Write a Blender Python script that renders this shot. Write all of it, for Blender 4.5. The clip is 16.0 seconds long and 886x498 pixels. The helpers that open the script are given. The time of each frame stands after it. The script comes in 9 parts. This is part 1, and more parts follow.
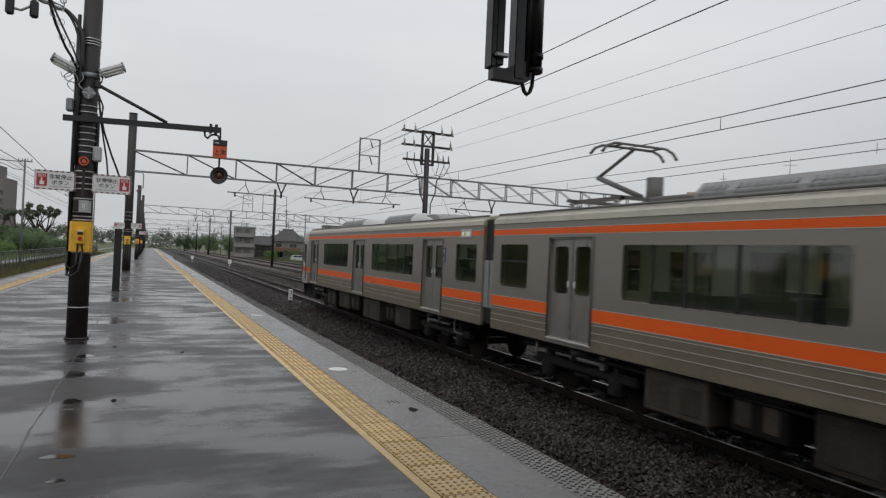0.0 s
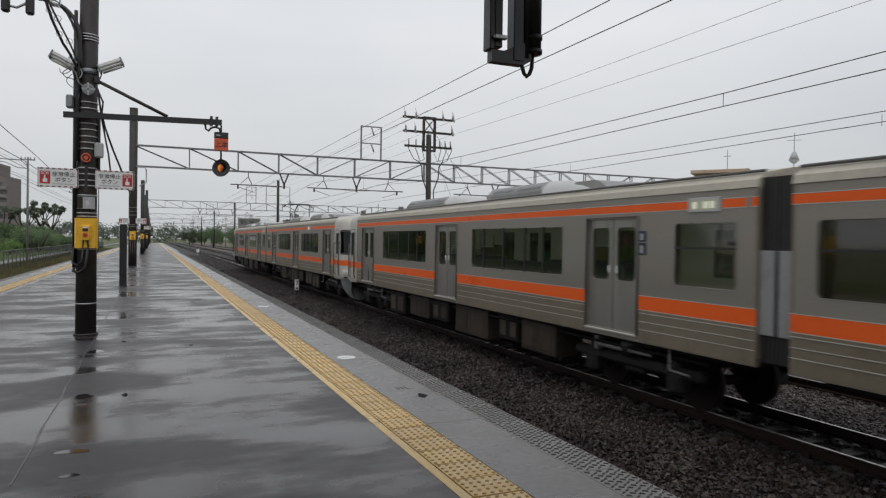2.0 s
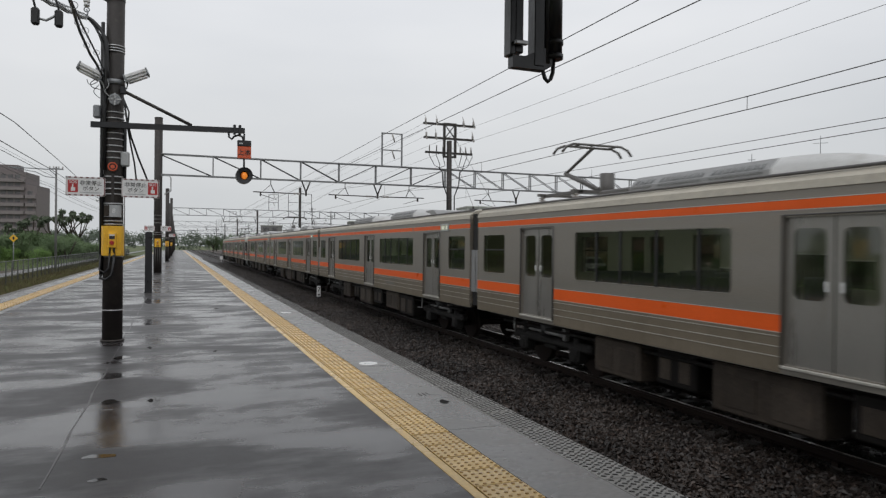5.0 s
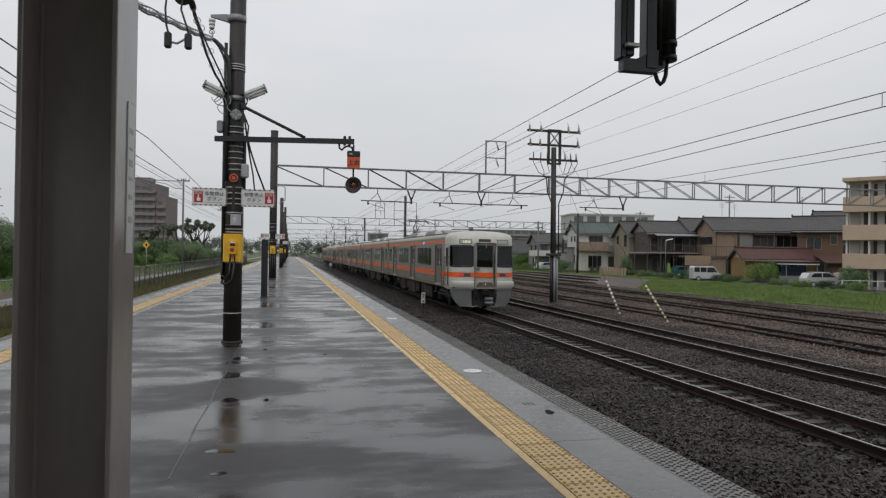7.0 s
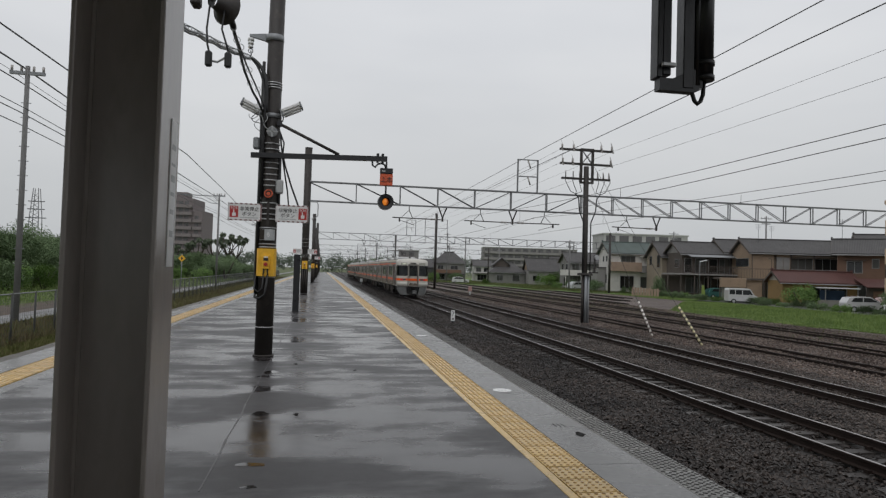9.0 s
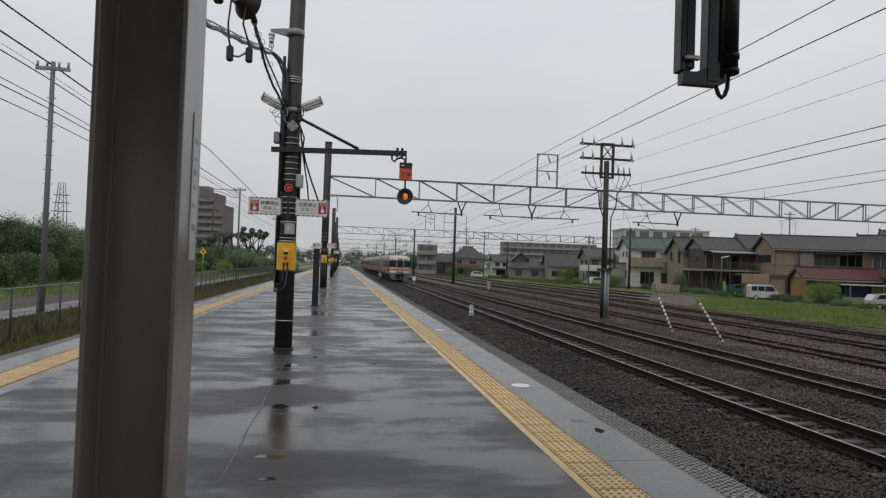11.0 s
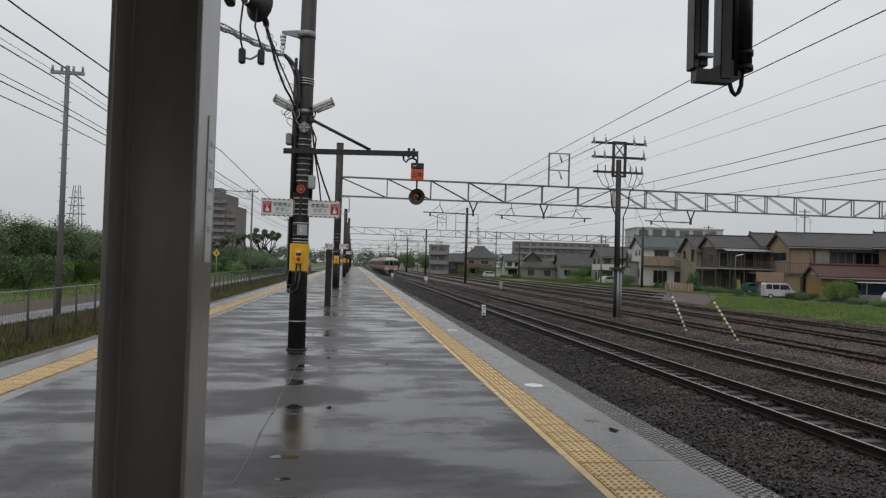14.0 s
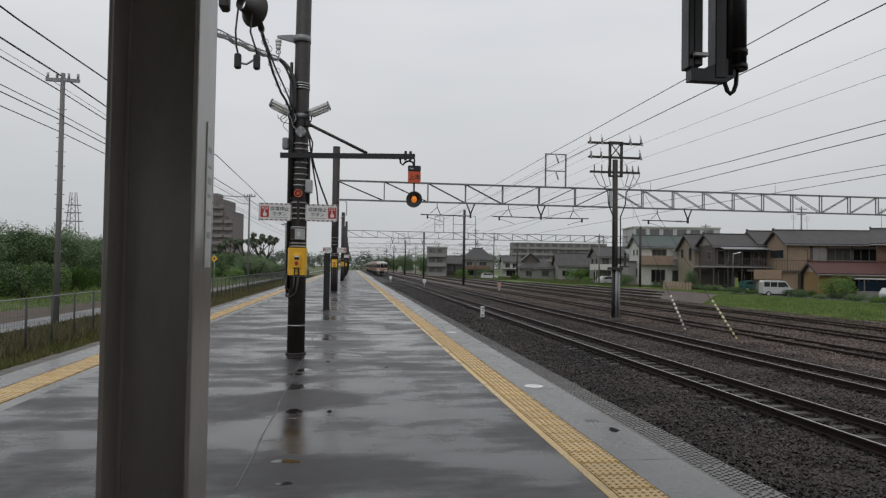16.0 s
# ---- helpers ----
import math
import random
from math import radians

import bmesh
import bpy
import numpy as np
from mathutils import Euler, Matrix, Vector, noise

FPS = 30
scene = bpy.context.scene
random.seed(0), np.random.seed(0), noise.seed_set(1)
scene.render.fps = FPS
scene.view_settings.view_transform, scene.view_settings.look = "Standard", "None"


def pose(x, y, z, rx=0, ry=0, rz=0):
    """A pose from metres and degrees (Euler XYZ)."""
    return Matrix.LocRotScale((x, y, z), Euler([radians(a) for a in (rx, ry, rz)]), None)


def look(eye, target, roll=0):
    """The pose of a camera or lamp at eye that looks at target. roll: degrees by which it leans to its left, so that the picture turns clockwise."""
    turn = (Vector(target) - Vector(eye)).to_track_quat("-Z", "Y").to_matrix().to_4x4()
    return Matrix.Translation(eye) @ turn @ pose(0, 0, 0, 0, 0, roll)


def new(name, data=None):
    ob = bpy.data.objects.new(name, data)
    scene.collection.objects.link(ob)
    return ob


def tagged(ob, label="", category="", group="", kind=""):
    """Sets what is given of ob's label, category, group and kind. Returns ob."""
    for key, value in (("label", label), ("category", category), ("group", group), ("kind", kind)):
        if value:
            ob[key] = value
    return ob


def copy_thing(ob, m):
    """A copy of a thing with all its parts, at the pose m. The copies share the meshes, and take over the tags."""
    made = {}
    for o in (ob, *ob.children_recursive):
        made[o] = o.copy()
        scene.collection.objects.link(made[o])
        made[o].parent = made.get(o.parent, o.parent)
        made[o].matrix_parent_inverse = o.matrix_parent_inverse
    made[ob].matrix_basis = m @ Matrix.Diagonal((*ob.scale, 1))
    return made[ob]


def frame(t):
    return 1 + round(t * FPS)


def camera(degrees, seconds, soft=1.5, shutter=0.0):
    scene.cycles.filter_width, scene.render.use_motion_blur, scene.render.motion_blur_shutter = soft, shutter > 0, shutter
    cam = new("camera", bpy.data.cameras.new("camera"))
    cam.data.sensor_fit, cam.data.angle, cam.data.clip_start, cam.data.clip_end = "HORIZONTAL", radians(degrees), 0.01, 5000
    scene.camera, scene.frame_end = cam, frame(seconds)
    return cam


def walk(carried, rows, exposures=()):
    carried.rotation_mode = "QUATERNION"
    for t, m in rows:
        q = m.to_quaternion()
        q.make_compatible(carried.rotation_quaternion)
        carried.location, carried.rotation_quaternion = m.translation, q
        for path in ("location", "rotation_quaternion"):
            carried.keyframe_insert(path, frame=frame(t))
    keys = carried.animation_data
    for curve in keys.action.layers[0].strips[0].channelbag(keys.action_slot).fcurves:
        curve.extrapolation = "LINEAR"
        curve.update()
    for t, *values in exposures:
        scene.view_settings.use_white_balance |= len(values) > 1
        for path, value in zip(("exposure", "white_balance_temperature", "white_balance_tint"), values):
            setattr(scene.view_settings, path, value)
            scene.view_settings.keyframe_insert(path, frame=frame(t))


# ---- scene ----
# ---------- camera ----------
cam = camera(66.35, 16.0, soft=1.28, shutter=0.15)
# seconds, place, then yaw to the left of the tracks, pitch and roll in degrees
PATH = (
    (0, 0.039, 0.005, 1.455, -23.63, 0.59, 2.52),
    (0.5, 0.045, 0.004, 1.454, -23.34, 0.06, 1.80),
    (1, 0.045, 0.001, 1.452, -23.32, -0.26, 1.18),
    (1.5, 0.046, 0.007, 1.454, -23.24, -0.56, 1.11),
    (2, 0.043, 0.007, 1.453, -23.26, -0.61, 0.82),
    (2.5, 0.044, 0.010, 1.455, -22.85, -0.58, 0.63),
    (3, 0.042, 0.008, 1.455, -22.16, -0.37, 0.63),
    (5.5, 0.039, 0.009, 1.451, -21.01, -0.00, 0.51),
    (6, 0.032, 0.016, 1.451, -17.38, 0.07, 0.24),
    (6.5, 0.027, 0.022, 1.452, -14.16, 0.13, 0.38),
    (7, 0.026, 0.021, 1.453, -12.77, 0.42, 0.80),
    (7.5, 0.023, 0.020, 1.453, -12.29, 0.93, 1.24),
    (8, 0.022, 0.021, 1.453, -11.89, 1.43, 1.39),
    (8.5, 0.018, 0.024, 1.454, -10.98, 1.74, 1.41),
    (9, 0.017, 0.024, 1.454, -10.17, 1.85, 1.72),
    (9.5, 0.014, 0.025, 1.454, -9.38, 1.81, 1.88),
    (10, 0.014, 0.027, 1.454, -8.91, 1.72, 1.98),
    (12.5, 0.013, 0.034, 1.454, -8.10, 0.89, 1.88),
    (13, 0.012, 0.034, 1.455, -7.67, 1.03, 1.91),
    (13.5, 0.011, 0.032, 1.455, -7.57, 1.16, 1.94),
    (14, 0.009, 0.031, 1.455, -7.60, 1.31, 1.68),
    (14.5, 0.008, 0.029, 1.455, -7.68, 1.47, 1.41),
    (15, 0.008, 0.028, 1.455, -7.67, 1.53, 1.20),
    (15.5, 0.007, 0.028, 1.455, -7.75, 1.52, 0.98),
    (16, 0.005, 0.025, 1.455, -7.78, 1.50, 0.88),
)


def view(x, y, z, yaw, pitch, roll):
    a, b = radians(yaw), radians(pitch)
    ahead = Vector((-math.sin(a) * math.cos(b), math.cos(a) * math.cos(b), math.sin(b)))
    return look((x, y, z), Vector((x, y, z)) + ahead, roll)


walk(cam, [(r[0], view(*r[1:])) for r in PATH], ((0, 0.08, 6440, 11), (1.5, 0.14, 6440, 11), (3.2, 0.20, 6440, 11), (5.5, 0.17, 6440, 11), (7, 0.11, 6440, 11), (9, 0.01, 6440, 11), (16, 0.02, 6440, 11)))

# ---------- overcast daylight ----------
world = bpy.data.worlds.new("rain_sky")
scene.world = world
world.use_nodes = True
wn, wl = world.node_tree.nodes, world.node_tree.links
wn.clear()
sky = wn.new("ShaderNodeTexSky")
sky.sky_type, sky.sun_disc = "NISHITA", False
sky.sun_elevation, sky.sun_rotation = radians(50), radians(200)
sky.dust_density = 6
grey = wn.new("ShaderNodeHueSaturation")
grey.inputs["Saturation"].default_value = 0.04
wl.new(sky.outputs["Color"], grey.inputs["Color"])
# cloud layer: soft uneven grey over the whole dome
wtc, wmap, wno, wra, wmix = (wn.new("ShaderNodeTexCoord"), wn.new("ShaderNodeMapping"), wn.new("ShaderNodeTexNoise"),
                             wn.new("ShaderNodeValToRGB"), wn.new("ShaderNodeMix"))
wmap.inputs["Scale"].default_value = (1.2, 1.2, 4.5)
wno.inputs["Scale"].default_value, wno.inputs["Detail"].default_value = 1.3, 4
wra.color_ramp.elements[0].position, wra.color_ramp.elements[1].position = 0.3, 0.75
wra.color_ramp.elements[0].color = (6.6, 6.85, 7.15, 1)
wra.color_ramp.elements[1].color = (7.9, 8.05, 8.2, 1)
wl.new(wtc.outputs["Generated"], wmap.inputs["Vector"])
wl.new(wmap.outputs["Vector"], wno.inputs["Vector"])
wl.new(wno.outputs["Fac"], wra.inputs["Fac"])
wmix.data_type = "RGBA"
wmix.inputs["Factor"].default_value = 0.9
wl.new(grey.outputs["Color"], wmix.inputs["A"])
wl.new(wra.outputs["Color"], wmix.inputs["B"])
wbg, wout = wn.new("ShaderNodeBackground"), wn.new("ShaderNodeOutputWorld")
wbg.inputs["Strength"].default_value = 0.1
# overcast domes are dimmer towards the horizon
wsep, wfall, wdim = wn.new("ShaderNodeSeparateXYZ"), wn.new("ShaderNodeValToRGB"), wn.new("ShaderNodeMix")
wl.new(wtc.outputs["Generated"], wsep.inputs[0])
wl.new(wsep.outputs["Z"], wfall.inputs["Fac"])
wfall.color_ramp.interpolation = "EASE"
wfall.color_ramp.elements[0].position, wfall.color_ramp.elements[1].position = 0.0, 0.42
wfall.color_ramp.elements[0].color, wfall.color_ramp.elements[1].color = (0.78, 0.787, 0.772, 1), (1.01, 1.01, 1.01, 1)
wdim.data_type, wdim.blend_type = "RGBA", "MULTIPLY"
wdim.inputs["Factor"].default_value = 1.0
wl.new(wmix.outputs["Result"], wdim.inputs["A"])
wl.new(wfall.outputs["Color"], wdim.inputs["B"])
wl.new(wdim.outputs["Result"], wbg.inputs["Color"])
wl.new(wbg.outputs["Background"], wout.inputs["Surface"])

sun = new("sun", bpy.data.lights.new("sun", "SUN"))
sun.data.energy, sun.data.angle, sun.data.color = 0.5, radians(40), (1, 0.98, 0.95)
sun.matrix_world = look((0, 0, 60), (12, 22, 0))

RAIL, GROUND = -1.10, -1.32
EDGE_R, EDGE_L = 2.855, -4.55
TRACK_A, TRACK_B = 8.49, 12.35
# ---------- materials ----------
def node(nt, kind, **values):
    n = nt.nodes.new("ShaderNode" + kind)
    for key, v in values.items():
        n.inputs[key.replace("_", " ")].default_value = v
    return n


def ramp(nt, fac, stops):
    n = nt.nodes.new("ShaderNodeValToRGB")
    while len(n.color_ramp.elements) < len(stops):
        n.color_ramp.elements.new(0.5)
    for e, (p, c) in zip(n.color_ramp.elements, stops):
        e.position, e.color = p, (*c, 1) if len(c) == 3 else c
    nt.links.new(fac, n.inputs["Fac"])
    return n.outputs["Color"]


def coords(nt, scale=(1, 1, 1)):
    tc, mp = nt.nodes.new("ShaderNodeTexCoord"), nt.nodes.new("ShaderNodeMapping")
    mp.inputs["Scale"].default_value = scale
    nt.links.new(tc.outputs["Object"], mp.inputs["Vector"])
    return mp.outputs["Vector"]


def noise_of(nt, vec, scale, detail=4, rough=0.55):
    n = node(nt, "TexNoise", Scale=scale, Detail=detail, Roughness=rough)
    nt.links.new(vec, n.inputs["Vector"])
    return n.outputs["Fac"]


def mix(nt, fac, a, b, blend="MIX"):
    n = nt.nodes.new("ShaderNodeMix")
    n.data_type, n.blend_type = "RGBA", blend
    for socket, v in (("Factor", fac), ("A", a), ("B", b)):
        if isinstance(v, bpy.types.NodeSocket):
            nt.links.new(v, n.inputs[socket])
        else:
            n.inputs[socket].default_value = v if socket == "Factor" else (*v, 1)
    return n.outputs["Result"]


def shell(name):
    m = bpy.data.materials.new(name)
    m.use_nodes = True
    return m, m.node_tree, m.node_tree.nodes["Principled BSDF"]


def bump(nt, bsdf, height, strength, distance=0.01):
    b = node(nt, "Bump", Strength=strength, Distance=distance)
    nt.links.new(height, b.inputs["Height"])
    nt.links.new(b.outputs["Normal"], bsdf.inputs["Normal"])


def plain(name, c, rough=0.5, metal=0.0, var=0.3, big=1.3, fine=25.0, bumpy=0.15, stretch=(1, 1, 1), vary=0.0, dirt=None, coat=0.0):
    """A surface with stains at one scale and grain at another."""
    m, nt, b = shell(name)
    v = coords(nt, stretch)
    n1, n2 = noise_of(nt, v, big, 5), noise_of(nt, v, fine, 3)
    lo, hi = [x * (1 - var) for x in c], [min(1, x * (1 + 0.6 * var)) for x in c]
    col = ramp(nt, n1, [(0.3, lo), (0.7, hi)])
    col = mix(nt, 0.5, col, ramp(nt, n2, [(0.3, lo), (0.7, hi)]))
    if dirt:
        col = mix(nt, ramp(nt, noise_of(nt, v, big * 2.3, 6, 0.7), [(0.52, (0, 0, 0)), (0.75, (0.75,) * 3)]), col, dirt)
    if vary:
        info = nt.nodes.new("ShaderNodeObjectInfo")
        col = mix(nt, 1.0, col, ramp(nt, info.outputs["Random"], [(0, (1 - vary,) * 3), (1, (1, 1, 1))]), "MULTIPLY")
    nt.links.new(col, b.inputs["Base Color"])
    r = ramp(nt, n1, [(0.25, (max(0.02, rough - 0.12),) * 3), (0.75, (min(1, rough + 0.12),) * 3)])
    nt.links.new(r, b.inputs["Roughness"])
    b.inputs["Metallic"].default_value = metal
    b.inputs["Coat Weight"].default_value = coat
    if bumpy:
        bump(nt, b, n2, bumpy)
    return m


def glowing(name, c, strength, base=(0.3, 0.05, 0.02)):
    m, nt, b = shell(name)
    b.inputs["Base Color"].default_value = (*base, 1)
    b.inputs["Emission Color"].default_value = (*c, 1)
    b.inputs["Emission Strength"].default_value = strength
    b.inputs["Roughness"].default_value = 0.2
    return m


def pane(name, tint, gloss=1.0, rough=0.02, base=0.045):
    """Window glass: tinted see-through with Fresnel gloss."""
    m, nt, b = shell(name)
    nt.nodes.remove(b)
    t, g = node(nt, "BsdfTransparent", Color=(*tint, 1)), node(nt, "BsdfGlossy", Roughness=rough, Color=(gloss, gloss, gloss, 1))
    f, x = node(nt, "LayerWeight", Blend=0.5), nt.nodes.new("ShaderNodeMixShader")
    p, k = nt.nodes.new("ShaderNodeMath"), nt.nodes.new("ShaderNodeMath")
    p.operation, p.inputs[1].default_value = "POWER", 5.0
    k.operation, k.inputs[1].default_value, k.inputs[2].default_value = "MULTIPLY_ADD", 0.95, base
    nt.links.new(f.outputs["Facing"], p.inputs[0])
    nt.links.new(p.outputs[0], k.inputs[0])
    nt.links.new(k.outputs[0], x.inputs[0])
    nt.links.new(t.outputs[0], x.inputs[1])
    nt.links.new(g.outputs[0], x.inputs[2])
    nt.links.new(x.outputs[0], nt.nodes["Material Output"].inputs["Surface"])
    return m


def wet_platform():
    m, nt, b = shell("wet_platform")
    across = coords(nt, (0.34, 1.0, 1))
    v = coords(nt)
    bands, blot = noise_of(nt, across, 1.15, 6, 0.60), noise_of(nt, coords(nt, (0.75, 1.0, 1)), 1.1, 4, 0.55)
    fine, grit = noise_of(nt, v, 6, 6, 0.7), noise_of(nt, v, 110, 2)
    wet = nt.nodes.new("ShaderNodeMath")
    wet.operation = "ADD"
    nt.links.new(bands, wet.inputs[0])
    half = nt.nodes.new("ShaderNodeMath")
    half.operation = "MULTIPLY_ADD"
    half.inputs[1].default_value, half.inputs[2].default_value = 0.80, -0.40
    nt.links.new(blot, half.inputs[0])
    nt.links.new(half.outputs[0], wet.inputs[1])
    col = ramp(nt, wet.outputs[0], [(0.40, (0.0165, 0.0145, 0.0158)), (0.50, (0.0235, 0.0207, 0.0220)), (0.66, (0.036, 0.0322, 0.0332))])
    col = mix(nt, 0.35, col, ramp(nt, fine, [(0.3, (0.012, 0.0108, 0.0115)), (0.7, (0.041, 0.0375, 0.038))]))
    col = mix(nt, 0.55, col, ramp(nt, noise_of(nt, v, 75, 2, 0.6), [(0.36, (0.25, 0.24, 0.24)), (0.52, (0.95, 0.92, 0.92)), (0.68, (1.0, 0.98, 0.96))]), "MULTIPLY")
    nt.links.new(col, b.inputs["Base Color"])
    r = ramp(nt, wet.outputs[0], [(0.40, (0.50,) * 3), (0.49, (0.36,) * 3), (0.55, (0.20,) * 3), (0.66, (0.08,) * 3)])
    nt.links.new(mix(nt, 0.16, r, ramp(nt, fine, [(0.35, (0.12,) * 3), (0.7, (0.55,) * 3)])), b.inputs["Roughness"])
    b.inputs["Specular IOR Level"].default_value = 0.46
    bump(nt, b, mix(nt, 0.55, fine, grit), 0.10, 0.005)
    return m


def ballast_ground(name, tones):
    m, nt, b = shell(name)
    v = coords(nt)
    vor = node(nt, "TexVoronoi", Scale=17.0)
    nt.links.new(v, vor.inputs["Vector"])
    big = noise_of(nt, v, 0.35, 5)
    col = ramp(nt, vor.outputs["Color"], [(0.1, tones[0]), (0.5, tones[1]), (0.9, tones[2])])
    col = mix(nt, 0.55, col, ramp(nt, big, [(0.3, tones[0]), (0.7, tones[2])]))
    # gaps between the stones darkened in the colour, as painted shade
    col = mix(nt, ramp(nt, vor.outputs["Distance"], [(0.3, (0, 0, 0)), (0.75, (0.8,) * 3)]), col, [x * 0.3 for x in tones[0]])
    nt.links.new(col, b.inputs["Base Color"])
    b.inputs["Roughness"].default_value = 0.6
    b.inputs["Specular IOR Level"].default_value = 0.3
    inv = nt.nodes.new("ShaderNodeMath")
    inv.operation = "SUBTRACT"
    inv.inputs[0].default_value = 1
    nt.links.new(vor.outputs["Distance"], inv.inputs[1])
    bump(nt, b, inv.outputs[0], 1.0, 0.04)
    return m


def islands(name, stops, rough=0.6, spec=0.5):
    """Loose small pieces, each with a tone of its own."""
    m, nt, b = shell(name)
    g = nt.nodes.new("ShaderNodeNewGeometry")
    col = ramp(nt, g.outputs["Random Per Island"], stops)
    col = mix(nt, 0.35, col, ramp(nt, noise_of(nt, coords(nt), 0.5, 3), [(0.35, stops[0][1]), (0.7, stops[-1][1])]))
    nt.links.new(col, b.inputs["Base Color"])
    b.inputs["Roughness"].default_value = rough
    b.inputs["Specular IOR Level"].default_value = spec
    return m


def striped(name, axis, period, share, a, c, rough=0.5, offset=0.0):
    """Even stripes of two colours along one axis of the thing."""
    m, nt, b = shell(name)
    tc, sep = nt.nodes.new("ShaderNodeTexCoord"), nt.nodes.new("ShaderNodeSeparateXYZ")
    nt.links.new(tc.outputs["Object"], sep.inputs[0])
    add, mod, cmp = (nt.nodes.new("ShaderNodeMath") for _ in range(3))
    add.inputs[1].default_value = offset + 100 * period
    mod.operation, mod.inputs[1].default_value = "MODULO", period
    cmp.operation, cmp.inputs[1].default_value = "LESS_THAN", period * share
    nt.links.new(sep.outputs[axis], add.inputs[0])
    nt.links.new(add.outputs[0], mod.inputs[0])
    nt.links.new(mod.outputs[0], cmp.inputs[0])
    col = mix(nt, cmp.outputs[0], a, c)
    col = mix(nt, 0.25, col, ramp(nt, noise_of(nt, coords(nt), 9, 5), [(0.3, [x * 0.6 for x in a]), (0.7, c)]))
    nt.links.new(col, b.inputs["Base Color"])
    b.inputs["Roughness"].default_value = rough
    return m


def tiled_roof(name, c, pitch=0.28):
    m, nt, b = shell(name)
    v = coords(nt)
    w = node(nt, "TexWave", Scale=1 / pitch / 3.14 * 1.57, Distortion=0.3, Detail=1)
    w.bands_direction = "X"
    nt.links.new(v, w.inputs["Vector"])
    n1, n2 = noise_of(nt, v, 0.8, 5), noise_of(nt, v, 7, 3)
    col = mix(nt, 0.5, ramp(nt, n1, [(0.3, [x * 0.7 for x in c]), (0.7, [x * 1.25 for x in c])]),
              ramp(nt, n2, [(0.3, [x * 0.7 for x in c]), (0.7, [x * 1.2 for x in c])]))
    # tile valleys darkened in the colour, shade painted on top of the bump
    col = mix(nt, 0.55, col, ramp(nt, w.outputs["Fac"], [(0.1, (0.55, 0.55, 0.56)), (0.6, (1.0, 1.0, 1.0))]), "MULTIPLY")
    nt.links.new(col, b.inputs["Base Color"])
    b.inputs["Roughness"].default_value = 0.62
    b.inputs["Specular IOR Level"].default_value = 0.3
    bump(nt, b, w.outputs["Fac"], 0.6, 0.04)
    return m


M_WET = wet_platform()
M_PUDDLE = plain("standing_water", (0.022, 0.020, 0.019), 0.14, var=0.2, big=3, fine=20, bumpy=0.0)
for n_ in M_PUDDLE.node_tree.nodes["Principled BSDF"].inputs["Roughness"].links[:]:
    M_PUDDLE.node_tree.links.remove(n_)
M_PUDDLE.node_tree.nodes["Principled BSDF"].inputs["Roughness"].default_value = 0.09
M_EDGE_CONC = plain("edge_concrete", (0.135, 0.132, 0.127), 0.26, var=0.45, big=1.1, fine=26, bumpy=0.10, stretch=(0.7, 1, 1), vary=0.12, dirt=(0.075, 0.075, 0.077))
M_CP = plain("edge_block_concrete", (0.20, 0.195, 0.18), 0.42, var=0.2, big=2, fine=60, vary=0.15, dirt=(0.15, 0.145, 0.135))
M_CP_RIB = plain("edge_block_ribs", (0.062, 0.060, 0.056), 0.5, var=0.3, big=3, fine=60)
M_FACE = plain("platform_face_concrete", (0.16, 0.155, 0.145), 0.7, var=0.35, big=0.8, fine=14, dirt=(0.05, 0.047, 0.042))
M_YELLOW = plain("tactile_yellow", (0.63, 0.425, 0.145), 0.30, var=0.24, big=2.5, fine=40, vary=0.20, dirt=(0.34, 0.20, 0.055))
M_YDOT = plain("tactile_dot", (0.33, 0.19, 0.045), 0.4, var=0.3, big=4, fine=60)
M_OLDEDGE = plain("old_edge_block", (0.085, 0.075, 0.062), 0.6, var=0.35, big=1.5, fine=40, dirt=(0.05, 0.05, 0.03))
M_YJOINT = plain("tactile_joint", (0.17, 0.105, 0.045), 0.6, var=0.3, big=4, fine=60)
# bed toned dark so the gaps under loose stones look shaded
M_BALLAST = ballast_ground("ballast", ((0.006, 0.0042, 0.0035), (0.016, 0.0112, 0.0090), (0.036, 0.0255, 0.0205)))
M_JOINT = plain("filled_joint", (0.070, 0.067, 0.067), 0.40, var=0.5, big=3, fine=30, dirt=(0.03, 0.028, 0.028))
M_TAR = plain("tar_stain", (0.008, 0.007, 0.006), 0.75, var=0.3, big=6, fine=60)
M_TAR.node_tree.nodes["Principled BSDF"].inputs["Specular IOR Level"].default_value = 0.1
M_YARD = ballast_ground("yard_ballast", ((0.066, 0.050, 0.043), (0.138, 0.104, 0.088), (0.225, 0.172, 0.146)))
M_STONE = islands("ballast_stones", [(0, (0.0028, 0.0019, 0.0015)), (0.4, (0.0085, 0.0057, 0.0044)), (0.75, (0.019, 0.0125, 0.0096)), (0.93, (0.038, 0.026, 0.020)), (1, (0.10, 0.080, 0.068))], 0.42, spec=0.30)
M_YSTONE = islands("yard_stones", [(0, (0.024, 0.0165, 0.0135)), (0.5, (0.078, 0.055, 0.044)), (0.85, (0.165, 0.118, 0.096)), (1, (0.27, 0.22, 0.19))], 0.6, spec=0.3)
M_MIDSTONE = islands("line_stones", [(0, (0.009, 0.007, 0.006)), (0.4, (0.031, 0.0235, 0.0198)), (0.75, (0.064, 0.049, 0.042)), (0.93, (0.085, 0.062, 0.05)), (1, (0.18, 0.15, 0.13))], 0.5, spec=0.3)
M_RAIL = plain("rail_rust", (0.024, 0.0165, 0.0135), 0.55, 0.1, var=0.35, big=2, fine=40)
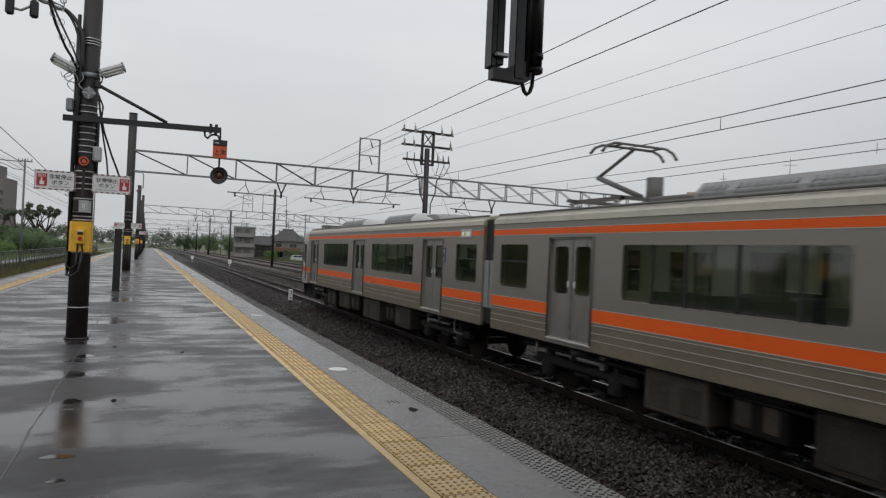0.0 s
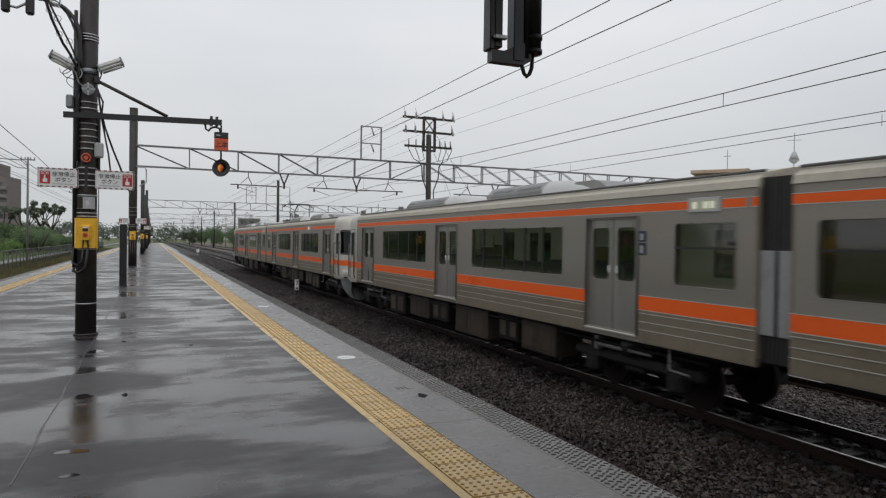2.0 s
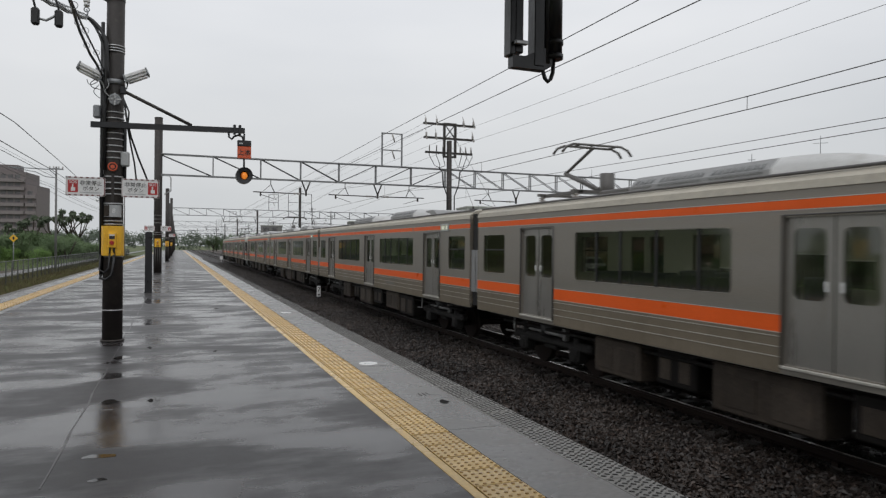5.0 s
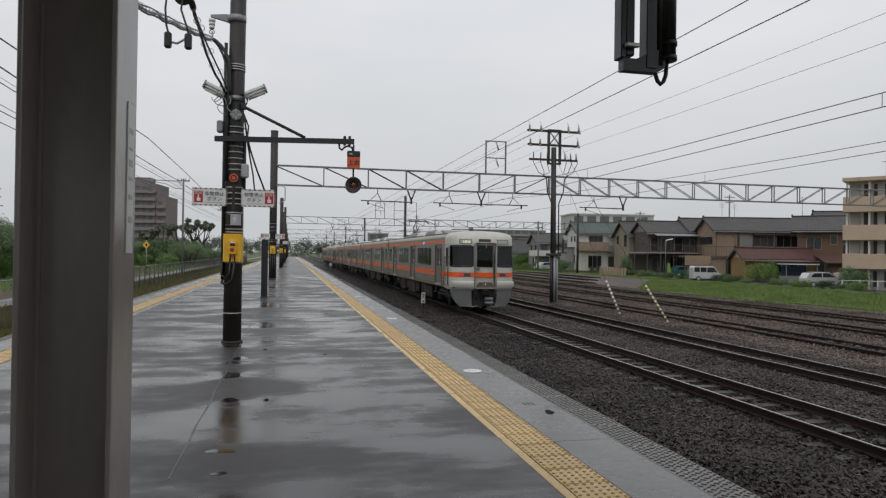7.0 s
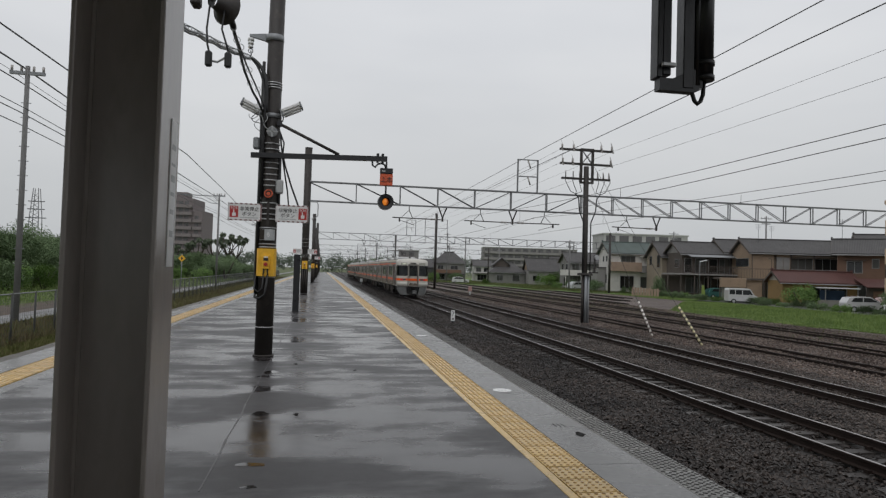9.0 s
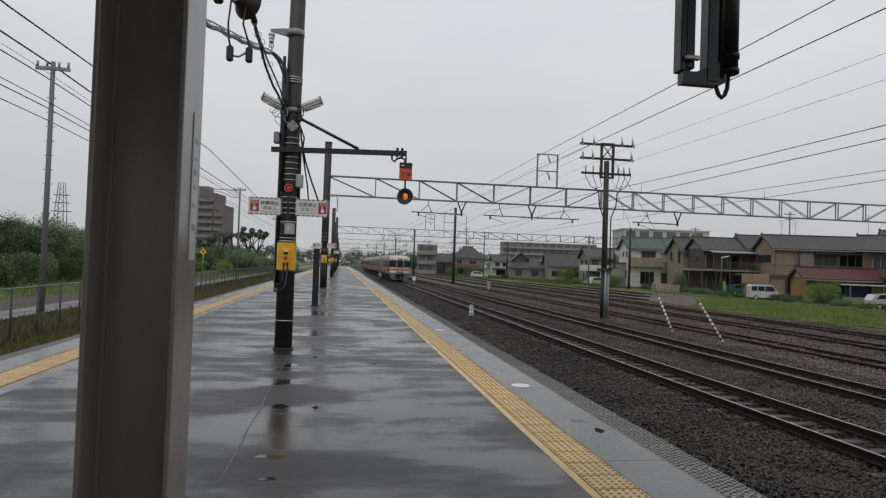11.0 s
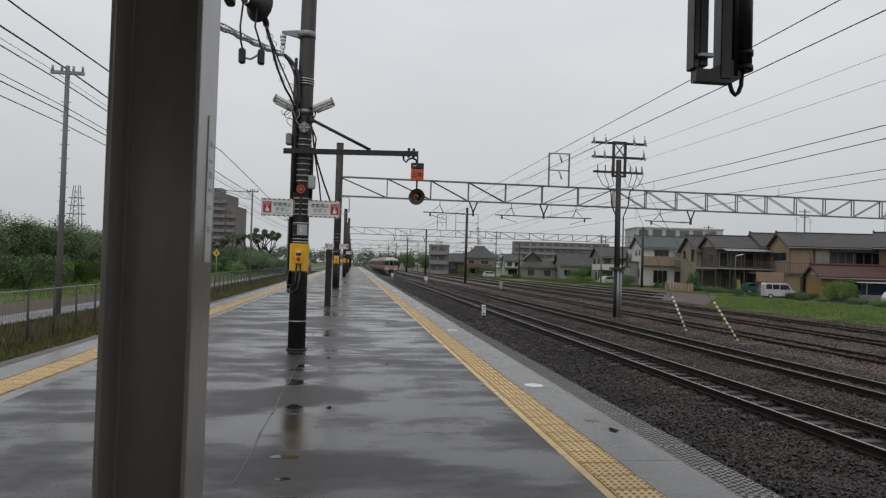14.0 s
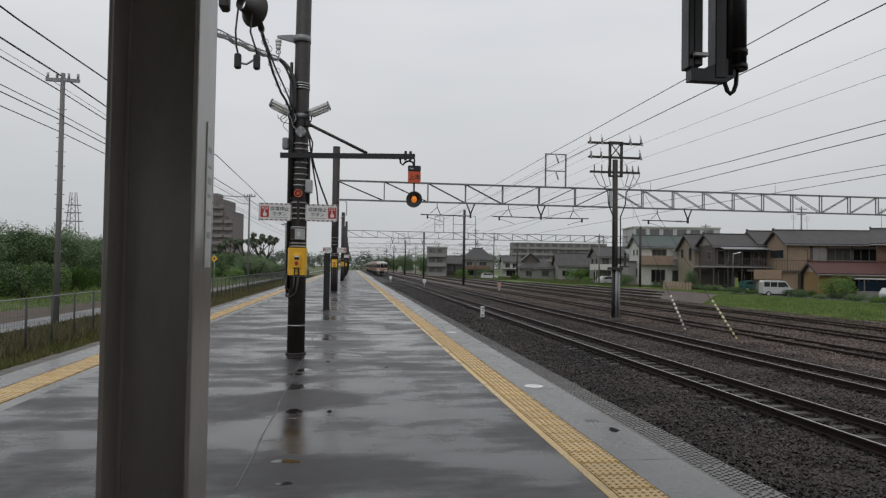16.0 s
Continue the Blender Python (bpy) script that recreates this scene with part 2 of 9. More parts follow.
M_HEAD = plain("rail_head_steel", (0.50, 0.48, 0.47), 0.28, 1.0, var=0.2, big=3, fine=60, stretch=(1, 0.05, 1))
M_SLEEPER = plain("concrete_sleeper", (0.062, 0.055, 0.050), 0.6, var=0.35, big=3, fine=40, vary=0.35, dirt=(0.025, 0.02, 0.017))
M_WOODSLEEPER = plain("timber_sleeper", (0.034, 0.025, 0.020), 0.7, var=0.4, big=3, fine=30, vary=0.4)
M_POLE = plain("dark_brown_steel", (0.030, 0.025, 0.0225), 0.6, 0.0, var=0.3, big=2.5, fine=40, dirt=(0.07, 0.06, 0.05))
M_BAND = plain("steel_band", (0.42, 0.42, 0.42), 0.4, 0.7, var=0.25, big=9, fine=60)
M_GALV = plain("galvanised_steel", (0.27, 0.28, 0.29), 0.5, 0.35, var=0.3, big=2, fine=30)
M_TRUSS = plain("weathered_truss_steel", (0.21, 0.215, 0.22), 0.55, 0.2, var=0.35, big=0.7, fine=12, dirt=(0.10, 0.095, 0.09))
M_LACING = plain("dark_lacing_steel", (0.085, 0.085, 0.088), 0.6, 0.1, var=0.35, big=0.9, fine=14)
M_BLACK = plain("black_paint", (0.012, 0.012, 0.014), 0.35, var=0.3, big=4, fine=50)
M_CABLE = plain("cable_rubber", (0.014, 0.014, 0.015), 0.5, var=0.3, big=6, fine=60)
M_GCABLE = plain("grey_conduit", (0.33, 0.34, 0.34), 0.5, var=0.25, big=6, fine=60)
M_WIRE = plain("overhead_copper", (0.05, 0.045, 0.042), 0.5, 0.3, var=0.3, big=3, fine=60)
M_COLUMN = plain("column_grey_paint", (0.283, 0.250, 0.227), 0.24, var=0.14, big=1.6, fine=30, bumpy=0.05, stretch=(1, 1, 0.3), dirt=(0.168, 0.149, 0.127))
M_SOFFIT = plain("canopy_soffit", (0.13, 0.128, 0.12), 0.6, var=0.25, big=1, fine=20)
M_WHITE = plain("white_enamel", (0.72, 0.72, 0.71), 0.35, var=0.12, big=2, fine=30)
M_LAMPCOVER = plain("clear_lamp_cover", (0.55, 0.56, 0.56), 0.3, var=0.15, big=6, fine=40)
M_RED = plain("red_print", (0.42, 0.03, 0.03), 0.4, var=0.2, big=6, fine=40)
M_INK = plain("dark_print", (0.025, 0.022, 0.022), 0.5, var=0.2, big=6, fine=40)
M_PLATEGREY = plain("grey_plate", (0.40, 0.41, 0.41), 0.4, var=0.2, big=5, fine=40)
M_SAFETY = plain("safety_yellow", (0.78, 0.44, 0.03), 0.36, var=0.18, big=4, fine=40, dirt=(0.5, 0.27, 0.03))
M_ORANGE = plain("orange_plate", (0.60, 0.10, 0.035), 0.4, var=0.15, big=4, fine=40)
M_AMBER = glowing("amber_lamp", (1.0, 0.30, 0.04), 0.44, (0.5, 0.15, 0.02))
M_AMBER_MID = glowing("amber_lamp_half_glow", (1.0, 0.25, 0.04), 0.19, (0.35, 0.10, 0.02))
M_AMBER_LOW = glowing("amber_lamp_faint_glow", (1.0, 0.22, 0.05), 0.08, (0.18, 0.06, 0.02))
M_DEADLAMP = plain("unlit_lamp_side", (0.10, 0.055, 0.03), 0.35, var=0.2, big=9, fine=50)
M_INSUL = plain("porcelain", (0.35, 0.33, 0.31), 0.25, var=0.2, big=8, fine=40)
M_HAZARD = striped("black_yellow_stripes", 2, 0.24, 0.5, (0.02, 0.02, 0.019), (0.66, 0.58, 0.34))
M_WHITEHAZARD = striped("black_white_stripes", 2, 0.24, 0.5, (0.05, 0.03, 0.028), (0.72, 0.69, 0.64))
M_HATCH = striped("red_white_hatching", 0, 0.075, 0.5, (0.72, 0.70, 0.69), (0.16, 0.05, 0.05))
M_STEEL_BODY = plain("brushed_stainless", (0.268, 0.247, 0.216), 0.40, 0.5, var=0.12, big=0.7, fine=50, bumpy=0.03, stretch=(1, 0.25, 2), dirt=(0.27, 0.235, 0.195))
M_STEEL_DOOR = plain("stainless_door", (0.30, 0.288, 0.265), 0.33, 0.6, var=0.14, big=1.2, fine=50, bumpy=0.03, stretch=(1, 2.5, 0.5), dirt=(0.25, 0.23, 0.2))
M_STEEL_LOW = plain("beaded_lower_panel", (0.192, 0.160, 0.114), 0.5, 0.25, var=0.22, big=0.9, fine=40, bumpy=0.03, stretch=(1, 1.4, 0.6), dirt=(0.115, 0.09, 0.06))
# pale and hardly metallic: gleam of beads and trim put into the colour
M_BEAD = plain("pale_bead", (0.50, 0.48, 0.43), 0.35, 0.2, var=0.15, big=2, fine=40, bumpy=0)
M_ROOFSTEEL = plain("train_roof_grey", (0.44, 0.405, 0.335), 0.5, 0.2, var=0.2, big=0.8, fine=20, dirt=(0.25, 0.23, 0.2))
M_GUTTER = plain("roof_gutter", (0.10, 0.095, 0.09), 0.5, var=0.3, big=2, fine=30)
M_BANDORANGE = plain("train_orange_band", (0.80, 0.122, 0.022), 0.35, var=0.10, big=1, fine=30, bumpy=0.02)
M_TRAINWHITE = plain("train_white_front", (0.50, 0.485, 0.435), 0.38, var=0.14, big=1.2, fine=30, bumpy=0.02, dirt=(0.36, 0.33, 0.275))
M_RUBBER = plain("window_rubber", (0.012, 0.012, 0.012), 0.55, var=0.3, big=4, fine=40)
M_UNDER = plain("underframe_black", (0.012, 0.0105, 0.0095), 0.6, var=0.4, big=2, fine=30)
M_UNDERBOX = plain("equipment_box_grey", (0.078, 0.064, 0.052), 0.55, var=0.45, big=2, fine=30, vary=0.5, dirt=(0.12, 0.094, 0.07))
M_BOGIE = plain("bogie_grey", (0.024, 0.023, 0.022), 0.6, 0.0, var=0.45, big=5, fine=40, dirt=(0.03, 0.026, 0.022))
M_DAMPER = plain("damper_grey", (0.17, 0.17, 0.165), 0.42, 0.2, var=0.25, big=5, fine=40)
for m_ in (M_UNDER, M_UNDERBOX, M_RAIL, M_BOGIE, M_BANDORANGE):
    m_.node_tree.nodes["Principled BSDF"].inputs["Specular IOR Level"].default_value = 0.15
M_GANGWAY = plain("gangway_frame_brown", (0.27, 0.25, 0.22), 0.45, 0.2, var=0.3, big=4, fine=40, dirt=(0.10, 0.085, 0.07))
M_STEPPLATE = plain("bridge_plate_rust", (0.135, 0.105, 0.075), 0.6, 0.1, var=0.35, big=5, fine=50, dirt=(0.06, 0.045, 0.035))
# tone of the sheet that paints the shade inside the cab
M_CABDARK = plain("cab_shade_dark", (0.045, 0.051, 0.058), 0.7, var=0.3, big=2, fine=20)
M_SKIRT = plain("grey_skirt", (0.185, 0.19, 0.188), 0.42, var=0.25, big=2, fine=30, dirt=(0.14, 0.125, 0.11))
M_AC = plain("roof_unit_grey", (0.25, 0.252, 0.25), 0.5, var=0.2, big=1.4, fine=25, dirt=(0.17, 0.165, 0.16))
M_ACW = plain("roof_unit_pale", (0.50, 0.50, 0.49), 0.45, var=0.15, big=1.2, fine=25, dirt=(0.34, 0.33, 0.31))
M_GLASS = pane("train_glass", (0.32, 0.335, 0.292), rough=0.05, base=0.075)
M_SALOON = glowing("saloon_lamp", (0.95, 1.0, 0.88), 2.6, (0.6, 0.6, 0.55))
M_DARKGLASS = pane("cab_glass", (0.36, 0.39, 0.41), 0.6)
M_HOUSEGLASS = pane("house_glass", (0.42, 0.44, 0.45))
M_SEAT = plain("seat_moquette", (0.10, 0.11, 0.13), 0.9, var=0.25, big=6, fine=90)
M_INTERIOR = plain("pale_interior", (0.55, 0.54, 0.48), 0.6, var=0.1, big=2, fine=30)
M_TAIL = glowing("tail_lamp", (1.0, 0.03, 0.06), 0.28, (0.45, 0.01, 0.02))
M_DEADTAIL = plain("unlit_tail_lens", (0.06, 0.008, 0.010), 0.2, var=0.2, big=6, fine=40, bumpy=0)
M_DEST = glowing("destination_display", (0.80, 0.84, 0.62), 0.10, (0.26, 0.26, 0.20))
M_FRONTDEST = glowing("front_display", (0.80, 0.84, 0.66), 0.03, (0.30, 0.30, 0.25))
M_DESTINK = glowing("display_characters", (0.92, 0.95, 0.72), 0.42, (0.3, 0.3, 0.25))
M_GRASS = islands("grass_blades", [(0, (0.035, 0.085, 0.012)), (0.5, (0.075, 0.17, 0.022)), (1, (0.13, 0.24, 0.035))], 0.55)
M_LAWN = islands("lawn_blades", [(0, (0.055, 0.105, 0.014)), (0.5, (0.125, 0.203, 0.038)), (1, (0.23, 0.30, 0.085))], 0.6)
M_ROUGHGRASS = islands("rough_grass_blades", [(0, (0.045, 0.070, 0.020)), (0.5, (0.095, 0.135, 0.038)), (0.85, (0.15, 0.18, 0.06)), (1, (0.17, 0.14, 0.075))], 0.7, spec=0.2)
M_LAWNBED = plain("lawn_bed", (0.09, 0.15, 0.027), 0.9, var=0.45, big=0.5, fine=9, bumpy=0.6, dirt=(0.12, 0.12, 0.04))
M_DRYGRASS = islands("dry_weeds", [(0, (0.06, 0.055, 0.02)), (0.5, (0.10, 0.085, 0.04)), (1, (0.07, 0.13, 0.03))], 0.7)
M_FIELD = plain("field_earth", (0.085, 0.11, 0.035), 0.9, var=0.5, big=0.25, fine=4, bumpy=0.4, dirt=(0.14, 0.11, 0.065))
M_LEAF = islands("tree_leaves", [(0, (0.062, 0.098, 0.046)), (0.5, (0.118, 0.170, 0.082)), (1, (0.175, 0.235, 0.125))], 0.8, spec=0.12)
M_LEAF2 = islands("shrub_leaves", [(0, (0.045, 0.09, 0.022)), (0.5, (0.095, 0.17, 0.040)), (1, (0.17, 0.26, 0.075))], 0.75, spec=0.15)
# pale and low in contrast: distance haze put into the leaf colour
M_HAZELEAF = islands("haze_pale_leaves", [(0, (0.10, 0.125, 0.095)), (0.5, (0.14, 0.165, 0.13)), (1, (0.18, 0.205, 0.165))], 0.9, spec=0.1)
M_TUFT = islands("pollard_leaves", [(0, (0.045, 0.06, 0.036)), (0.5, (0.075, 0.10, 0.058)), (1, (0.115, 0.145, 0.085))], 0.8)
M_BARK = plain("bark", (0.06, 0.048, 0.038), 0.85, var=0.4, big=5, fine=30, bumpy=0.5)
M_ROAD = plain("wet_asphalt", (0.06, 0.06, 0.062), 0.35, var=0.25, big=0.5, fine=60)
M_FENCE = plain("fence_zinc", (0.26, 0.265, 0.265), 0.5, 0.3, var=0.3, big=4, fine=40)
M_FENCEPOST = plain("dark_fence_post", (0.06, 0.062, 0.06), 0.6, var=0.3, big=4, fine=40)
M_SOIL = plain("brown_soil", (0.075, 0.052, 0.036), 0.85, var=0.45, big=0.6, fine=8, bumpy=0.5, dirt=(0.045, 0.05, 0.025))
M_DEADWEED = islands("brown_weeds", [(0, (0.07, 0.054, 0.034)), (0.5, (0.14, 0.108, 0.062)), (0.8, (0.20, 0.165, 0.09)), (1, (0.12, 0.165, 0.05))], 0.8, spec=0.15)
M_VERGE = islands("verge_blades", [(0, (0.065, 0.072, 0.022)), (0.5, (0.11, 0.135, 0.038)), (0.8, (0.17, 0.17, 0.07)), (1, (0.19, 0.15, 0.08))], 0.8, spec=0.15)
M_BLIND = plain("pale_blind", (0.50, 0.50, 0.43), 0.8, var=0.1, big=3, fine=60)
M_CONCPOLE = plain("concrete_pole", (0.17, 0.168, 0.165), 0.65, var=0.25, big=1, fine=20, dirt=(0.16, 0.155, 0.15))


def stucco(name, c, rough=0.75, dirt=None):
    return plain(name, c, rough, var=0.2, big=0.5, fine=18, bumpy=0.12, dirt=dirt or [x * 0.68 for x in c])


M_ROOFTILE = tiled_roof("grey_roof_tiles", (0.088, 0.084, 0.083))
M_REDTILE = tiled_roof("red_roof_tiles", (0.105, 0.048, 0.042))
M_GREENROOF = tiled_roof("green_slate", (0.10, 0.125, 0.115), 0.5)
M_FRAME = plain("window_aluminium", (0.30, 0.30, 0.30), 0.4, 0.4, var=0.2, big=3, fine=40)
# dark tone that paints the shade of unlit rooms behind windows
M_DARKROOM = plain("dark_interior", (0.065, 0.060, 0.055), 0.9, var=0.3, big=1, fine=10)
# ---------- mesh tools ----------
class Shape:
    """Collects faces; every box, tube or sheet added goes into one mesh."""

    def __init__(self):
        self.v, self.f, self.m, self.s, self.weld = [], [], [], [], False

    def add(self, verts, faces, slot=0, smooth=False):
        k = len(self.v)
        self.v.extend(verts)
        self.f.extend([tuple(i + k for i in face) for face in faces])
        self.m.extend([slot] * len(faces))
        self.s.extend([smooth] * len(faces))
        return self

    def box(self, x0, y0, z0, x1, y1, z1, bevel=0.0, slot=0):
        if bevel <= 0:
            p = [(x, y, z) for z in (z0, z1) for y in (y0, y1) for x in (x0, x1)]
            return self.add(p, [(0, 2, 3, 1), (4, 5, 7, 6), (0, 1, 5, 4), (2, 6, 7, 3), (0, 4, 6, 2), (1, 3, 7, 5)], slot)
        b = min(bevel, 0.45 * (x1 - x0), 0.45 * (y1 - y0), 0.45 * (z1 - z0))
        bm = bmesh.new()
        bmesh.ops.create_cube(bm, size=1)
        for w in bm.verts:
            w.co = Vector((x0 + (w.co.x + 0.5) * (x1 - x0), y0 + (w.co.y + 0.5) * (y1 - y0), z0 + (w.co.z + 0.5) * (z1 - z0)))
        bmesh.ops.bevel(bm, geom=bm.edges[:] + bm.verts[:], offset=b, segments=1, affect="EDGES", profile=0.7)
        bm.verts.index_update()
        self.add([tuple(w.co) for w in bm.verts], [[w.index for w in f.verts] for f in bm.faces], slot)
        bm.free()
        return self

    def tube(self, pts, r, n=8, slot=0, caps=True, r_end=None):
        pts = [Vector(p) for p in pts]
        verts, faces, side = [], [], None
        for i, p in enumerate(pts):
            d = (pts[min(i + 1, len(pts) - 1)] - pts[max(i - 1, 0)]).normalized()
            if side is None:
                side = d.orthogonal().normalized()
            side = (side - d * side.dot(d)).normalized()
            up = d.cross(side)
            rr = r if r_end is None else r + (r_end - r) * i / (len(pts) - 1)
            verts += [tuple(p + rr * (math.cos(a) * side + math.sin(a) * up)) for a in (2 * math.pi * k / n for k in range(n))]
        for i in range(len(pts) - 1):
            faces += [(i * n + k, i * n + (k + 1) % n, (i + 1) * n + (k + 1) % n, (i + 1) * n + k) for k in range(n)]
        self.add(verts, faces, slot, True)
        if caps:
            k0 = len(self.v) - len(verts)
            self.f += [tuple(k0 + k for k in reversed(range(n))), tuple(k0 + (len(pts) - 1) * n + k for k in range(n))]
            self.m += [slot, slot]
            self.s += [False, False]
        return self

    def prism(self, outline, axis, a, b, slot=0, smooth=False):
        """A closed outline of pairs, drawn out along one axis from a to b."""
        def at(p, w):
            return {0: (w, p[0], p[1]), 1: (p[0], w, p[1]), 2: (p[0], p[1], w)}[axis]
        n = len(outline)
        self.add([at(p, a) for p in outline] + [at(p, b) for p in outline],
                 [(k, (k + 1) % n, n + (k + 1) % n, n + k) for k in range(n)], slot, smooth)
        k0 = len(self.v) - 2 * n
        self.f += [tuple(k0 + k for k in reversed(range(n))), tuple(k0 + n + k for k in range(n))]
        self.m += [slot, slot]
        self.s += [False, False]
        return self

    def disc(self, c, axis, r, depth, n=20, slot=0):
        d = Vector((0, 0, 0))
        d[axis] = depth / 2
        return self.tube([Vector(c) - d, Vector(c) + d], r, n, slot)

    def ring(self, c, axis, r, w, n=24, slot=0):
        """A thin torus round an axis."""
        pts = []
        for k in range(n + 1):
            a = 2 * math.pi * k / n
            p = [0, 0, 0]
            p[(axis + 1) % 3], p[(axis + 2) % 3] = r * math.cos(a), r * math.sin(a)
            pts.append(Vector(c) + Vector(p))
        return self.tube(pts, w, 6, slot, False)

    def data(self, name, mats):
        me = bpy.data.meshes.new(name)
        me.from_pydata(self.v, [], self.f)
        for m in mats if isinstance(mats, (list, tuple)) else [mats]:
            me.materials.append(m)
        me.polygons.foreach_set("material_index", self.m)
        me.polygons.foreach_set("use_smooth", self.s)
        me.update()
        bm = bmesh.new()
        bm.from_mesh(me)
        if self.weld:
            bmesh.ops.remove_doubles(bm, verts=bm.verts, dist=0.0005)
        bmesh.ops.recalc_face_normals(bm, faces=bm.faces)
        bm.to_mesh(me)
        bm.free()
        return me


def part(name, shape, material, parent, label="", at=None):
    ob = new(name, shape.data(name, material) if isinstance(shape, Shape) else shape)
    ob.parent = parent
    if at is not None:
        ob.matrix_basis = at
    if label:
        tagged(ob, label)
    return ob


def thing(name, label, category, at=None, group="", kind="", shape=None, material=None):
    ob = new(name, shape.data(name, material) if shape else None)
    if at is not None:
        ob.matrix_basis = at
    return tagged(ob, label, category, group, kind)


def sheet(x0, y0, x1, y1, z, nx=1, ny=1, height=None):
    s = Shape()
    v = []
    for j in range(ny + 1):
        for i in range(nx + 1):
            x, y = x0 + (x1 - x0) * i / nx, y0 + (y1 - y0) * j / ny
            v.append((x, y, z + (height(x, y) if height else 0)))
    f = [(j * (nx + 1) + i, j * (nx + 1) + i + 1, (j + 1) * (nx + 1) + i + 1, (j + 1) * (nx + 1) + i) for j in range(ny) for i in range(nx)]
    return s.add(v, f, 0, bool(height))


def rounded(x0, z0, x1, z1, r, n=4):
    """A rectangle with rounded corners, as an outline."""
    out = []
    for cx, cz, a0 in ((x1 - r, z0 + r, -90), (x1 - r, z1 - r, 0), (x0 + r, z1 - r, 90), (x0 + r, z0 + r, 180)):
        for k in range(n + 1):
            a = radians(a0 + 90 * k / n)
            out.append((cx + r * math.cos(a), cz + r * math.sin(a)))
    return out


def hoop(outer, inner, axis, a, b):
    """A flat ring between two outlines of equally many points, with depth."""
    s, n = Shape(), len(outer)

    def at(p, w):
        return {0: (w, p[0], p[1]), 1: (p[0], w, p[1])}[axis]
    s.add([at(p, w) for w in (a, b) for o in (outer, inner) for p in o], [])
    for k in range(n):
        j = (k + 1) % n
        s.f += [(k, j, n + j, n + k), (2 * n + k, 3 * n + k, 3 * n + j, 2 * n + j), (k, 2 * n + k, 2 * n + j, j), (n + k, n + j, 3 * n + j, 3 * n + k)]
        s.m += [0] * 4
        s.s += [False] * 4
    return s


def writing(name, text, size, material, parent, at, label="", thick=0.0015, align="CENTER"):
    cu = bpy.data.curves.new(name, "FONT")
    cu.body, cu.size, cu.align_x, cu.align_y, cu.extrude = text, size, align, "CENTER", thick
    tmp = new(name, cu)
    me = bpy.data.meshes.new_from_object(tmp.evaluated_get(bpy.context.evaluated_depsgraph_get()))
    bpy.data.objects.remove(tmp)
    me.materials.clear()
    me.materials.append(material)
    ob = new(name, me)
    ob.parent = parent
    ob.matrix_basis = at
    if label:
        tagged(ob, label)
    return ob


rng = random.Random(7)
# ---------- ground ----------
def lumps(amount, size):
    return lambda x, y: amount * noise.noise(Vector((x / size, y / size, 3.1)))


thing("ground", "flat damp earth and fields reaching the misty horizon", "ground", kind="structure",
      shape=sheet(-1500, -300, 1500, 2600, -1.62), material=M_FIELD)
thing("ground_field", "rough grassy field behind the station fence", "ground", kind="structure",
      shape=sheet(-140, -30, -4.75, 420, -0.62, 60, 60, lumps(0.10, 9)), material=M_FIELD)
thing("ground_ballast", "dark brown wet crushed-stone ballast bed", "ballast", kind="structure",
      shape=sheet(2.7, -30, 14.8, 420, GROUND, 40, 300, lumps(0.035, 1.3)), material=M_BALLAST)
thing("ground_yard", "rusty brown old ballast between disused sidings", "ballast", kind="structure",
      shape=sheet(14.8, -30, 44, 420, GROUND - 0.03, 50, 200, lumps(0.05, 2.0)), material=M_YARD)
thing("ground_lawn", "short bright green grass beside the sidings", "ground", kind="structure", material=M_LAWNBED,
      shape=Shape().prism([(32.6, -10), (32.4, 27), (30.5, 36), (29.2, 44), (28.8, 48.5), (30.8, 54.5), (35.5, 62.5), (40.9, 69.0), (46.49, 73.5), (46.49, -10)], 2, GROUND - 0.3, GROUND + 0.045))
thing("ground_meadow", "rough grass reaching from the sidings to the far houses", "ground", kind="structure", material=M_LAWNBED,
      shape=Shape().prism([(44.2, 78), (44.6, 95), (41, 101.6), (36.2, 111), (30.2, 142.6), (28.5, 166), (26.5, 218), (26.5, 300), (90, 300), (90, 120), (50, 98), (49, 78)], 2, GROUND - 0.3, GROUND + 0.04))
thing("ground_verge", "rough green verge before the houses", "ground", kind="structure",
      shape=sheet(44, -30, 150, 420, GROUND - 0.04, 60, 120, lumps(0.06, 4)), material=M_FIELD)
thing("ground_soil", "bare brown soil beside the lane", "ground", kind="structure", material=M_SOIL,
      shape=Shape().prism([(-10.6, 8), (-10.6, 60), (-11.4, 60), (-12.2, 40), (-13.1, 30), (-13.4, 20), (-12.6, 8)], 2, -0.8, -0.53))
thing("road_lane", "narrow wet asphalt lane along the station fence", "road", kind="structure",
      shape=sheet(-10.5, -30, -9.2, 420, -0.50), material=M_ROAD)
thing("road_street", "wet asphalt street in front of the houses", "road", kind="structure",
      shape=sheet(46.5, -20, 52, 80, GROUND + 0.06), material=M_ROAD)

# ---------- platform ----------
Y0, Y1 = -16.0, 205.0
platform = new("pavement_platform")
tagged(platform, "long wet grey station platform with darker puddles", "platform", kind="structure")
top = Shape()
top.box(EDGE_L + 1.25, Y0, -0.55, 1.665, Y1, 0.0)
part("deck", top, M_WET, platform, "dark wet asphalt deck with shining water streaks")
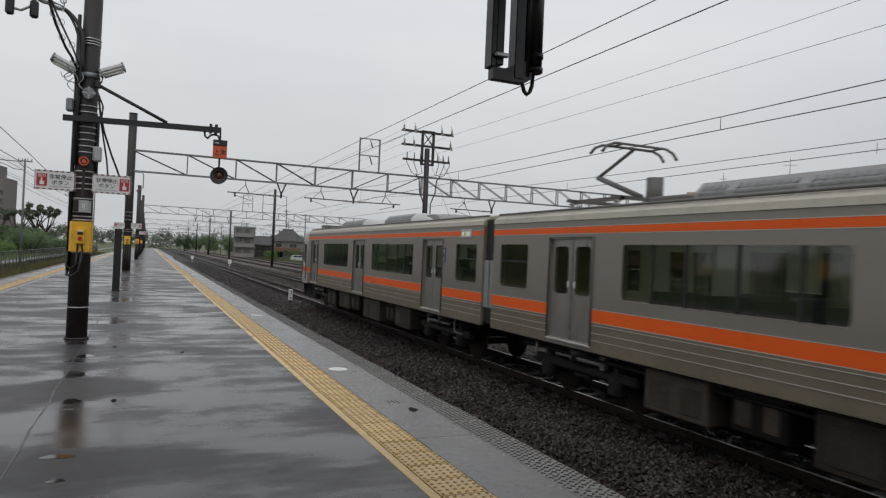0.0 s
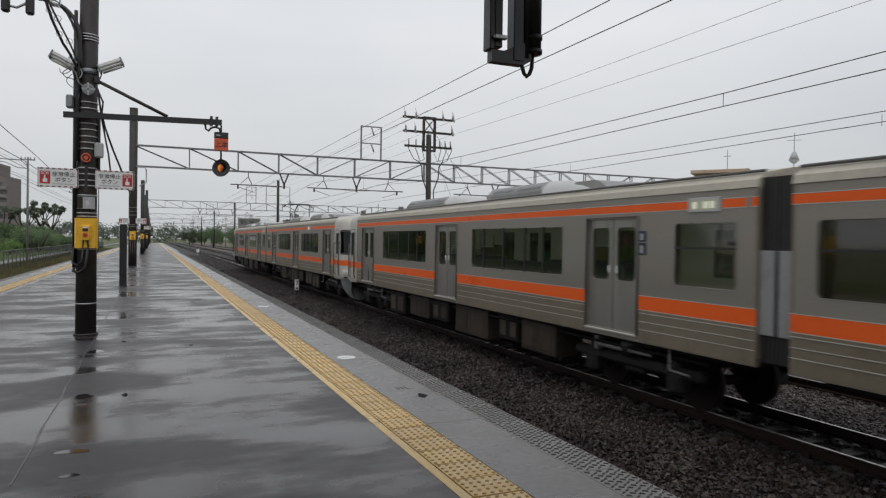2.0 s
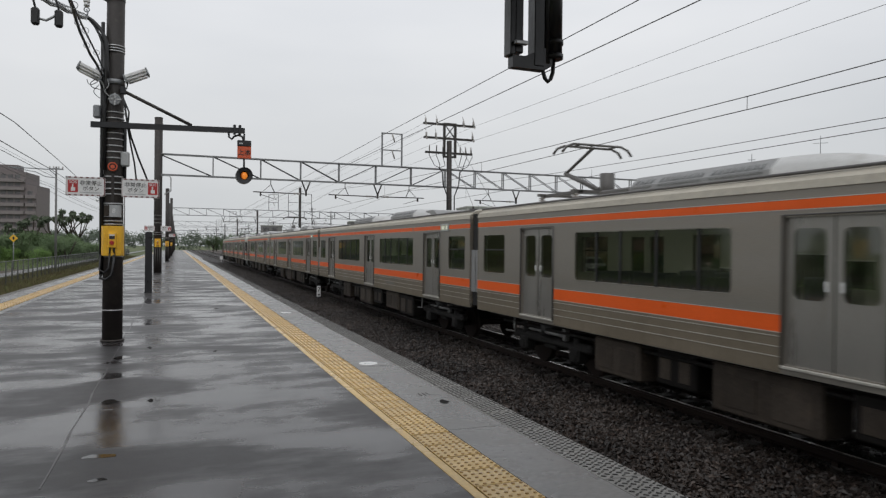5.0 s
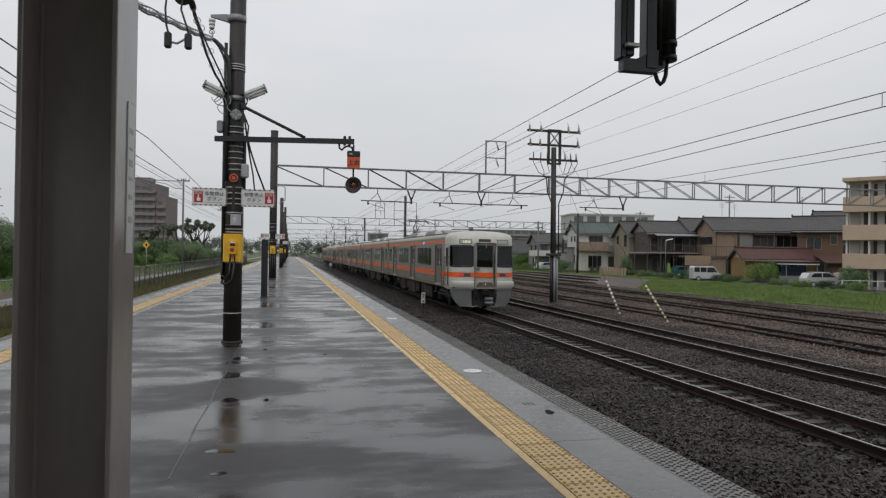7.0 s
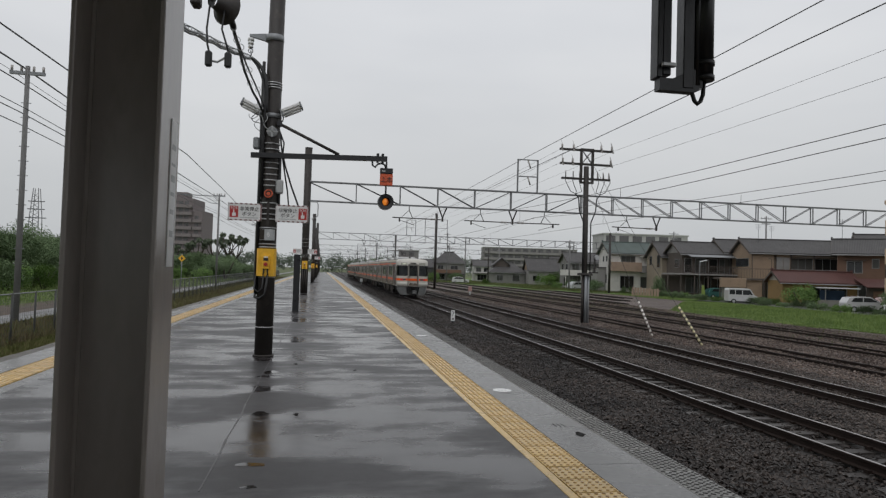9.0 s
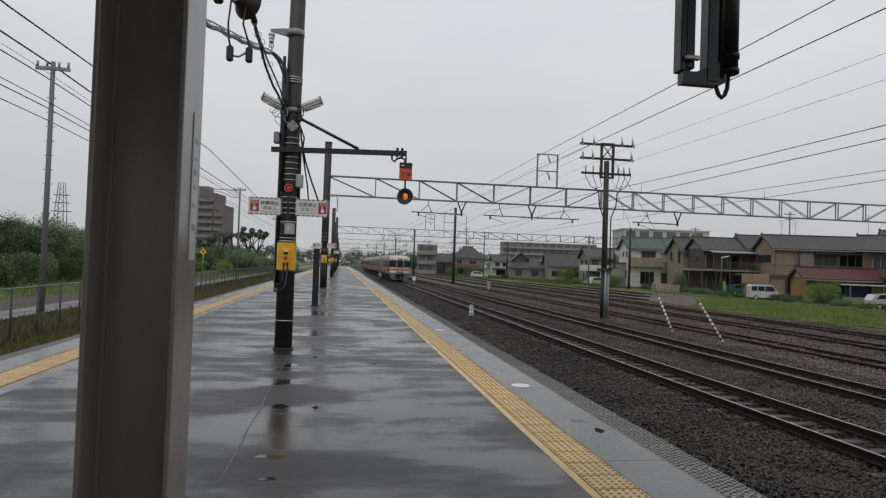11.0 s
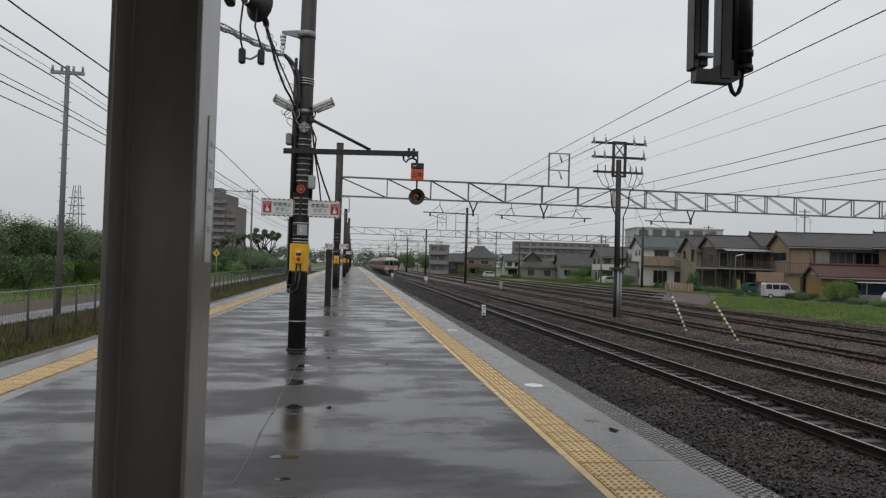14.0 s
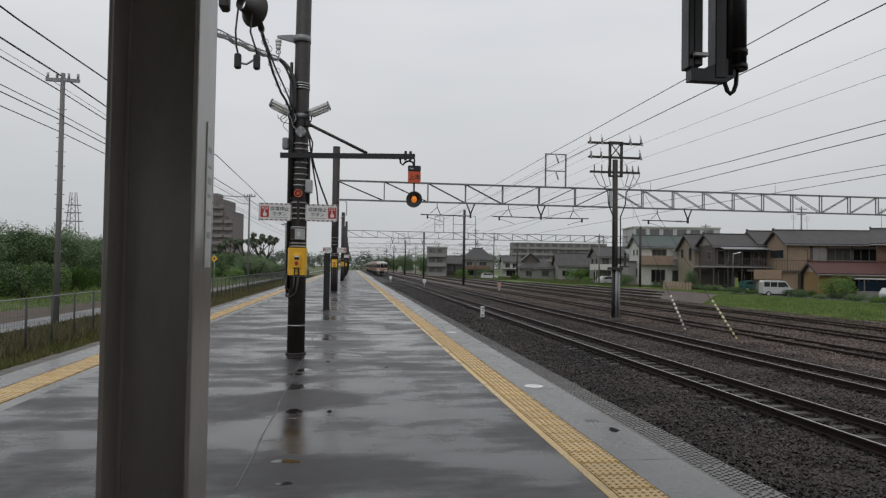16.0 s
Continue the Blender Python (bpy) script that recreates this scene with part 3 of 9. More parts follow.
for x0, x1 in ((2.065, 2.555), (EDGE_L + 0.24, -3.90)):
    slab_me = Shape().box(x0, 0.001, -0.55, x1, 2.999, 0.0).data("slab", M_EDGE_CONC)
    for k in range(int((Y1 - Y0) / 3)):
        part("slab", slab_me, None, platform, "smooth pale grey wet concrete slab", at=pose(0, Y0 + 3 * k, 0.001 * ((k * 7) % 3)))
for x0, x1 in ((-3.47, EDGE_L + 1.25),):
    s = Shape()
    s.box(x0, Y0, -0.55, x1, Y1, -0.002)
    part("border_strip", s, M_EDGE_CONC, platform)
s = Shape()
s.box(1.665, Y0, -0.55, 2.065, Y1, -0.012)
s.box(-3.90, Y0, -0.55, -3.47, Y1, -0.012)
part("tile_bed", s, M_YJOINT, platform, "brown mortar bed under the yellow tiles")
s = Shape()
s.box(EDGE_R - 0.30, Y0, GROUND - 0.25, EDGE_R - 0.02, Y1, -0.10)
s.box(EDGE_L + 0.02, Y0, -0.85, EDGE_L + 0.30, Y1, -0.10)
for k in range(74):
    s.box(EDGE_R - 0.02, Y0 + k * 3, GROUND - 0.2, EDGE_R - 0.008, Y0 + k * 3 + 2.97, -0.18)
part("side_wall", s, M_FACE, platform, "stained concrete wall under the platform edge")
# long hairline joint, broken here and there, and small tarry stains
s, y, k = Shape(), 4.6, 0
while y < 90:
    step_, x = 0.35 + 0.02 * y, -0.70 + 0.007 * math.sin(1.7 * k) + 0.005 * math.sin(4.1 * k)
    if k % 23 != 13:
        xn, wd = -0.70 + 0.007 * math.sin(1.7 * (k + 1)) + 0.005 * math.sin(4.1 * (k + 1)), 0.005 + 0.002 * (k % 3)
        s.prism([(x - wd, y), (x + wd, y), (xn + wd, y + step_ + 0.004), (xn - wd, y + step_ + 0.004)], 2, 0.0, 0.003)
    y, k = y + step_, k + 1
part("joint", s, M_JOINT, platform, "pale broken joint along the deck")
for x, y, r, l in ((-0.17, 6.88, 0.024, 0.05), (0.55, 9.8, 0.025, 0.05), (-0.30, 10.4, 0.03, 0.08), (2.40, 5.94, 0.042, 0.08), (0.9, 16.4, 0.04, 0.1)):
    out = [(x + r * (1 + 0.25 * math.sin(3 * a + 9 * x)) * math.cos(a), y + l * (1 + 0.3 * math.cos(2 * a + 5 * y)) * math.sin(a)) for a in (2 * math.pi * k / 16 for k in range(16))]
    part("stain", Shape().prism(out, 2, 0.0, 0.003), M_TAR, platform, "small dark tarry stain")
for x, y, r, l in ((-0.52, 6.93, 0.085, 0.085), (-0.55, 8.3, 0.08, 0.10), (-0.44, 5.18, 0.105, 0.055), (-0.40, 4.66, 0.055, 0.03), (-0.60, 9.6, 0.10, 0.12)):
    out = [(x + r * (1 + 0.18 * math.sin(3 * a + 7 * x) + 0.1 * math.sin(7 * a)) * math.cos(a), y + l * (1 + 0.3 * math.cos(2 * a + 5 * y)) * math.sin(a)) for a in (2 * math.pi * k / 28 for k in range(28))]
    part("puddle", Shape().prism(out, 2, -0.002, 0.0015), M_PUDDLE, platform, "thin puddle of still rainwater")
for k in range(3):
    part("paint_mark", Shape().prism([(2.28 + 0.045 * k, 6.24), (2.288 + 0.045 * k, 6.24), (2.290 + 0.04 * k, 6.36), (2.282 + 0.04 * k, 6.36)], 2, 0.0, 0.003), M_TAR, platform, "small dark scrawled mark")

# ---------- tactile paving ----------
def tactile(width, length, across, along, dots=True):
    s = Shape()
    g = 0.007
    s.box(-width / 2 + g, -length / 2 + g, -0.03, width / 2 - g, length / 2 - g, 0.004)
    if dots:
        for i in range(across):
            for j in range(along):
                x, y = width * ((i + 0.5) / across - 0.5), length * ((j + 0.5) / along - 0.5)
                ring0 = [(x + 0.0145 * math.cos(a), y + 0.0145 * math.sin(a), 0.004) for a in (math.pi * k / 3 for k in range(6))]
                ring1 = [(x + 0.0095 * math.cos(a), y + 0.0095 * math.sin(a), 0.0095) for a in (math.pi * k / 3 for k in range(6))]
                s.add(ring0 + ring1, [(k, (k + 1) % 6, 6 + (k + 1) % 6, 6 + k) for k in range(6)] + [tuple(range(6, 12))], 1)
    return s


TILE = 0.30
strip = new("pavement_tactile_strip")
tagged(strip, "yellow dotted tactile warning tiles along the platform edge", "tactile paving", kind="structure")
strip_l = new("pavement_tactile_strip_far_side")
tagged(strip_l, "faded yellow tactile tiles along the disused platform edge", "tactile paving", kind="structure")
tile_right, tile_left = tactile(0.325, TILE, 6, 5), tactile(0.40, TILE, 6, 5)
tile_right, tile_left = tile_right.data("tactile_tile", [M_YELLOW, M_YDOT]), tile_left.data("tactile_tile", [M_YELLOW, M_YDOT])
for k in range(300):
    part("tile", tile_right, None, strip, at=pose(1.897 + rng.uniform(-0.002, 0.002), 1.2 + k * TILE, rng.uniform(-0.001, 0.0015)))
for k in range(190):
    part("tile", tile_left, None, strip_l, at=pose(-3.685 + rng.uniform(-0.002, 0.002), 4.0 + k * TILE, rng.uniform(-0.001, 0.0015)))
for owner, x, w, y0 in ((strip, 1.897, 0.325, 1.05 + 300 * TILE), (strip_l, -3.685, 0.40, 3.85 + 190 * TILE)):
    s = Shape()
    y = y0
    while y < Y1 - 0.3:
        s.box(x - w / 2 + 0.004, y + 0.004, -0.03, x + w / 2 - 0.004, y + TILE - 0.004, 0.004)
        for i in range(5):
            s.box(x - w / 2 + w * (i + 0.5) / 5 - 0.012, y + 0.02, 0.004, x - w / 2 + w * (i + 0.5) / 5 + 0.012, y + TILE - 0.02, 0.009, 0, 1)
        y += TILE
    tagged(part("tiles_beyond", s, [M_YELLOW, M_YDOT], owner), kind="stuff")
for owner, x, w, y1 in ((strip, 1.897, 0.325, 1.05), (strip_l, -3.685, 0.40, 3.85)):
    s, y = Shape(), y1 - TILE
    while y > Y0:
        s.box(x - w / 2 + 0.004, y + 0.004, -0.03, x + w / 2 - 0.004, y + TILE - 0.004, 0.004)
        y -= TILE
    tagged(part("tiles_behind", s, M_YELLOW, owner), kind="stuff")
s = Shape()
s.box(1.668, Y0, -0.03, 1.7305, Y1, 0.003)
part("border_line", s, M_YELLOW, strip, "narrow tan line beside the tiles")

# ---------- edge blocks with raised studs ----------
def edge_block(width, length):
    s = Shape()
    s.box(-width / 2, -length / 2 + 0.003, -0.20, width / 2, length / 2 - 0.003, 0.0, 0.008)
    n, m = 6, 11
    for i in range(n):
        for j in range(m):
            x, y = width * ((i + 0.5) / n - 0.5) * 0.92, length * ((j + 0.5 + 0.25 * (-1) ** i) / m - 0.5) * 0.95
            t = radians(38 if (i + j) % 2 else -38)
            u, w = Vector((math.cos(t), math.sin(t), 0)) * 0.019, Vector((-math.sin(t), math.cos(t), 0)) * 0.0065
            c, up = Vector((x, y, 0)), Vector((0, 0, 0.006))
            low = [c - u - w, c + u - w, c + u + w, c - u + w]
            high = [c + (q - c) * 0.75 + up for q in low]
            s.add([tuple(q) for q in low + high], [(0, 1, 5, 4), (1, 2, 6, 5), (2, 3, 7, 6), (3, 0, 4, 7), (4, 5, 6, 7)], 1)
    return s.data("edge_block", [M_CP, M_CP_RIB])


kerb = new("pavement_edge_blocks")
tagged(kerb, "grey concrete platform edge blocks with dark raised studs", "platform edge", kind="structure")
block = edge_block(0.295, 0.60)
for k in range(130):
    part("edge_block", block, None, kerb, at=pose(EDGE_R - 0.1475 + rng.uniform(-0.003, 0.003), 1.5 + k * 0.60, rng.uniform(-0.002, 0.003)))
s = Shape()
y = 1.2 + 130 * 0.6
while y < Y1:
    s.box(EDGE_R - 0.295, y, -0.2, EDGE_R, y + 0.594, 0.0, 0.006)
    y += 0.6
y = Y0
while y < 1.1:
    s.box(EDGE_R - 0.295, y, -0.2, EDGE_R, y + 0.594, 0.0)
    y += 0.6
tagged(part("edge_blocks_beyond", s, M_CP, kerb), kind="stuff")
old_block = Shape().box(EDGE_L, 0.003, -0.2, EDGE_L + 0.235, 0.597, -0.004, 0.012).data("edge_block", M_OLDEDGE)
for k in range(160):
    part("edge_block", old_block, None, kerb, "dirty brown old edge block", at=pose(rng.uniform(-0.008, 0.008), 3.0 + 0.6 * k, rng.uniform(-0.006, 0.004)))
s = Shape()
for k in range(185):
    s.box(EDGE_L, 99.0 + 0.6 * k - (115.2 if k >= 170 else 0), -0.2, EDGE_L + 0.235, 99.594 + 0.6 * k - (115.2 if k >= 170 else 0), -0.004)
tagged(part("old_blocks_beyond", s, M_OLDEDGE, kerb), kind="stuff")

# stopping marks: small white ovals let into the edge slabs
for y in (8.17, 14.95, 22.5, 36):
    mark = thing("stop_mark", "small white oval stopping mark stuck on the platform edge", "floor mark", pose(2.27, y, 0.003), "oval floor marks")
    s = Shape()
    s.disc((0, 0, 0.002), 2, 0.115, 0.004, 22)
    part("plate", s, M_WHITE, mark)
    s = Shape()
    for k in range(3):
        s.box(-0.055 + 0.042 * k, -0.025, 0.004, -0.028 + 0.042 * k, 0.022, 0.0055)
    part("print", s, M_PLATEGREY, mark, "unreadable grey print")

# ---------- tracks ----------
RAIL_OUT = [(-0.062, -0.15), (0.062, -0.15), (0.062, -0.138), (0.012, -0.118), (0.009, -0.045), (0.033, -0.034), (0.033, -0.012),
            (-0.033, -0.012), (-0.033, -0.034), (-0.009, -0.045), (-0.012, -0.118), (-0.062, -0.138)]


def sleeper_mesh(material, half):
    s = Shape()
    s.prism([(-half, -0.34), (half, -0.34), (half, -0.19), (half * 0.4, -0.165), (-half * 0.4, -0.165), (-half, -0.19)], 1, -0.115, 0.115)
    s.box(-0.565 - 0.13, -0.09, -0.175, -0.565 + 0.13, 0.09, -0.15)
    s.box(0.565 - 0.13, -0.09, -0.175, 0.565 + 0.13, 0.09, -0.15)
    return s.data("sleeper", material)


def track(name, label, x, z, y0, y1, near, shiny, sleeper, spacing=0.61, group="railway tracks"):
    t = thing(name, label, "railway track", pose(x, 0, z), group, "structure")
    for side in (-0.565, 0.565):
        s = Shape()
        s.prism([(side + a, b) for a, b in RAIL_OUT], 1, y0, y1)
        r = part("rail", s, M_RAIL, t)
        s = Shape()
        s.prism([(side - 0.033, -0.012), (side + 0.033, -0.012), (side + 0.031, -0.004), (side + 0.020, -0.0005), (side - 0.020, -0.0005), (side - 0.031, -0.004)], 1, y0, y1)
        part("rail_head", s, M_RAIL, r)
        if shiny:
            part("running_band", Shape().prism([(side - 0.019, -0.004), (side + 0.019, -0.004), (side + 0.017, 0.001), (side - 0.017, 0.001)], 1, y0, y1), M_HEAD, r, "polished running band")
        s = Shape()
        y = max(y0, -3)
        while y < 60:
            for d in (-0.085, 0.085):
                s.box(side + d - 0.03, y - 0.05, -0.165, side + d + 0.03, y + 0.05, -0.115)
            y += spacing
        tagged(part("rail_clips", s, M_RAIL, t), kind="stuff")
    y, far, k = max(y0, -3), Shape(), 0
    while y < y1:
        if k < near:
            part("sleeper", sleeper, None, t, at=pose(rng.uniform(-0.03, 0.03), y, rng.uniform(-0.022, -0.006), 0, 0, rng.uniform(-0.8, 0.8)))
        elif y < 260:
            far.box(-1.0, y - 0.11, -0.34, 1.0, y + 0.11, -0.175)
        k += 1
        y += spacing
    if far.f:
        tagged(part("sleepers_beyond", far, M_SLEEPER if shiny else M_WOODSLEEPER, t), kind="stuff")
    return t


slab, timber = sleeper_mesh(M_SLEEPER, 1.0), sleeper_mesh(M_WOODSLEEPER, 1.05)
track("track_main", "running line with shiny rails on concrete sleepers", TRACK_A, RAIL, -30, 420, 170, True, slab)
track("track_second", "second running line with shiny rails on concrete sleepers", TRACK_B, RAIL - 0.02, -30, 420, 120, True, slab)
for n, x, e in (("track_siding", 17.25, 420), ("track_siding", 21.6, 300), ("track_siding", 25.5, 240)):
    track(n, "disused siding with brown rusty rails sunk in ballast", x, RAIL - 0.10, -20, e, 0, False, timber, 0.75)

for x, y0, y1 in ((29.6, 63, 215), (33.6, 71, 128), (37.8, 79, 108)):
    track("track_siding", "disused siding with brown rusty rails sunk in ballast", x, RAIL - 0.12, y0, y1, 0, False, timber, 0.75)

# loose stones lying on the ballast, thick near the platform and thinning out
def stones(name, label, boxes, seed, material):
    r = np.random.RandomState(seed)
    pts = []
    for x0, x1, knots in boxes:
        ys = np.linspace(knots[0][0], knots[-1][0], 400)
        dens = np.interp(ys, [q[0] for q in knots], [q[1] for q in knots])
        total = np.cumsum(dens)
        n = int(total[-1] * (ys[1] - ys[0]) * (x1 - x0))
        pts.append(np.stack([r.uniform(x0, x1, n), np.interp(r.uniform(0, total[-1], n), total, ys)], 1))
    p = np.concatenate(pts)
    n = len(p)
    base = np.array([(1, 0, 0), (-1, 0, 0), (0, 1, 0), (0, -1, 0), (0, 0, 0.8), (0, 0, -0.8)], float)
    faces = np.array([(0, 2, 4), (2, 1, 4), (1, 3, 4), (3, 0, 4), (2, 0, 5), (1, 2, 5), (3, 1, 5), (0, 3, 5)])
    size = r.uniform(0.017, 0.046, (n, 1, 1)) * r.uniform(0.55, 1.45, (n, 6, 1)) * np.array([1.25, 1.25, 0.85, 0.85, 1, 1])[None, :, None]
    a = r.uniform(0, 6.28, n)
    c, s = np.cos(a), np.sin(a)
    rot = np.zeros((n, 3, 3))
    rot[:, 0, 0], rot[:, 0, 1], rot[:, 1, 0], rot[:, 1, 1], rot[:, 2, 2] = c, -s, s, c, 1
    tilt = r.uniform(-0.9, 0.9, n)
    rt = np.zeros((n, 3, 3))
    rt[:, 0, 0], rt[:, 1, 1], rt[:, 1, 2], rt[:, 2, 1], rt[:, 2, 2] = 1, np.cos(tilt), -np.sin(tilt), np.sin(tilt), np.cos(tilt)
    v = np.einsum("nij,nkj->nki", rot @ rt, base[None] * size)
    z = np.array([GROUND + 0.035 * noise.noise(Vector((x / 1.3, y / 1.3, 3.1))) for x, y in p]) + r.uniform(-0.012, 0.034, n)
    v += np.concatenate([p, z[:, None]], 1)[:, None]
    me = bpy.data.meshes.new(name)
    me.from_pydata(v.reshape(-1, 3).tolist(), [], (faces[None] + 6 * np.arange(n)[:, None, None]).reshape(-1, 3).tolist())
    me.materials.append(material)
    me.update()
    return tagged(new(name, me), label, "ballast", kind="stuff")


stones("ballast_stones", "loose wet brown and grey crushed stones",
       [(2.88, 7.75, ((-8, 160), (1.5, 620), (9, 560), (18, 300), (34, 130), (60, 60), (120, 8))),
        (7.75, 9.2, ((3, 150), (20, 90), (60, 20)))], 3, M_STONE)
stones("ballast_stones", "brown crushed stones round the second line", [(9.2, 14.8, ((3, 380), (20, 300), (34, 160), (60, 70), (110, 10)))], 13, M_MIDSTONE)
stones("yard_stones", "rusty brown loose stones of the old sidings", [(14.8, 29.5, ((8, 130), (40, 80), (90, 12)))], 4, M_YSTONE)
# ---------- train ----------
# a car's own space: y along the car, z from the rail head
HALF, LEN = 1.455, 9.75
DOORS = (-6.95, -0.05, 6.80)
Z_LOW, Z_SILL, Z_B0, Z_B1, Z_W0, Z_W1, Z_DT, Z_S0, Z_S1, Z_TOP = 1.03, 1.15, 1.545, 1.756, 1.965, 2.865, 2.965, 3.062, 3.176, 3.30


def side_panels(cab):
    """The openings of one side: doors and windows as (y0, y1, z0, z1)."""
    doors = [(c - 0.66, c + 0.66, Z_SILL, Z_DT) for c in DOORS]
    wins = [(-5.28, -1.47, Z_W0, Z_W1), (1.47, 5.35, Z_W0, Z_W1), (8.28, 9.42, Z_W0, Z_W1)]
    if not cab:
        wins.append((-9.42, -8.28, Z_W0, Z_W1))
    return doors, wins


def wall_with_holes(x0, x1, ya, yb, za, zb, holes):
    """A thick wall in the y-z plane with rectangular holes right through it."""
    ys = sorted({ya, yb, *[h[0] for h in holes], *[h[1] for h in holes]})
    zs = sorted({za, zb, *[h[2] for h in holes], *[h[3] for h in holes]})
    ys, zs = [y for y in ys if ya <= y <= yb], [z for z in zs if za <= z <= zb]
    s = Shape()

    def solid(i, j):
        if not (0 <= i < len(ys) - 1 and 0 <= j < len(zs) - 1):
            return False
        cy, cz = (ys[i] + ys[i + 1]) / 2, (zs[j] + zs[j + 1]) / 2
        return not any(h[0] < cy < h[1] and h[2] < cz < h[3] for h in holes)
    for i in range(len(ys) - 1):
        for j in range(len(zs) - 1):
            if not solid(i, j):
                continue
            a, b, c, d = ys[i], ys[i + 1], zs[j], zs[j + 1]
            for x in (x0, x1):
                s.add([(x, a, c), (x, b, c), (x, b, d), (x, a, d)], [(0, 1, 2, 3)])
            for di, dj, q in ((-1, 0, ((a, c), (a, d))), (1, 0, ((b, c), (b, d))), (0, -1, ((a, c), (b, c))), (0, 1, ((a, d), (b, d)))):
                if not solid(i + di, j + dj):
                    (p0, q0), (p1, q1) = q
                    s.add([(x0, p0, q0), (x1, p0, q0), (x1, p1, q1), (x0, p1, q1)], [(0, 1, 2, 3)])
    return s


M_LETTER = plain("faded_lettering", (0.20, 0.195, 0.185), 0.5)
M_NOTICE = plain("notice_navy", (0.016, 0.03, 0.06), 0.35)


def build_car(name, label, cab, pantograph):
    car = thing(name, label, "train car", None, "cars of the passing train")
    y_back = -8.31 if cab else -LEN
    doors, wins = side_panels(cab)
    for sx in (-1, 1):
        o, i = sx * HALF, sx * (HALF - 0.06)
        body = part("side_wall", wall_with_holes(o, i, y_back, LEN, Z_LOW, Z_TOP, doors + wins), M_STEEL_BODY, car, "brushed stainless steel side wall")
        # beaded lower panels and colour bands, broken at the doors
        spans, y = [], y_back
        for a, b, *_ in sorted(doors):
            spans.append((y, a - 0.05))
            y = b + 0.05
        spans.append((y, LEN))
        low, bead, band, line = Shape(), [], Shape(), Shape()
        for a, b in spans:
            low.box(min(o, o + sx * 0.006), a, Z_LOW + 0.01, max(o, o + sx * 0.006), b, Z_B0 - 0.01)
            for z in (1.49, 1.36, 1.235):
                bead.append(Shape().box(min(o, o + sx * 0.014), a + 0.01, z - 0.0045, max(o, o + sx * 0.012), b - 0.01, z + 0.0045))
            band.box(min(o, o + sx * 0.005), a, Z_B0, max(o, o + sx * 0.005), b, Z_B1)
            line.box(min(o, o + sx * 0.008), a, Z_B0 - 0.012, max(o, o + sx * 0.008), b, Z_B0 - 0.001)
            line.box(min(o, o + sx * 0.008), a, Z_B1 + 0.001, max(o, o + sx * 0.008), b, Z_B1 + 0.010)
        # lower panels browner and darker than the side wall
        part("lower_panel", low, M_STEEL_LOW, body, "beaded lower steel panel, browner and darker than the wall, with mottled stains")
        for q in bead:
            part("bead", q, M_BEAD, body)
        part("orange_band", band, M_BANDORANGE, body, "orange waist band")
        part("band_edge", line, M_BEAD, body)
        s = Shape()
        d0 = (-3.65 if pantograph else 8.55) if cab else -8.3
        for a, b in ((y_back, d0 - 0.02), (d0 + 0.62, LEN)):
            s.box(min(o, o + sx * 0.005), a, Z_S0, max(o, o + sx * 0.005), b, Z_S1)
        part("upper_band", s, M_BANDORANGE, body, "thin orange band under the roof")
        s = Shape()
        s.box(min(o, o + sx * 0.02), d0, Z_S0 - 0.05, max(o, o + sx * 0.02), d0 + 0.6, Z_S1 + 0.04, 0.006)
        part("destination_display", s, M_PLATEGREY, body, "side destination display")
        part("display_face", Shape().box(min(o + sx * 0.021, o + sx * 0.023), d0 + 0.05, Z_S0 - 0.02, max(o + sx * 0.021, o + sx * 0.023), d0 + 0.55, Z_S1 + 0.01), M_DEST, body, "pale lit display face")
        for q, w_ in ((0.10, 0.07), (0.30, 0.05), (0.37, 0.03), (0.43, 0.06)):
            part("display_bar", Shape().box(min(o + sx * 0.023, o + sx * 0.0245), d0 + q, Z_S0 + 0.0, max(o + sx * 0.023, o + sx * 0.0245), d0 + q + w_, Z_S1 - 0.02), M_DESTINK, body)
        s = Shape()
        for z in (Z_S0 - 0.012, Z_S1 + 0.002):
            for a, b in ((y_back, d0 - 0.02), (d0 + 0.62, LEN)):
                s.box(min(o, o + sx * 0.007), a, z, max(o, o + sx * 0.007), b, z + 0.010)
        part("band_edge", s, M_BEAD, body)
        part("band_plate", Shape().box(min(o, o + sx * 0.009), d0 + (1.02 if cab else 3.0), Z_S0 - 0.01, max(o, o + sx * 0.009), d0 + (1.10 if cab else 3.08), Z_S1 + 0.01), M_STEEL_BODY, body, "bare steel plate in the orange band")
        for n, (a, b, c, d) in enumerate(sorted(doors)):
            g = Shape()
            g.tube([(o + sx * 0.012, a - 0.02, c - 0.02), (o + sx * 0.012, a - 0.02, d + 0.03), (o + sx * 0.012, b + 0.02, d + 0.03), (o + sx * 0.012, b + 0.02, c - 0.02)], 0.017, 6)
            part("door_surround", g, M_GUTTER, body)
            part("door_seal", Shape().box(min(o - sx * 0.048, o - sx * 0.08), (a + b) / 2 - 0.011, c, max(o - sx * 0.048, o - sx * 0.08), (a + b) / 2 + 0.011, d), M_RUBBER, car, "black rubber seal between the door leaves")
            g = Shape()
            g.box(min(o, o + sx * 0.035), a - 0.02, c - 0.05, max(o, o + sx * 0.035), b + 0.02, c - 0.015, 0.006)
            part("door_sill", g, M_BEAD, body)
            for y0, y1, hy in ((a + 0.006, (a + b) / 2 - 0.012, (a + b) / 2 - 0.10), ((a + b) / 2 + 0.012, b - 0.006, (a + b) / 2 + 0.10)):
                hole = (y0 + 0.085, y1 - 0.085, 1.95, 2.84)
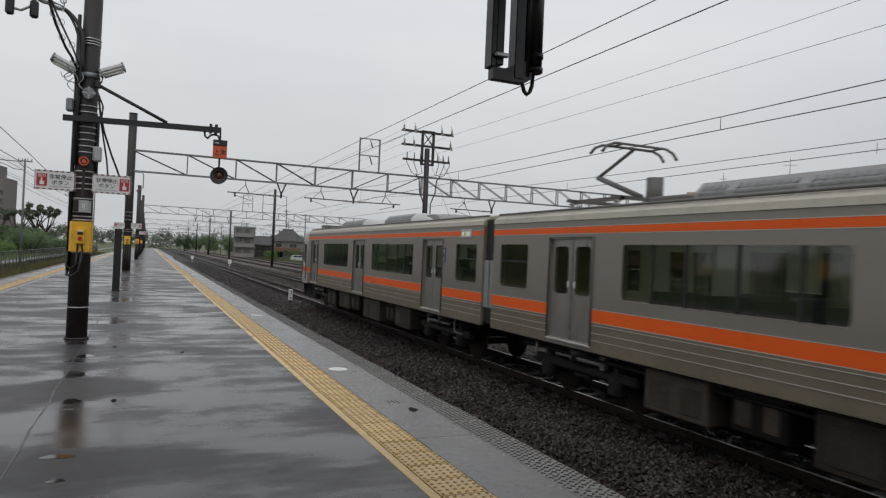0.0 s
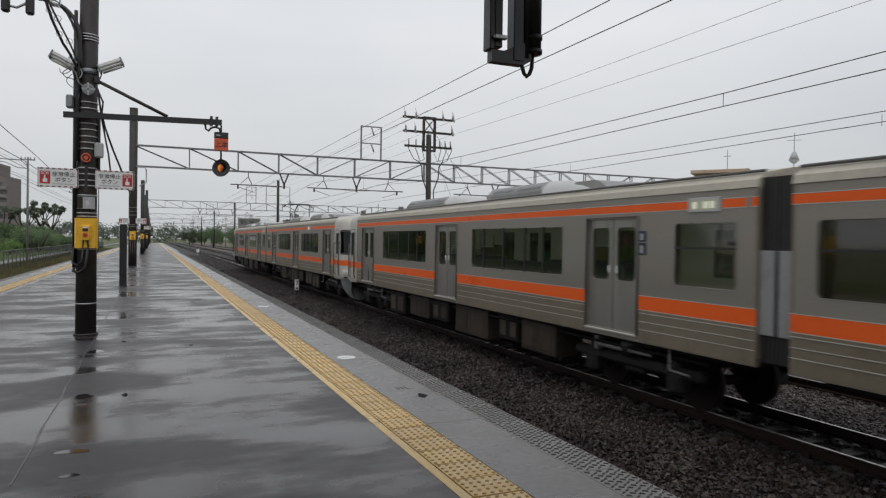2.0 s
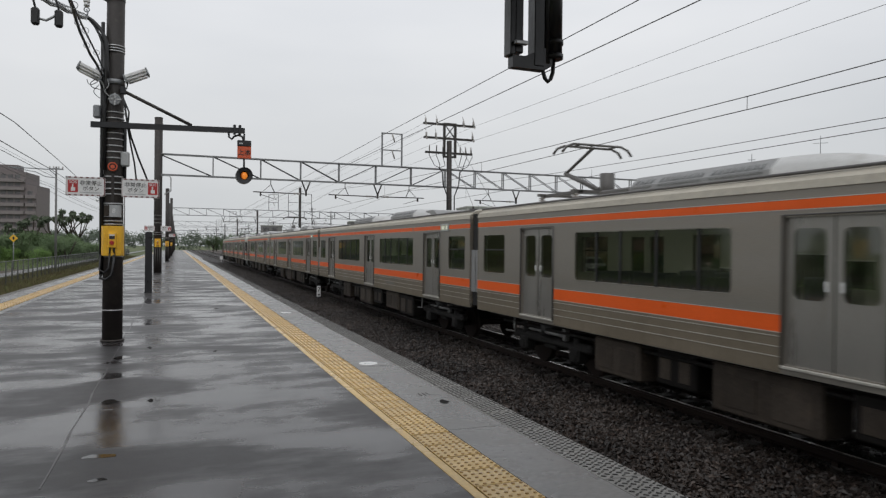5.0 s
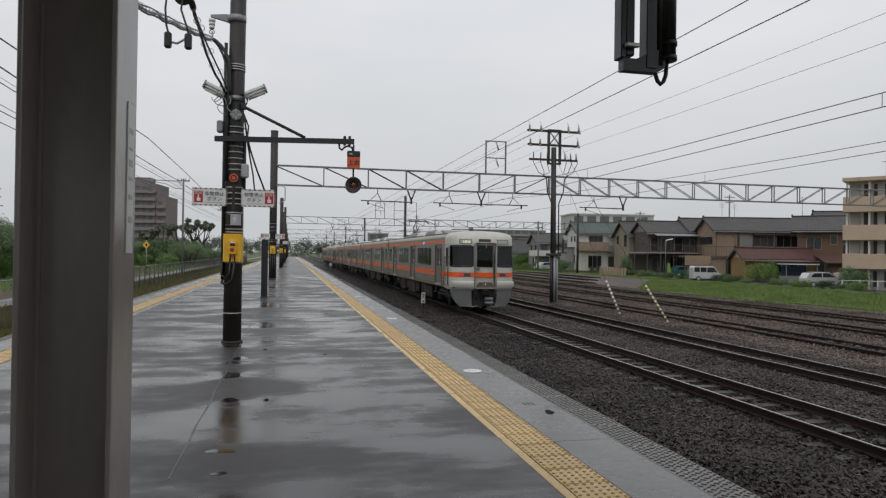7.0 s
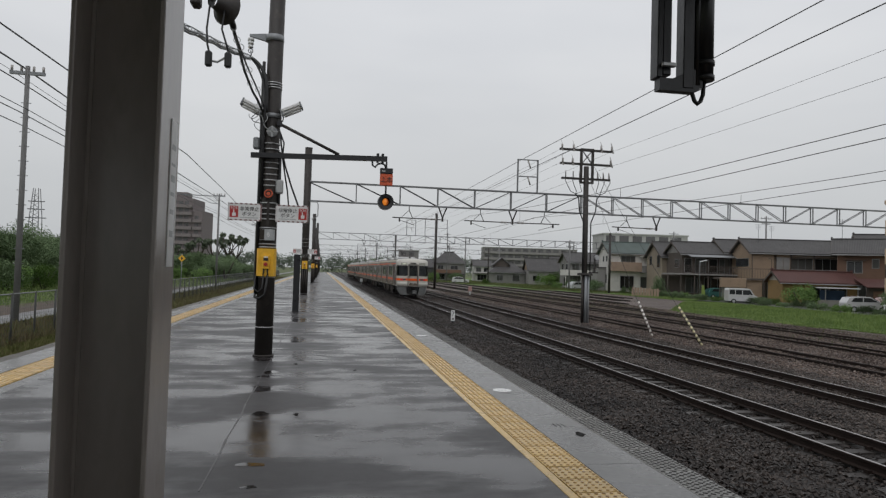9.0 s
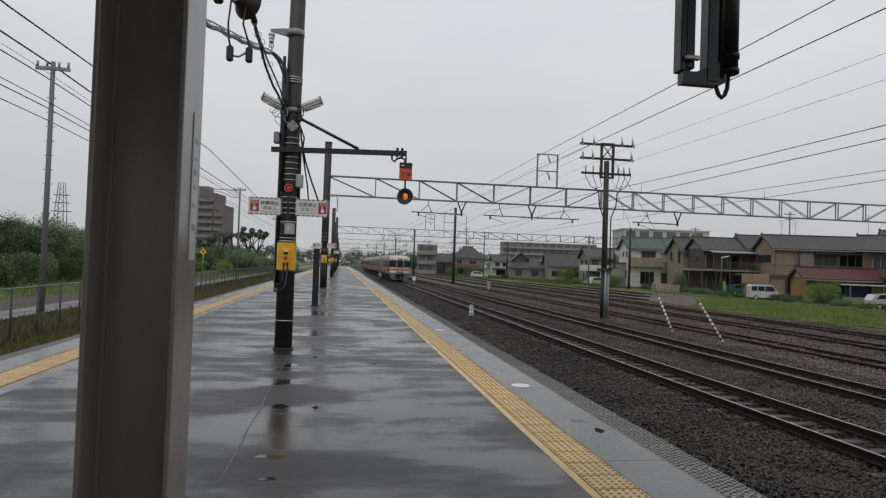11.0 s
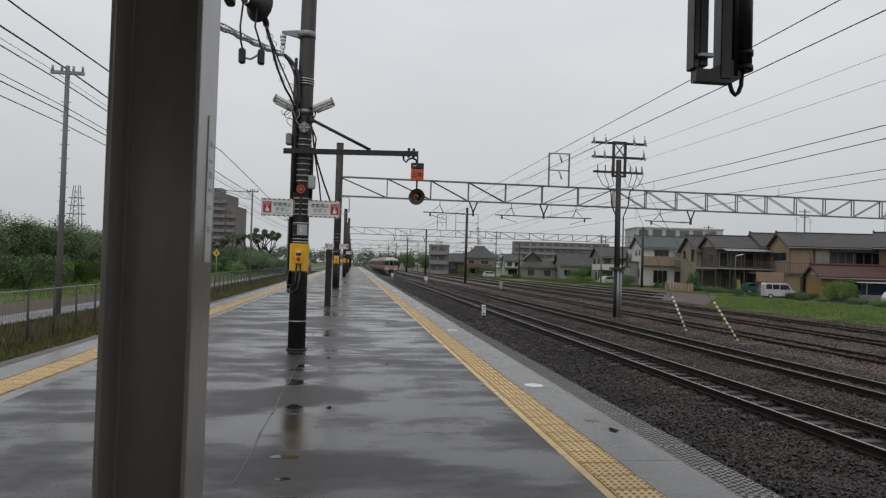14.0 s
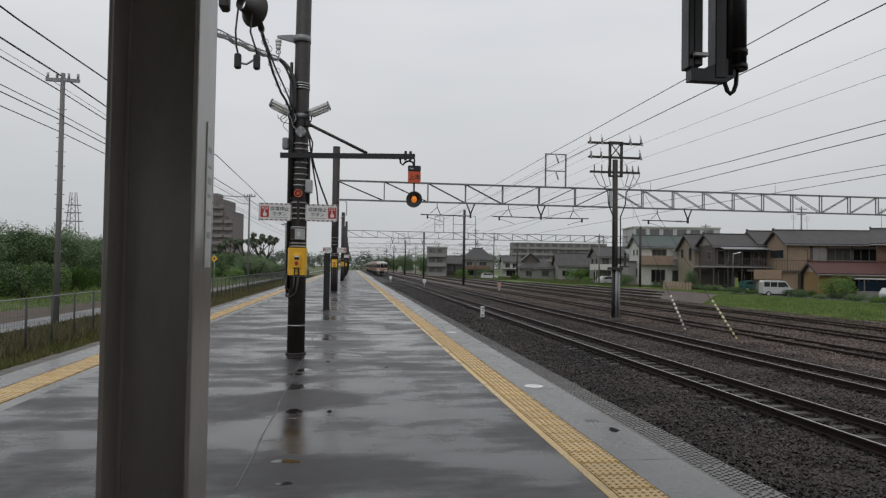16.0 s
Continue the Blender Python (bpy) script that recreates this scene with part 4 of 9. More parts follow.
                leaf = part("door_leaf", wall_with_holes(o - sx * 0.045, o - sx * 0.085, y0, y1, c, d, [hole]), M_STEEL_DOOR, car, "ribless stainless sliding door leaf")
                cy = [(p, q) for p, q in rounded(hole[0] - 0.006, hole[2] - 0.006, hole[1] + 0.006, hole[3] + 0.006, 0.012)]
                ci = [(p, q) for p, q in rounded(hole[0] + 0.012, hole[2] + 0.012, hole[1] - 0.012, hole[3] - 0.012, 0.085)]
                part("gasket", hoop(cy, ci, 0, o - sx * 0.040, o - sx * 0.05), M_STEEL_DOOR, leaf)
                g = Shape()
                g.add([(o - sx * 0.06, p, q) for p, q in rounded(hole[0], hole[2], hole[1], hole[3], 0.01, 2)], [tuple(range(12))])
                part("pane", g, M_GLASS, leaf)
                g = Shape()
                g.box(min(o - sx * 0.045, o - sx * 0.03), hy - 0.02, 2.08, max(o - sx * 0.045, o - sx * 0.03), hy + 0.02, 2.2, 0.004)
                part("handle", g, M_WHITE, leaf, "small white pull")
        for a, b, c, d in wins:
            outer = rounded(a - 0.012, c - 0.012, b + 0.012, d + 0.012, 0.02)
            inner = rounded(a + 0.002, c + 0.002, b - 0.002, d - 0.002, 0.075)
            win = part("window", hoop(outer, inner, 0, o + sx * 0.004, o - sx * 0.03), M_STEEL_BODY, car, "tinted window with rounded corners in a flush steel frame")
            k = 5 if b - a > 2 else 1
            # uneven lights: a narrow one, then wide ones
            cuts = [0, 0.16, 0.40, 0.64, 0.82, 1.0] if k == 5 else [0, 1]
            for q in range(k):
                y0, y1 = a + (b - a) * cuts[q], a + (b - a) * cuts[q + 1]
                g = Shape()
                g.add([(o - sx * 0.012, y0 + 0.01, c + 0.01), (o - sx * 0.012, y1 - 0.01, c + 0.01), (o - sx * 0.012, y1 - 0.01, d - 0.01), (o - sx * 0.012, y0 + 0.01, d - 0.01)], [(0, 1, 2, 3)])
                part("pane", g, M_GLASS, win)
                drop = (0.0, 0.62, 0.50, 0.72, 0.55, 0.40, 0.0, 0.58)[(q * 3 + int(abs(a) * 7)) % 8]
                if k == 5 and drop and sx == (-1 if cab and not pantograph else 1):
                    g = Shape().box(min(o - sx * 0.07, o - sx * 0.08), y0 + 0.03, d - drop * (d - c), max(o - sx * 0.07, o - sx * 0.08), y1 - 0.03, d)
                    part("blind", g, M_BLIND, win, "pale roller blind drawn part way")
                    part("blind_bar", Shape().box(min(o - sx * 0.068, o - sx * 0.088), y0 + 0.03, d - drop * (d - c) - 0.012, max(o - sx * 0.068, o - sx * 0.088), y1 - 0.03, d - drop * (d - c) + 0.012), M_WHITE, win)
                if q:
                    g = Shape()
                    g.box(min(o, o - sx * 0.03), y0 - 0.025, c, max(o, o - sx * 0.03), y0 + 0.025, d)
                    part("mullion", g, M_RUBBER, win)
            if k == 1:
                g = Shape()
                g.box(min(o, o - sx * 0.03), a, 2.50, max(o, o - sx * 0.03), b, 2.53)
                part("mullion", g, M_RUBBER, win)
        # grey lettering on the lower flank, too small to read
        g = Shape()
        for k in range(8):
            g.box(min(o + sx * 0.006, o + sx * 0.008), -3.3 + 0.13 * k, 1.27, max(o + sx * 0.006, o + sx * 0.008), -3.22 + 0.13 * k, 1.345)
        tagged(part("fleet_lettering", g, M_LETTER, body, "unreadable grey fleet lettering"), kind="stuff")
    # roof: a shallow arch drawn out along the car
    arc = [(-HALF - 0.02, Z_TOP), (-HALF + 0.0, Z_TOP + 0.10), (-HALF + 0.16, Z_TOP + 0.20), (-0.8, Z_TOP + 0.29), (0, Z_TOP + 0.33),
           (0.8, Z_TOP + 0.29), (HALF - 0.16, Z_TOP + 0.20), (HALF, Z_TOP + 0.10), (HALF + 0.02, Z_TOP)]
    s = Shape()
    s.prism(arc + [(HALF - 0.1, Z_TOP - 0.03), (-HALF + 0.1, Z_TOP - 0.03)], 1, y_back, LEN)
    roof = part("roof", s, M_ROOFSTEEL, car, "dull beige-grey steel roof")
    for sx in (-1, 1):
        s = Shape()
        s.tube([(sx * (HALF - 0.12), y_back, Z_TOP + 0.215), (sx * (HALF - 0.12), LEN, Z_TOP + 0.215)], 0.022, 6)
        part("gutter", s, M_GUTTER, roof, "dark rain gutter")
    s = Shape()
    s.box(-HALF + 0.02, y_back, Z_LOW, HALF - 0.02, LEN, Z_LOW + 0.10)
    part("floor", s, M_UNDER, car)
    for y in (LEN,) if cab else (LEN, -LEN):
        e = math.copysign(1, y)
        s = Shape()
        s.prism([(-HALF, Z_LOW), (HALF, Z_LOW), (HALF, Z_TOP + 0.1), (0.8, Z_TOP + 0.29), (-0.8, Z_TOP + 0.29), (-HALF, Z_TOP + 0.1)], 1, y - e * 0.05, y)
        part("end_wall", s, M_STEEL_LOW, car)
        for k in range(4):
            a, b = sorted((y + e * (0.01 + 0.06 * k), y + e * (0.065 + 0.06 * k)))
            part("bellows_fold", Shape().box(-0.62 - 0.03 * (k % 2), a, 1.05, 0.62 + 0.03 * (k % 2), b, 3.2), M_RUBBER, car, "black rubber gangway fold")
            for sx in (-1, 1):
                part("outer_fold", Shape().box(sx * 1.30 - 0.08, a, 1.1, sx * 1.30 + 0.08, b - 0.005, 3.42), M_RUBBER, car, "black rubber fold between the car ends")
        for sx in (-1, 1):
            part("end_guard", Shape().box(min(sx * 1.385, sx * 1.415), min(y, y + e * 0.22), 1.44, max(sx * 1.385, sx * 1.415), max(y, y + e * 0.22), 2.50, 0.008), M_AC, car, "pale grey guard plate between the cars")
    s = Shape()
    for sx in (-1, 1):
        for c, d in ((-5.2, -1.5), (1.5, 5.3)):
            y = c
            while y < d - 0.3:
                s.box(sx * 0.45, y, 1.13, sx * 1.36, y + 0.42, 1.56, 0.03)
                s.box(sx * 0.45, y + 0.36, 1.5, sx * 1.36, y + 0.48, 2.16, 0.03)
                y += 0.92
    part("seats", s, M_SEAT, car, "rows of dark blue-grey seats")
    s = Shape()
    s.box(-HALF + 0.08, y_back, 3.18, HALF - 0.08, LEN - 0.06, 3.22)
    part("ceiling_lining", s, M_INTERIOR, car)
    s = Shape()
    s.box(-0.12, y_back + 0.6, 3.14, 0.12, LEN - 0.6, 3.178)
    part("saloon_light", s, M_SALOON, car, "lit saloon ceiling light")
    for sx in (-1, 1):
        o = sx * HALF
        holes = wins + [(y0 + 0.085, y1 - 0.085, 1.95, 2.84) for a, b, *_ in doors for y0, y1 in ((a + 0.006, (a + b) / 2 - 0.006), ((a + b) / 2 + 0.006, b - 0.006))]
        part("inner_lining", wall_with_holes(o - sx * 0.095, o - sx * 0.105, y_back + 0.06, LEN - 0.06, 1.12, 3.17, holes), M_INTERIOR, car, "pale interior lining")
    part("saloon_floor", Shape().box(-HALF + 0.11, y_back + 0.06, 1.06, HALF - 0.11, LEN - 0.06, 1.11), M_SEAT, car)
    # air-conditioning units: the fairings point the same way all along the train, so a car that runs turned about has them mirrored
    e = -1 if cab and not pantograph else 1
    for y0, y1, zt in ((-0.43, 4.33, 3.82), (-5.55, -1.3, 3.84)):
        unit = part("roof_unit", Shape().prism([(-1.0, 3.45), (1.0, 3.45), (0.98, zt - 0.16), (0.82, zt), (-0.82, zt), (-0.98, zt - 0.16)], 1, *sorted((e * (y0 + 1.7), e * y1))), M_AC, car, "ribbed grey air-conditioning unit")
        s = Shape()
        n = int((y1 - y0 - 1.9) / 0.13)
        for k in range(n):
            y = y0 + 1.85 + k * 0.13
            if k % 9 == 8:
                continue
            y = y if e > 0 else -y - 0.085
            for sx in (-1, 1):
                for z in (3.555, 3.615):
                    s.box(sx * 0.99 - 0.010, y, z, sx * 0.99 + 0.004, y + 0.085, z + 0.022)
                s.add([(sx * 0.968, y, zt - 0.135), (sx * 0.90, y, zt - 0.066), (sx * 0.90, y + 0.07, zt - 0.066), (sx * 0.968, y + 0.07, zt - 0.135),
                       (sx * 0.974, y, zt - 0.130), (sx * 0.906, y, zt - 0.061), (sx * 0.906, y + 0.07, zt - 0.061), (sx * 0.974, y + 0.07, zt - 0.130)], [(0, 1, 5, 4), (4, 5, 6, 7), (2, 3, 7, 6)])
        tagged(part("louvres", s, M_SKIRT, unit), kind="stuff")
        n, prof = 8, []
        for k in range(n + 1):
            a = 0.5 * math.pi * k / n
            prof.append((e * (y0 + 1.7 - 1.68 * math.sin(a)), 3.45 + (zt - 3.45) * math.cos(a) ** 0.8))
        s = Shape()
        for k in range(n):
            (ya, za), (yb, zb) = prof[k], prof[k + 1]
            f0, f1 = (max(0.0, z - 3.45) / (zt - 3.45) for z in (za, zb))
            ra = [(-1.0, ya, 3.45), (-0.98, ya, 3.45 + 0.6 * (za - 3.45)), (-0.82, ya, za), (0.82, ya, za), (0.98, ya, 3.45 + 0.6 * (za - 3.45)), (1.0, ya, 3.45)]
            rb = [(-1.0, yb, 3.45), (-0.98, yb, 3.45 + 0.6 * (zb - 3.45)), (-0.82, yb, zb), (0.82, yb, zb), (0.98, yb, 3.45 + 0.6 * (zb - 3.45)), (1.0, yb, 3.45)]
            s.add(ra + rb, [(q, q + 1, 7 + q, 6 + q) for q in range(5)], 0, True)
        s.weld = True
        part("fairing", s, M_ACW, unit, "pale rounded fairing")
    s = Shape()
    s.prism([(e * a, z) for a, z in ((-6.05, 3.5), (-5.72, 3.70), (-5.55, 3.745), (-4.95, 3.745), (-4.78, 3.66), (-4.72, 3.5))][::e], 0, -0.9, 0.9)
    part("brake_grid", s, M_AC, car, "low grey roof box")
    if e < 0:
        for sx in (-1, 1):
            o = sx * HALF
            for z0, z1 in ((2.60, 2.765), (2.395, 2.58)):
                plate = part("notice_plate", Shape().box(min(o, o + sx * 0.008), 7.49, z0, max(o, o + sx * 0.008), 7.67, z1, 0.003), M_NOTICE, car, "small navy notice plate beside the door")
                part("pictogram", Shape().box(min(o + sx * 0.009, o + sx * 0.011), 7.54, z0 + 0.025, max(o + sx * 0.009, o + sx * 0.011), 7.60, z1 - 0.04), M_PLATEGREY, plate)
            part("side_lamp", Shape().box(min(o, o + sx * 0.05), 9.31, 2.56, max(o, o + sx * 0.05), 9.40, 2.62, 0.012), M_RUBBER, car, "small dark side lamp")
    # underframe
    for k, (y0, y1, w, z0) in enumerate(((-4.9, -3.5, 1.3, 0.30), (-3.2, -1.7, 1.25, 0.36), (-1.3, -0.2, 1.3, 0.42), (0.2, 2.0, 1.28, 0.28), (2.4, 3.3, 1.2, 0.40), (3.6, 4.9, 1.3, 0.34))):
        for sx in (-1, 1):
            x0, x1 = sorted((sx * (w - 0.55 - 0.06 * (k % 3)), sx * w))
            box_ = part("equipment_box", Shape().box(x0, y0, z0, x1, y1, Z_LOW - 0.06, 0.03), M_UNDERBOX if k % 2 else M_UNDER, car, "dirty underfloor equipment box")
            for q in range(2):
                s = Shape()
                s.box(min(sx * w, sx * (w + 0.012)), y0 + 0.12 + q * (y1 - y0) * 0.48, z0 + 0.1, max(sx * w, sx * (w + 0.012)), y0 + (y1 - y0) * (0.40 + 0.5 * q), Z_LOW - 0.2, 0.005)
                part("cover", s, M_UNDERBOX, box_)
    s = Shape()
    s.box(-1.25, -LEN + 0.3, Z_LOW - 0.08, 1.25, LEN - 0.3, Z_LOW + 0.0)
    for sx in (-1, 1):
        s.tube([(sx * 1.2, -LEN + 1, 0.86), (sx * 1.2, LEN - 1, 0.86)], 0.035, 6)
    part("underframe", s, M_UNDER, car)
    for yb in (-6.9, 6.9):
        bogie = part("bogie", Shape().box(-1.05, yb - 0.25, 0.42, 1.05, yb + 0.25, 0.72, 0.04).box(-1.12, yb - 1.6, 0.52, -0.92, yb + 1.6, 0.70, 0.05)
                     .box(0.92, yb - 1.6, 0.52, 1.12, yb + 1.6, 0.70, 0.05), M_BOGIE, car, "dirty grey bolsterless bogie")
        for wy in (-1.05, 1.05):
            s = Shape()
            for sx in (-1, 1):
                s.disc((sx * 0.565, yb + wy, 0.43), 0, 0.43, 0.12, 28)
            s.tube([(-0.9, yb + wy, 0.43), (0.9, yb + wy, 0.43)], 0.085, 10)
            part("wheelset", s, M_RAIL, bogie)
            for sx in (-1, 1):
                s = Shape()
                s.box(sx * 1.02 - 0.13, yb + wy - 0.17, 0.30, sx * 1.02 + 0.13, yb + wy + 0.17, 0.60, 0.04)
                s.tube([(sx * 1.10, yb + wy, 0.43), (sx * 1.17, yb + wy, 0.43)], 0.10, 12)
                part("axle_box", s, M_BOGIE, bogie)
                part("axle_spring", Shape().tube([(sx * 1.02, yb + wy, 0.58), (sx * 1.02, yb + wy, 0.82)], 0.10, 12), M_BOGIE, bogie)
        for sx in (-1, 1):
            s = Shape()
            s.tube([(sx * 1.0, yb, 0.72), (sx * 1.0, yb, 1.0)], 0.25, 14)
            part("air_spring", s, M_RUBBER, bogie)
            s = Shape()
            s.tube([(sx * 1.19, yb - 0.75, 0.80), (sx * 1.19, yb + 0.15, 0.80)], 0.045, 8)
            s.tube([(sx * 1.19, yb + 0.15, 0.80), (sx * 1.19, yb + 0.62, 0.80)], 0.028, 8)
            s.box(min(sx * 1.1, sx * 1.22), yb - 0.86, 0.70, max(sx * 1.1, sx * 1.22), yb - 0.74, 1.02, 0.02)
            part("damper", s, M_DAMPER, bogie, "pale grey yaw damper")
            part("step_bracket", Shape().tube([(sx * 1.30, yb + 1.15, 1.0), (sx * 1.30, yb + 1.15, 0.68), (sx * 1.30, yb + 1.55, 0.66)], 0.022, 6), M_DAMPER, bogie, "bent pale step bracket")
    if not cab:
        for y in (-LEN - 0.1,):
            s = Shape()
            s.tube([(0, y - 0.15, 0.85), (0, y + 0.8, 0.85)], 0.12, 8)
            part("drawbar", s, M_UNDER, car)
    if pantograph:
        add_pantograph(car, 7.3)
    if cab:
        add_cab(car)
    return car


def add_pantograph(car, y):
    base = part("pantograph", Shape().box(-0.75, y - 0.75, 3.74, 0.75, y - 0.65, 3.80).box(-0.75, y + 0.65, 3.74, 0.75, y + 0.75, 3.80)
                .box(-0.6, y - 0.75, 3.72, -0.5, y + 0.75, 3.79).box(0.5, y - 0.75, 3.72, 0.6, y + 0.75, 3.79), M_GUTTER, car, "raised single-arm pantograph")
    s = Shape()
    for sx in (-0.65, 0.65):
        for sy in (-0.7, 0.7):
            for k in range(3):
                s.disc((sx, y + sy, 3.60 + 0.05 * k), 2, 0.07, 0.025, 10)
            s.tube([(sx, y + sy, 3.55), (sx, y + sy, 3.75)], 0.035, 8)
    part("insulator", s, M_INSUL, base)
    s = Shape()
    s.tube([(0, y - 0.6, 3.82), (0, y + 0.75, 4.30)], 0.055, 8)
    s.tube([(0.12, y - 0.45, 3.80), (0.12, y + 0.70, 4.22)], 0.02, 6)
    s.tube([(0, y + 0.75, 4.30), (0, y - 0.35, 4.755)], 0.035, 8)
    part("arm", s, M_GUTTER, base)
    s = Shape()
    for d in (-0.18, 0.18):
        s.tube([(-0.88, y - 0.35 + d, 4.60), (-0.78, y - 0.35 + d, 4.72), (-0.6, y - 0.35 + d, 4.79), (0.6, y - 0.35 + d, 4.79), (0.78, y - 0.35 + d, 4.72), (0.88, y - 0.35 + d, 4.60)], 0.028, 6)
    for x in (-0.45, 0.45):
        s.tube([(x, y - 0.53, 4.775), (x, y - 0.17, 4.775)], 0.02, 6)
    s.tube([(-0.45, y - 0.35, 4.755), (0.45, y - 0.35, 4.755)], 0.025, 6)
    part("collector_head", s, M_GUTTER, base)
    s = Shape()
    s.tube([(-0.25, y - 1.25, 3.52), (-0.25, y - 1.25, 4.10)], 0.15, 14)
    s.box(-0.6, y - 2.4, 3.52, 0.1, y - 1.5, 3.72, 0.03)
    part("arrester", s, M_GUTTER, base, "black lightning arrester on the roof")


CAB_IN, CAB_N = -8.31, 3.5
_t = [radians(90) * k / 600 for k in range(601)]
_plan = [(math.sin(t) ** (2 / CAB_N), math.cos(t) ** (2 / CAB_N)) for t in _t]
_arc = [0.0]
for _k in range(600):
    _arc.append(_arc[-1] + math.hypot((_plan[_k + 1][0] - _plan[_k][0]) * 1.46, (_plan[_k + 1][1] - _plan[_k][1]) * 0.98))
CAB_ROUND = _arc[-1]
CAB_ALL = CAB_ROUND + CAB_IN + 9.0
CAB_LEVELS = [(0.98, 1.43, 0.03), (1.04, 1.462, 0.0), (1.50, 1.464, -0.02), (2.0, 1.464, 0.02), (2.95, 1.462, 0.11), (3.10, 1.460, 0.13), (3.25, 1.456, 0.17), (3.36, 1.44, 0.24),
              (3.46, 1.36, 0.36), (3.54, 1.15, 0.55), (3.60, 0.75, 0.85), (3.64, 0.25, 1.25)]


def cab_point(side, s, z, off=0.0):
    """A point of the cab's skin: s metres round from the middle of the front, at height z."""
    zs = [l[0] for l in CAB_LEVELS]
    w, lean = float(np.interp(z, zs, [l[1] for l in CAB_LEVELS])), float(np.interp(z, zs, [l[2] for l in CAB_LEVELS]))
    if s >= CAB_ROUND:
        return (side * (w + off), -9.0 + s - CAB_ROUND, z)
    fx, fy = float(np.interp(s, _arc, [p[0] for p in _plan])), float(np.interp(s, _arc, [p[1] for p in _plan]))
    nx, ny = fx ** (CAB_N - 1), fy ** (CAB_N - 1)
    n = math.hypot(nx, ny) or 1
    return (side * (w * fx + off * nx / n), -9.0 - 0.98 * fy + lean * fy - off * ny / n, z)


def cab_grid(side, ss, zs, off=0.0, skip=None):
    sh = Shape()
    sh.weld = True
    for a in range(len(ss) - 1):
        for b in range(len(zs) - 1):
            if skip and skip[0] < (ss[a] + ss[a + 1]) / 2 < skip[1] and skip[2] < (zs[b] + zs[b + 1]) / 2 < skip[3]:
                continue
            sh.add([cab_point(side, ss[a], zs[b], off), cab_point(side, ss[a + 1], zs[b], off), cab_point(side, ss[a + 1], zs[b + 1], off), cab_point(side, ss[a], zs[b + 1], off)], [(0, 1, 2, 3)], 0, True)
    return sh


def cab_rim(side, s0, z0, s1, z1, r, wide, off):
    """A dark rounded rim lying on the cab's skin."""
    o, i = rounded(s0, z0, s1, z1, r, 6), rounded(s0 + wide, z0 + wide, s1 - wide, z1 - wide, max(0.01, r - wide), 6)
    # follow the curve of the skin along the straight runs
    fine_o, fine_i = [], []
    for k in range(len(o)):
        j = (k + 1) % len(o)
        m = max(1, int(math.dist(o[k], o[j]) / 0.05))
        for q in range(m):
            for src, out in ((o, fine_o), (i, fine_i)):
                out.append(tuple(src[k][c] + (src[j][c] - src[k][c]) * q / m for c in (0, 1)))
    o, i = fine_o, fine_i
    sh = Shape()
    n = len(o)
    sh.add([cab_point(side, *p, off) for p in o] + [cab_point(side, *p, off) for p in i] + [cab_point(side, *p, -0.02) for p in o] + [cab_point(side, *p, -0.04) for p in i], [])
    for k in range(n):
        j = (k + 1) % n
        sh.f += [(k, j, n + j, n + k), (k, 2 * n + k, 2 * n + j, j), (n + k, n + j, 3 * n + j, 3 * n + k)]
        sh.m += [0] * 3
        sh.s += [False] * 3
    return sh


def steps(a, b, n):
    return [a + (b - a) * k / n for k in range(n + 1)]


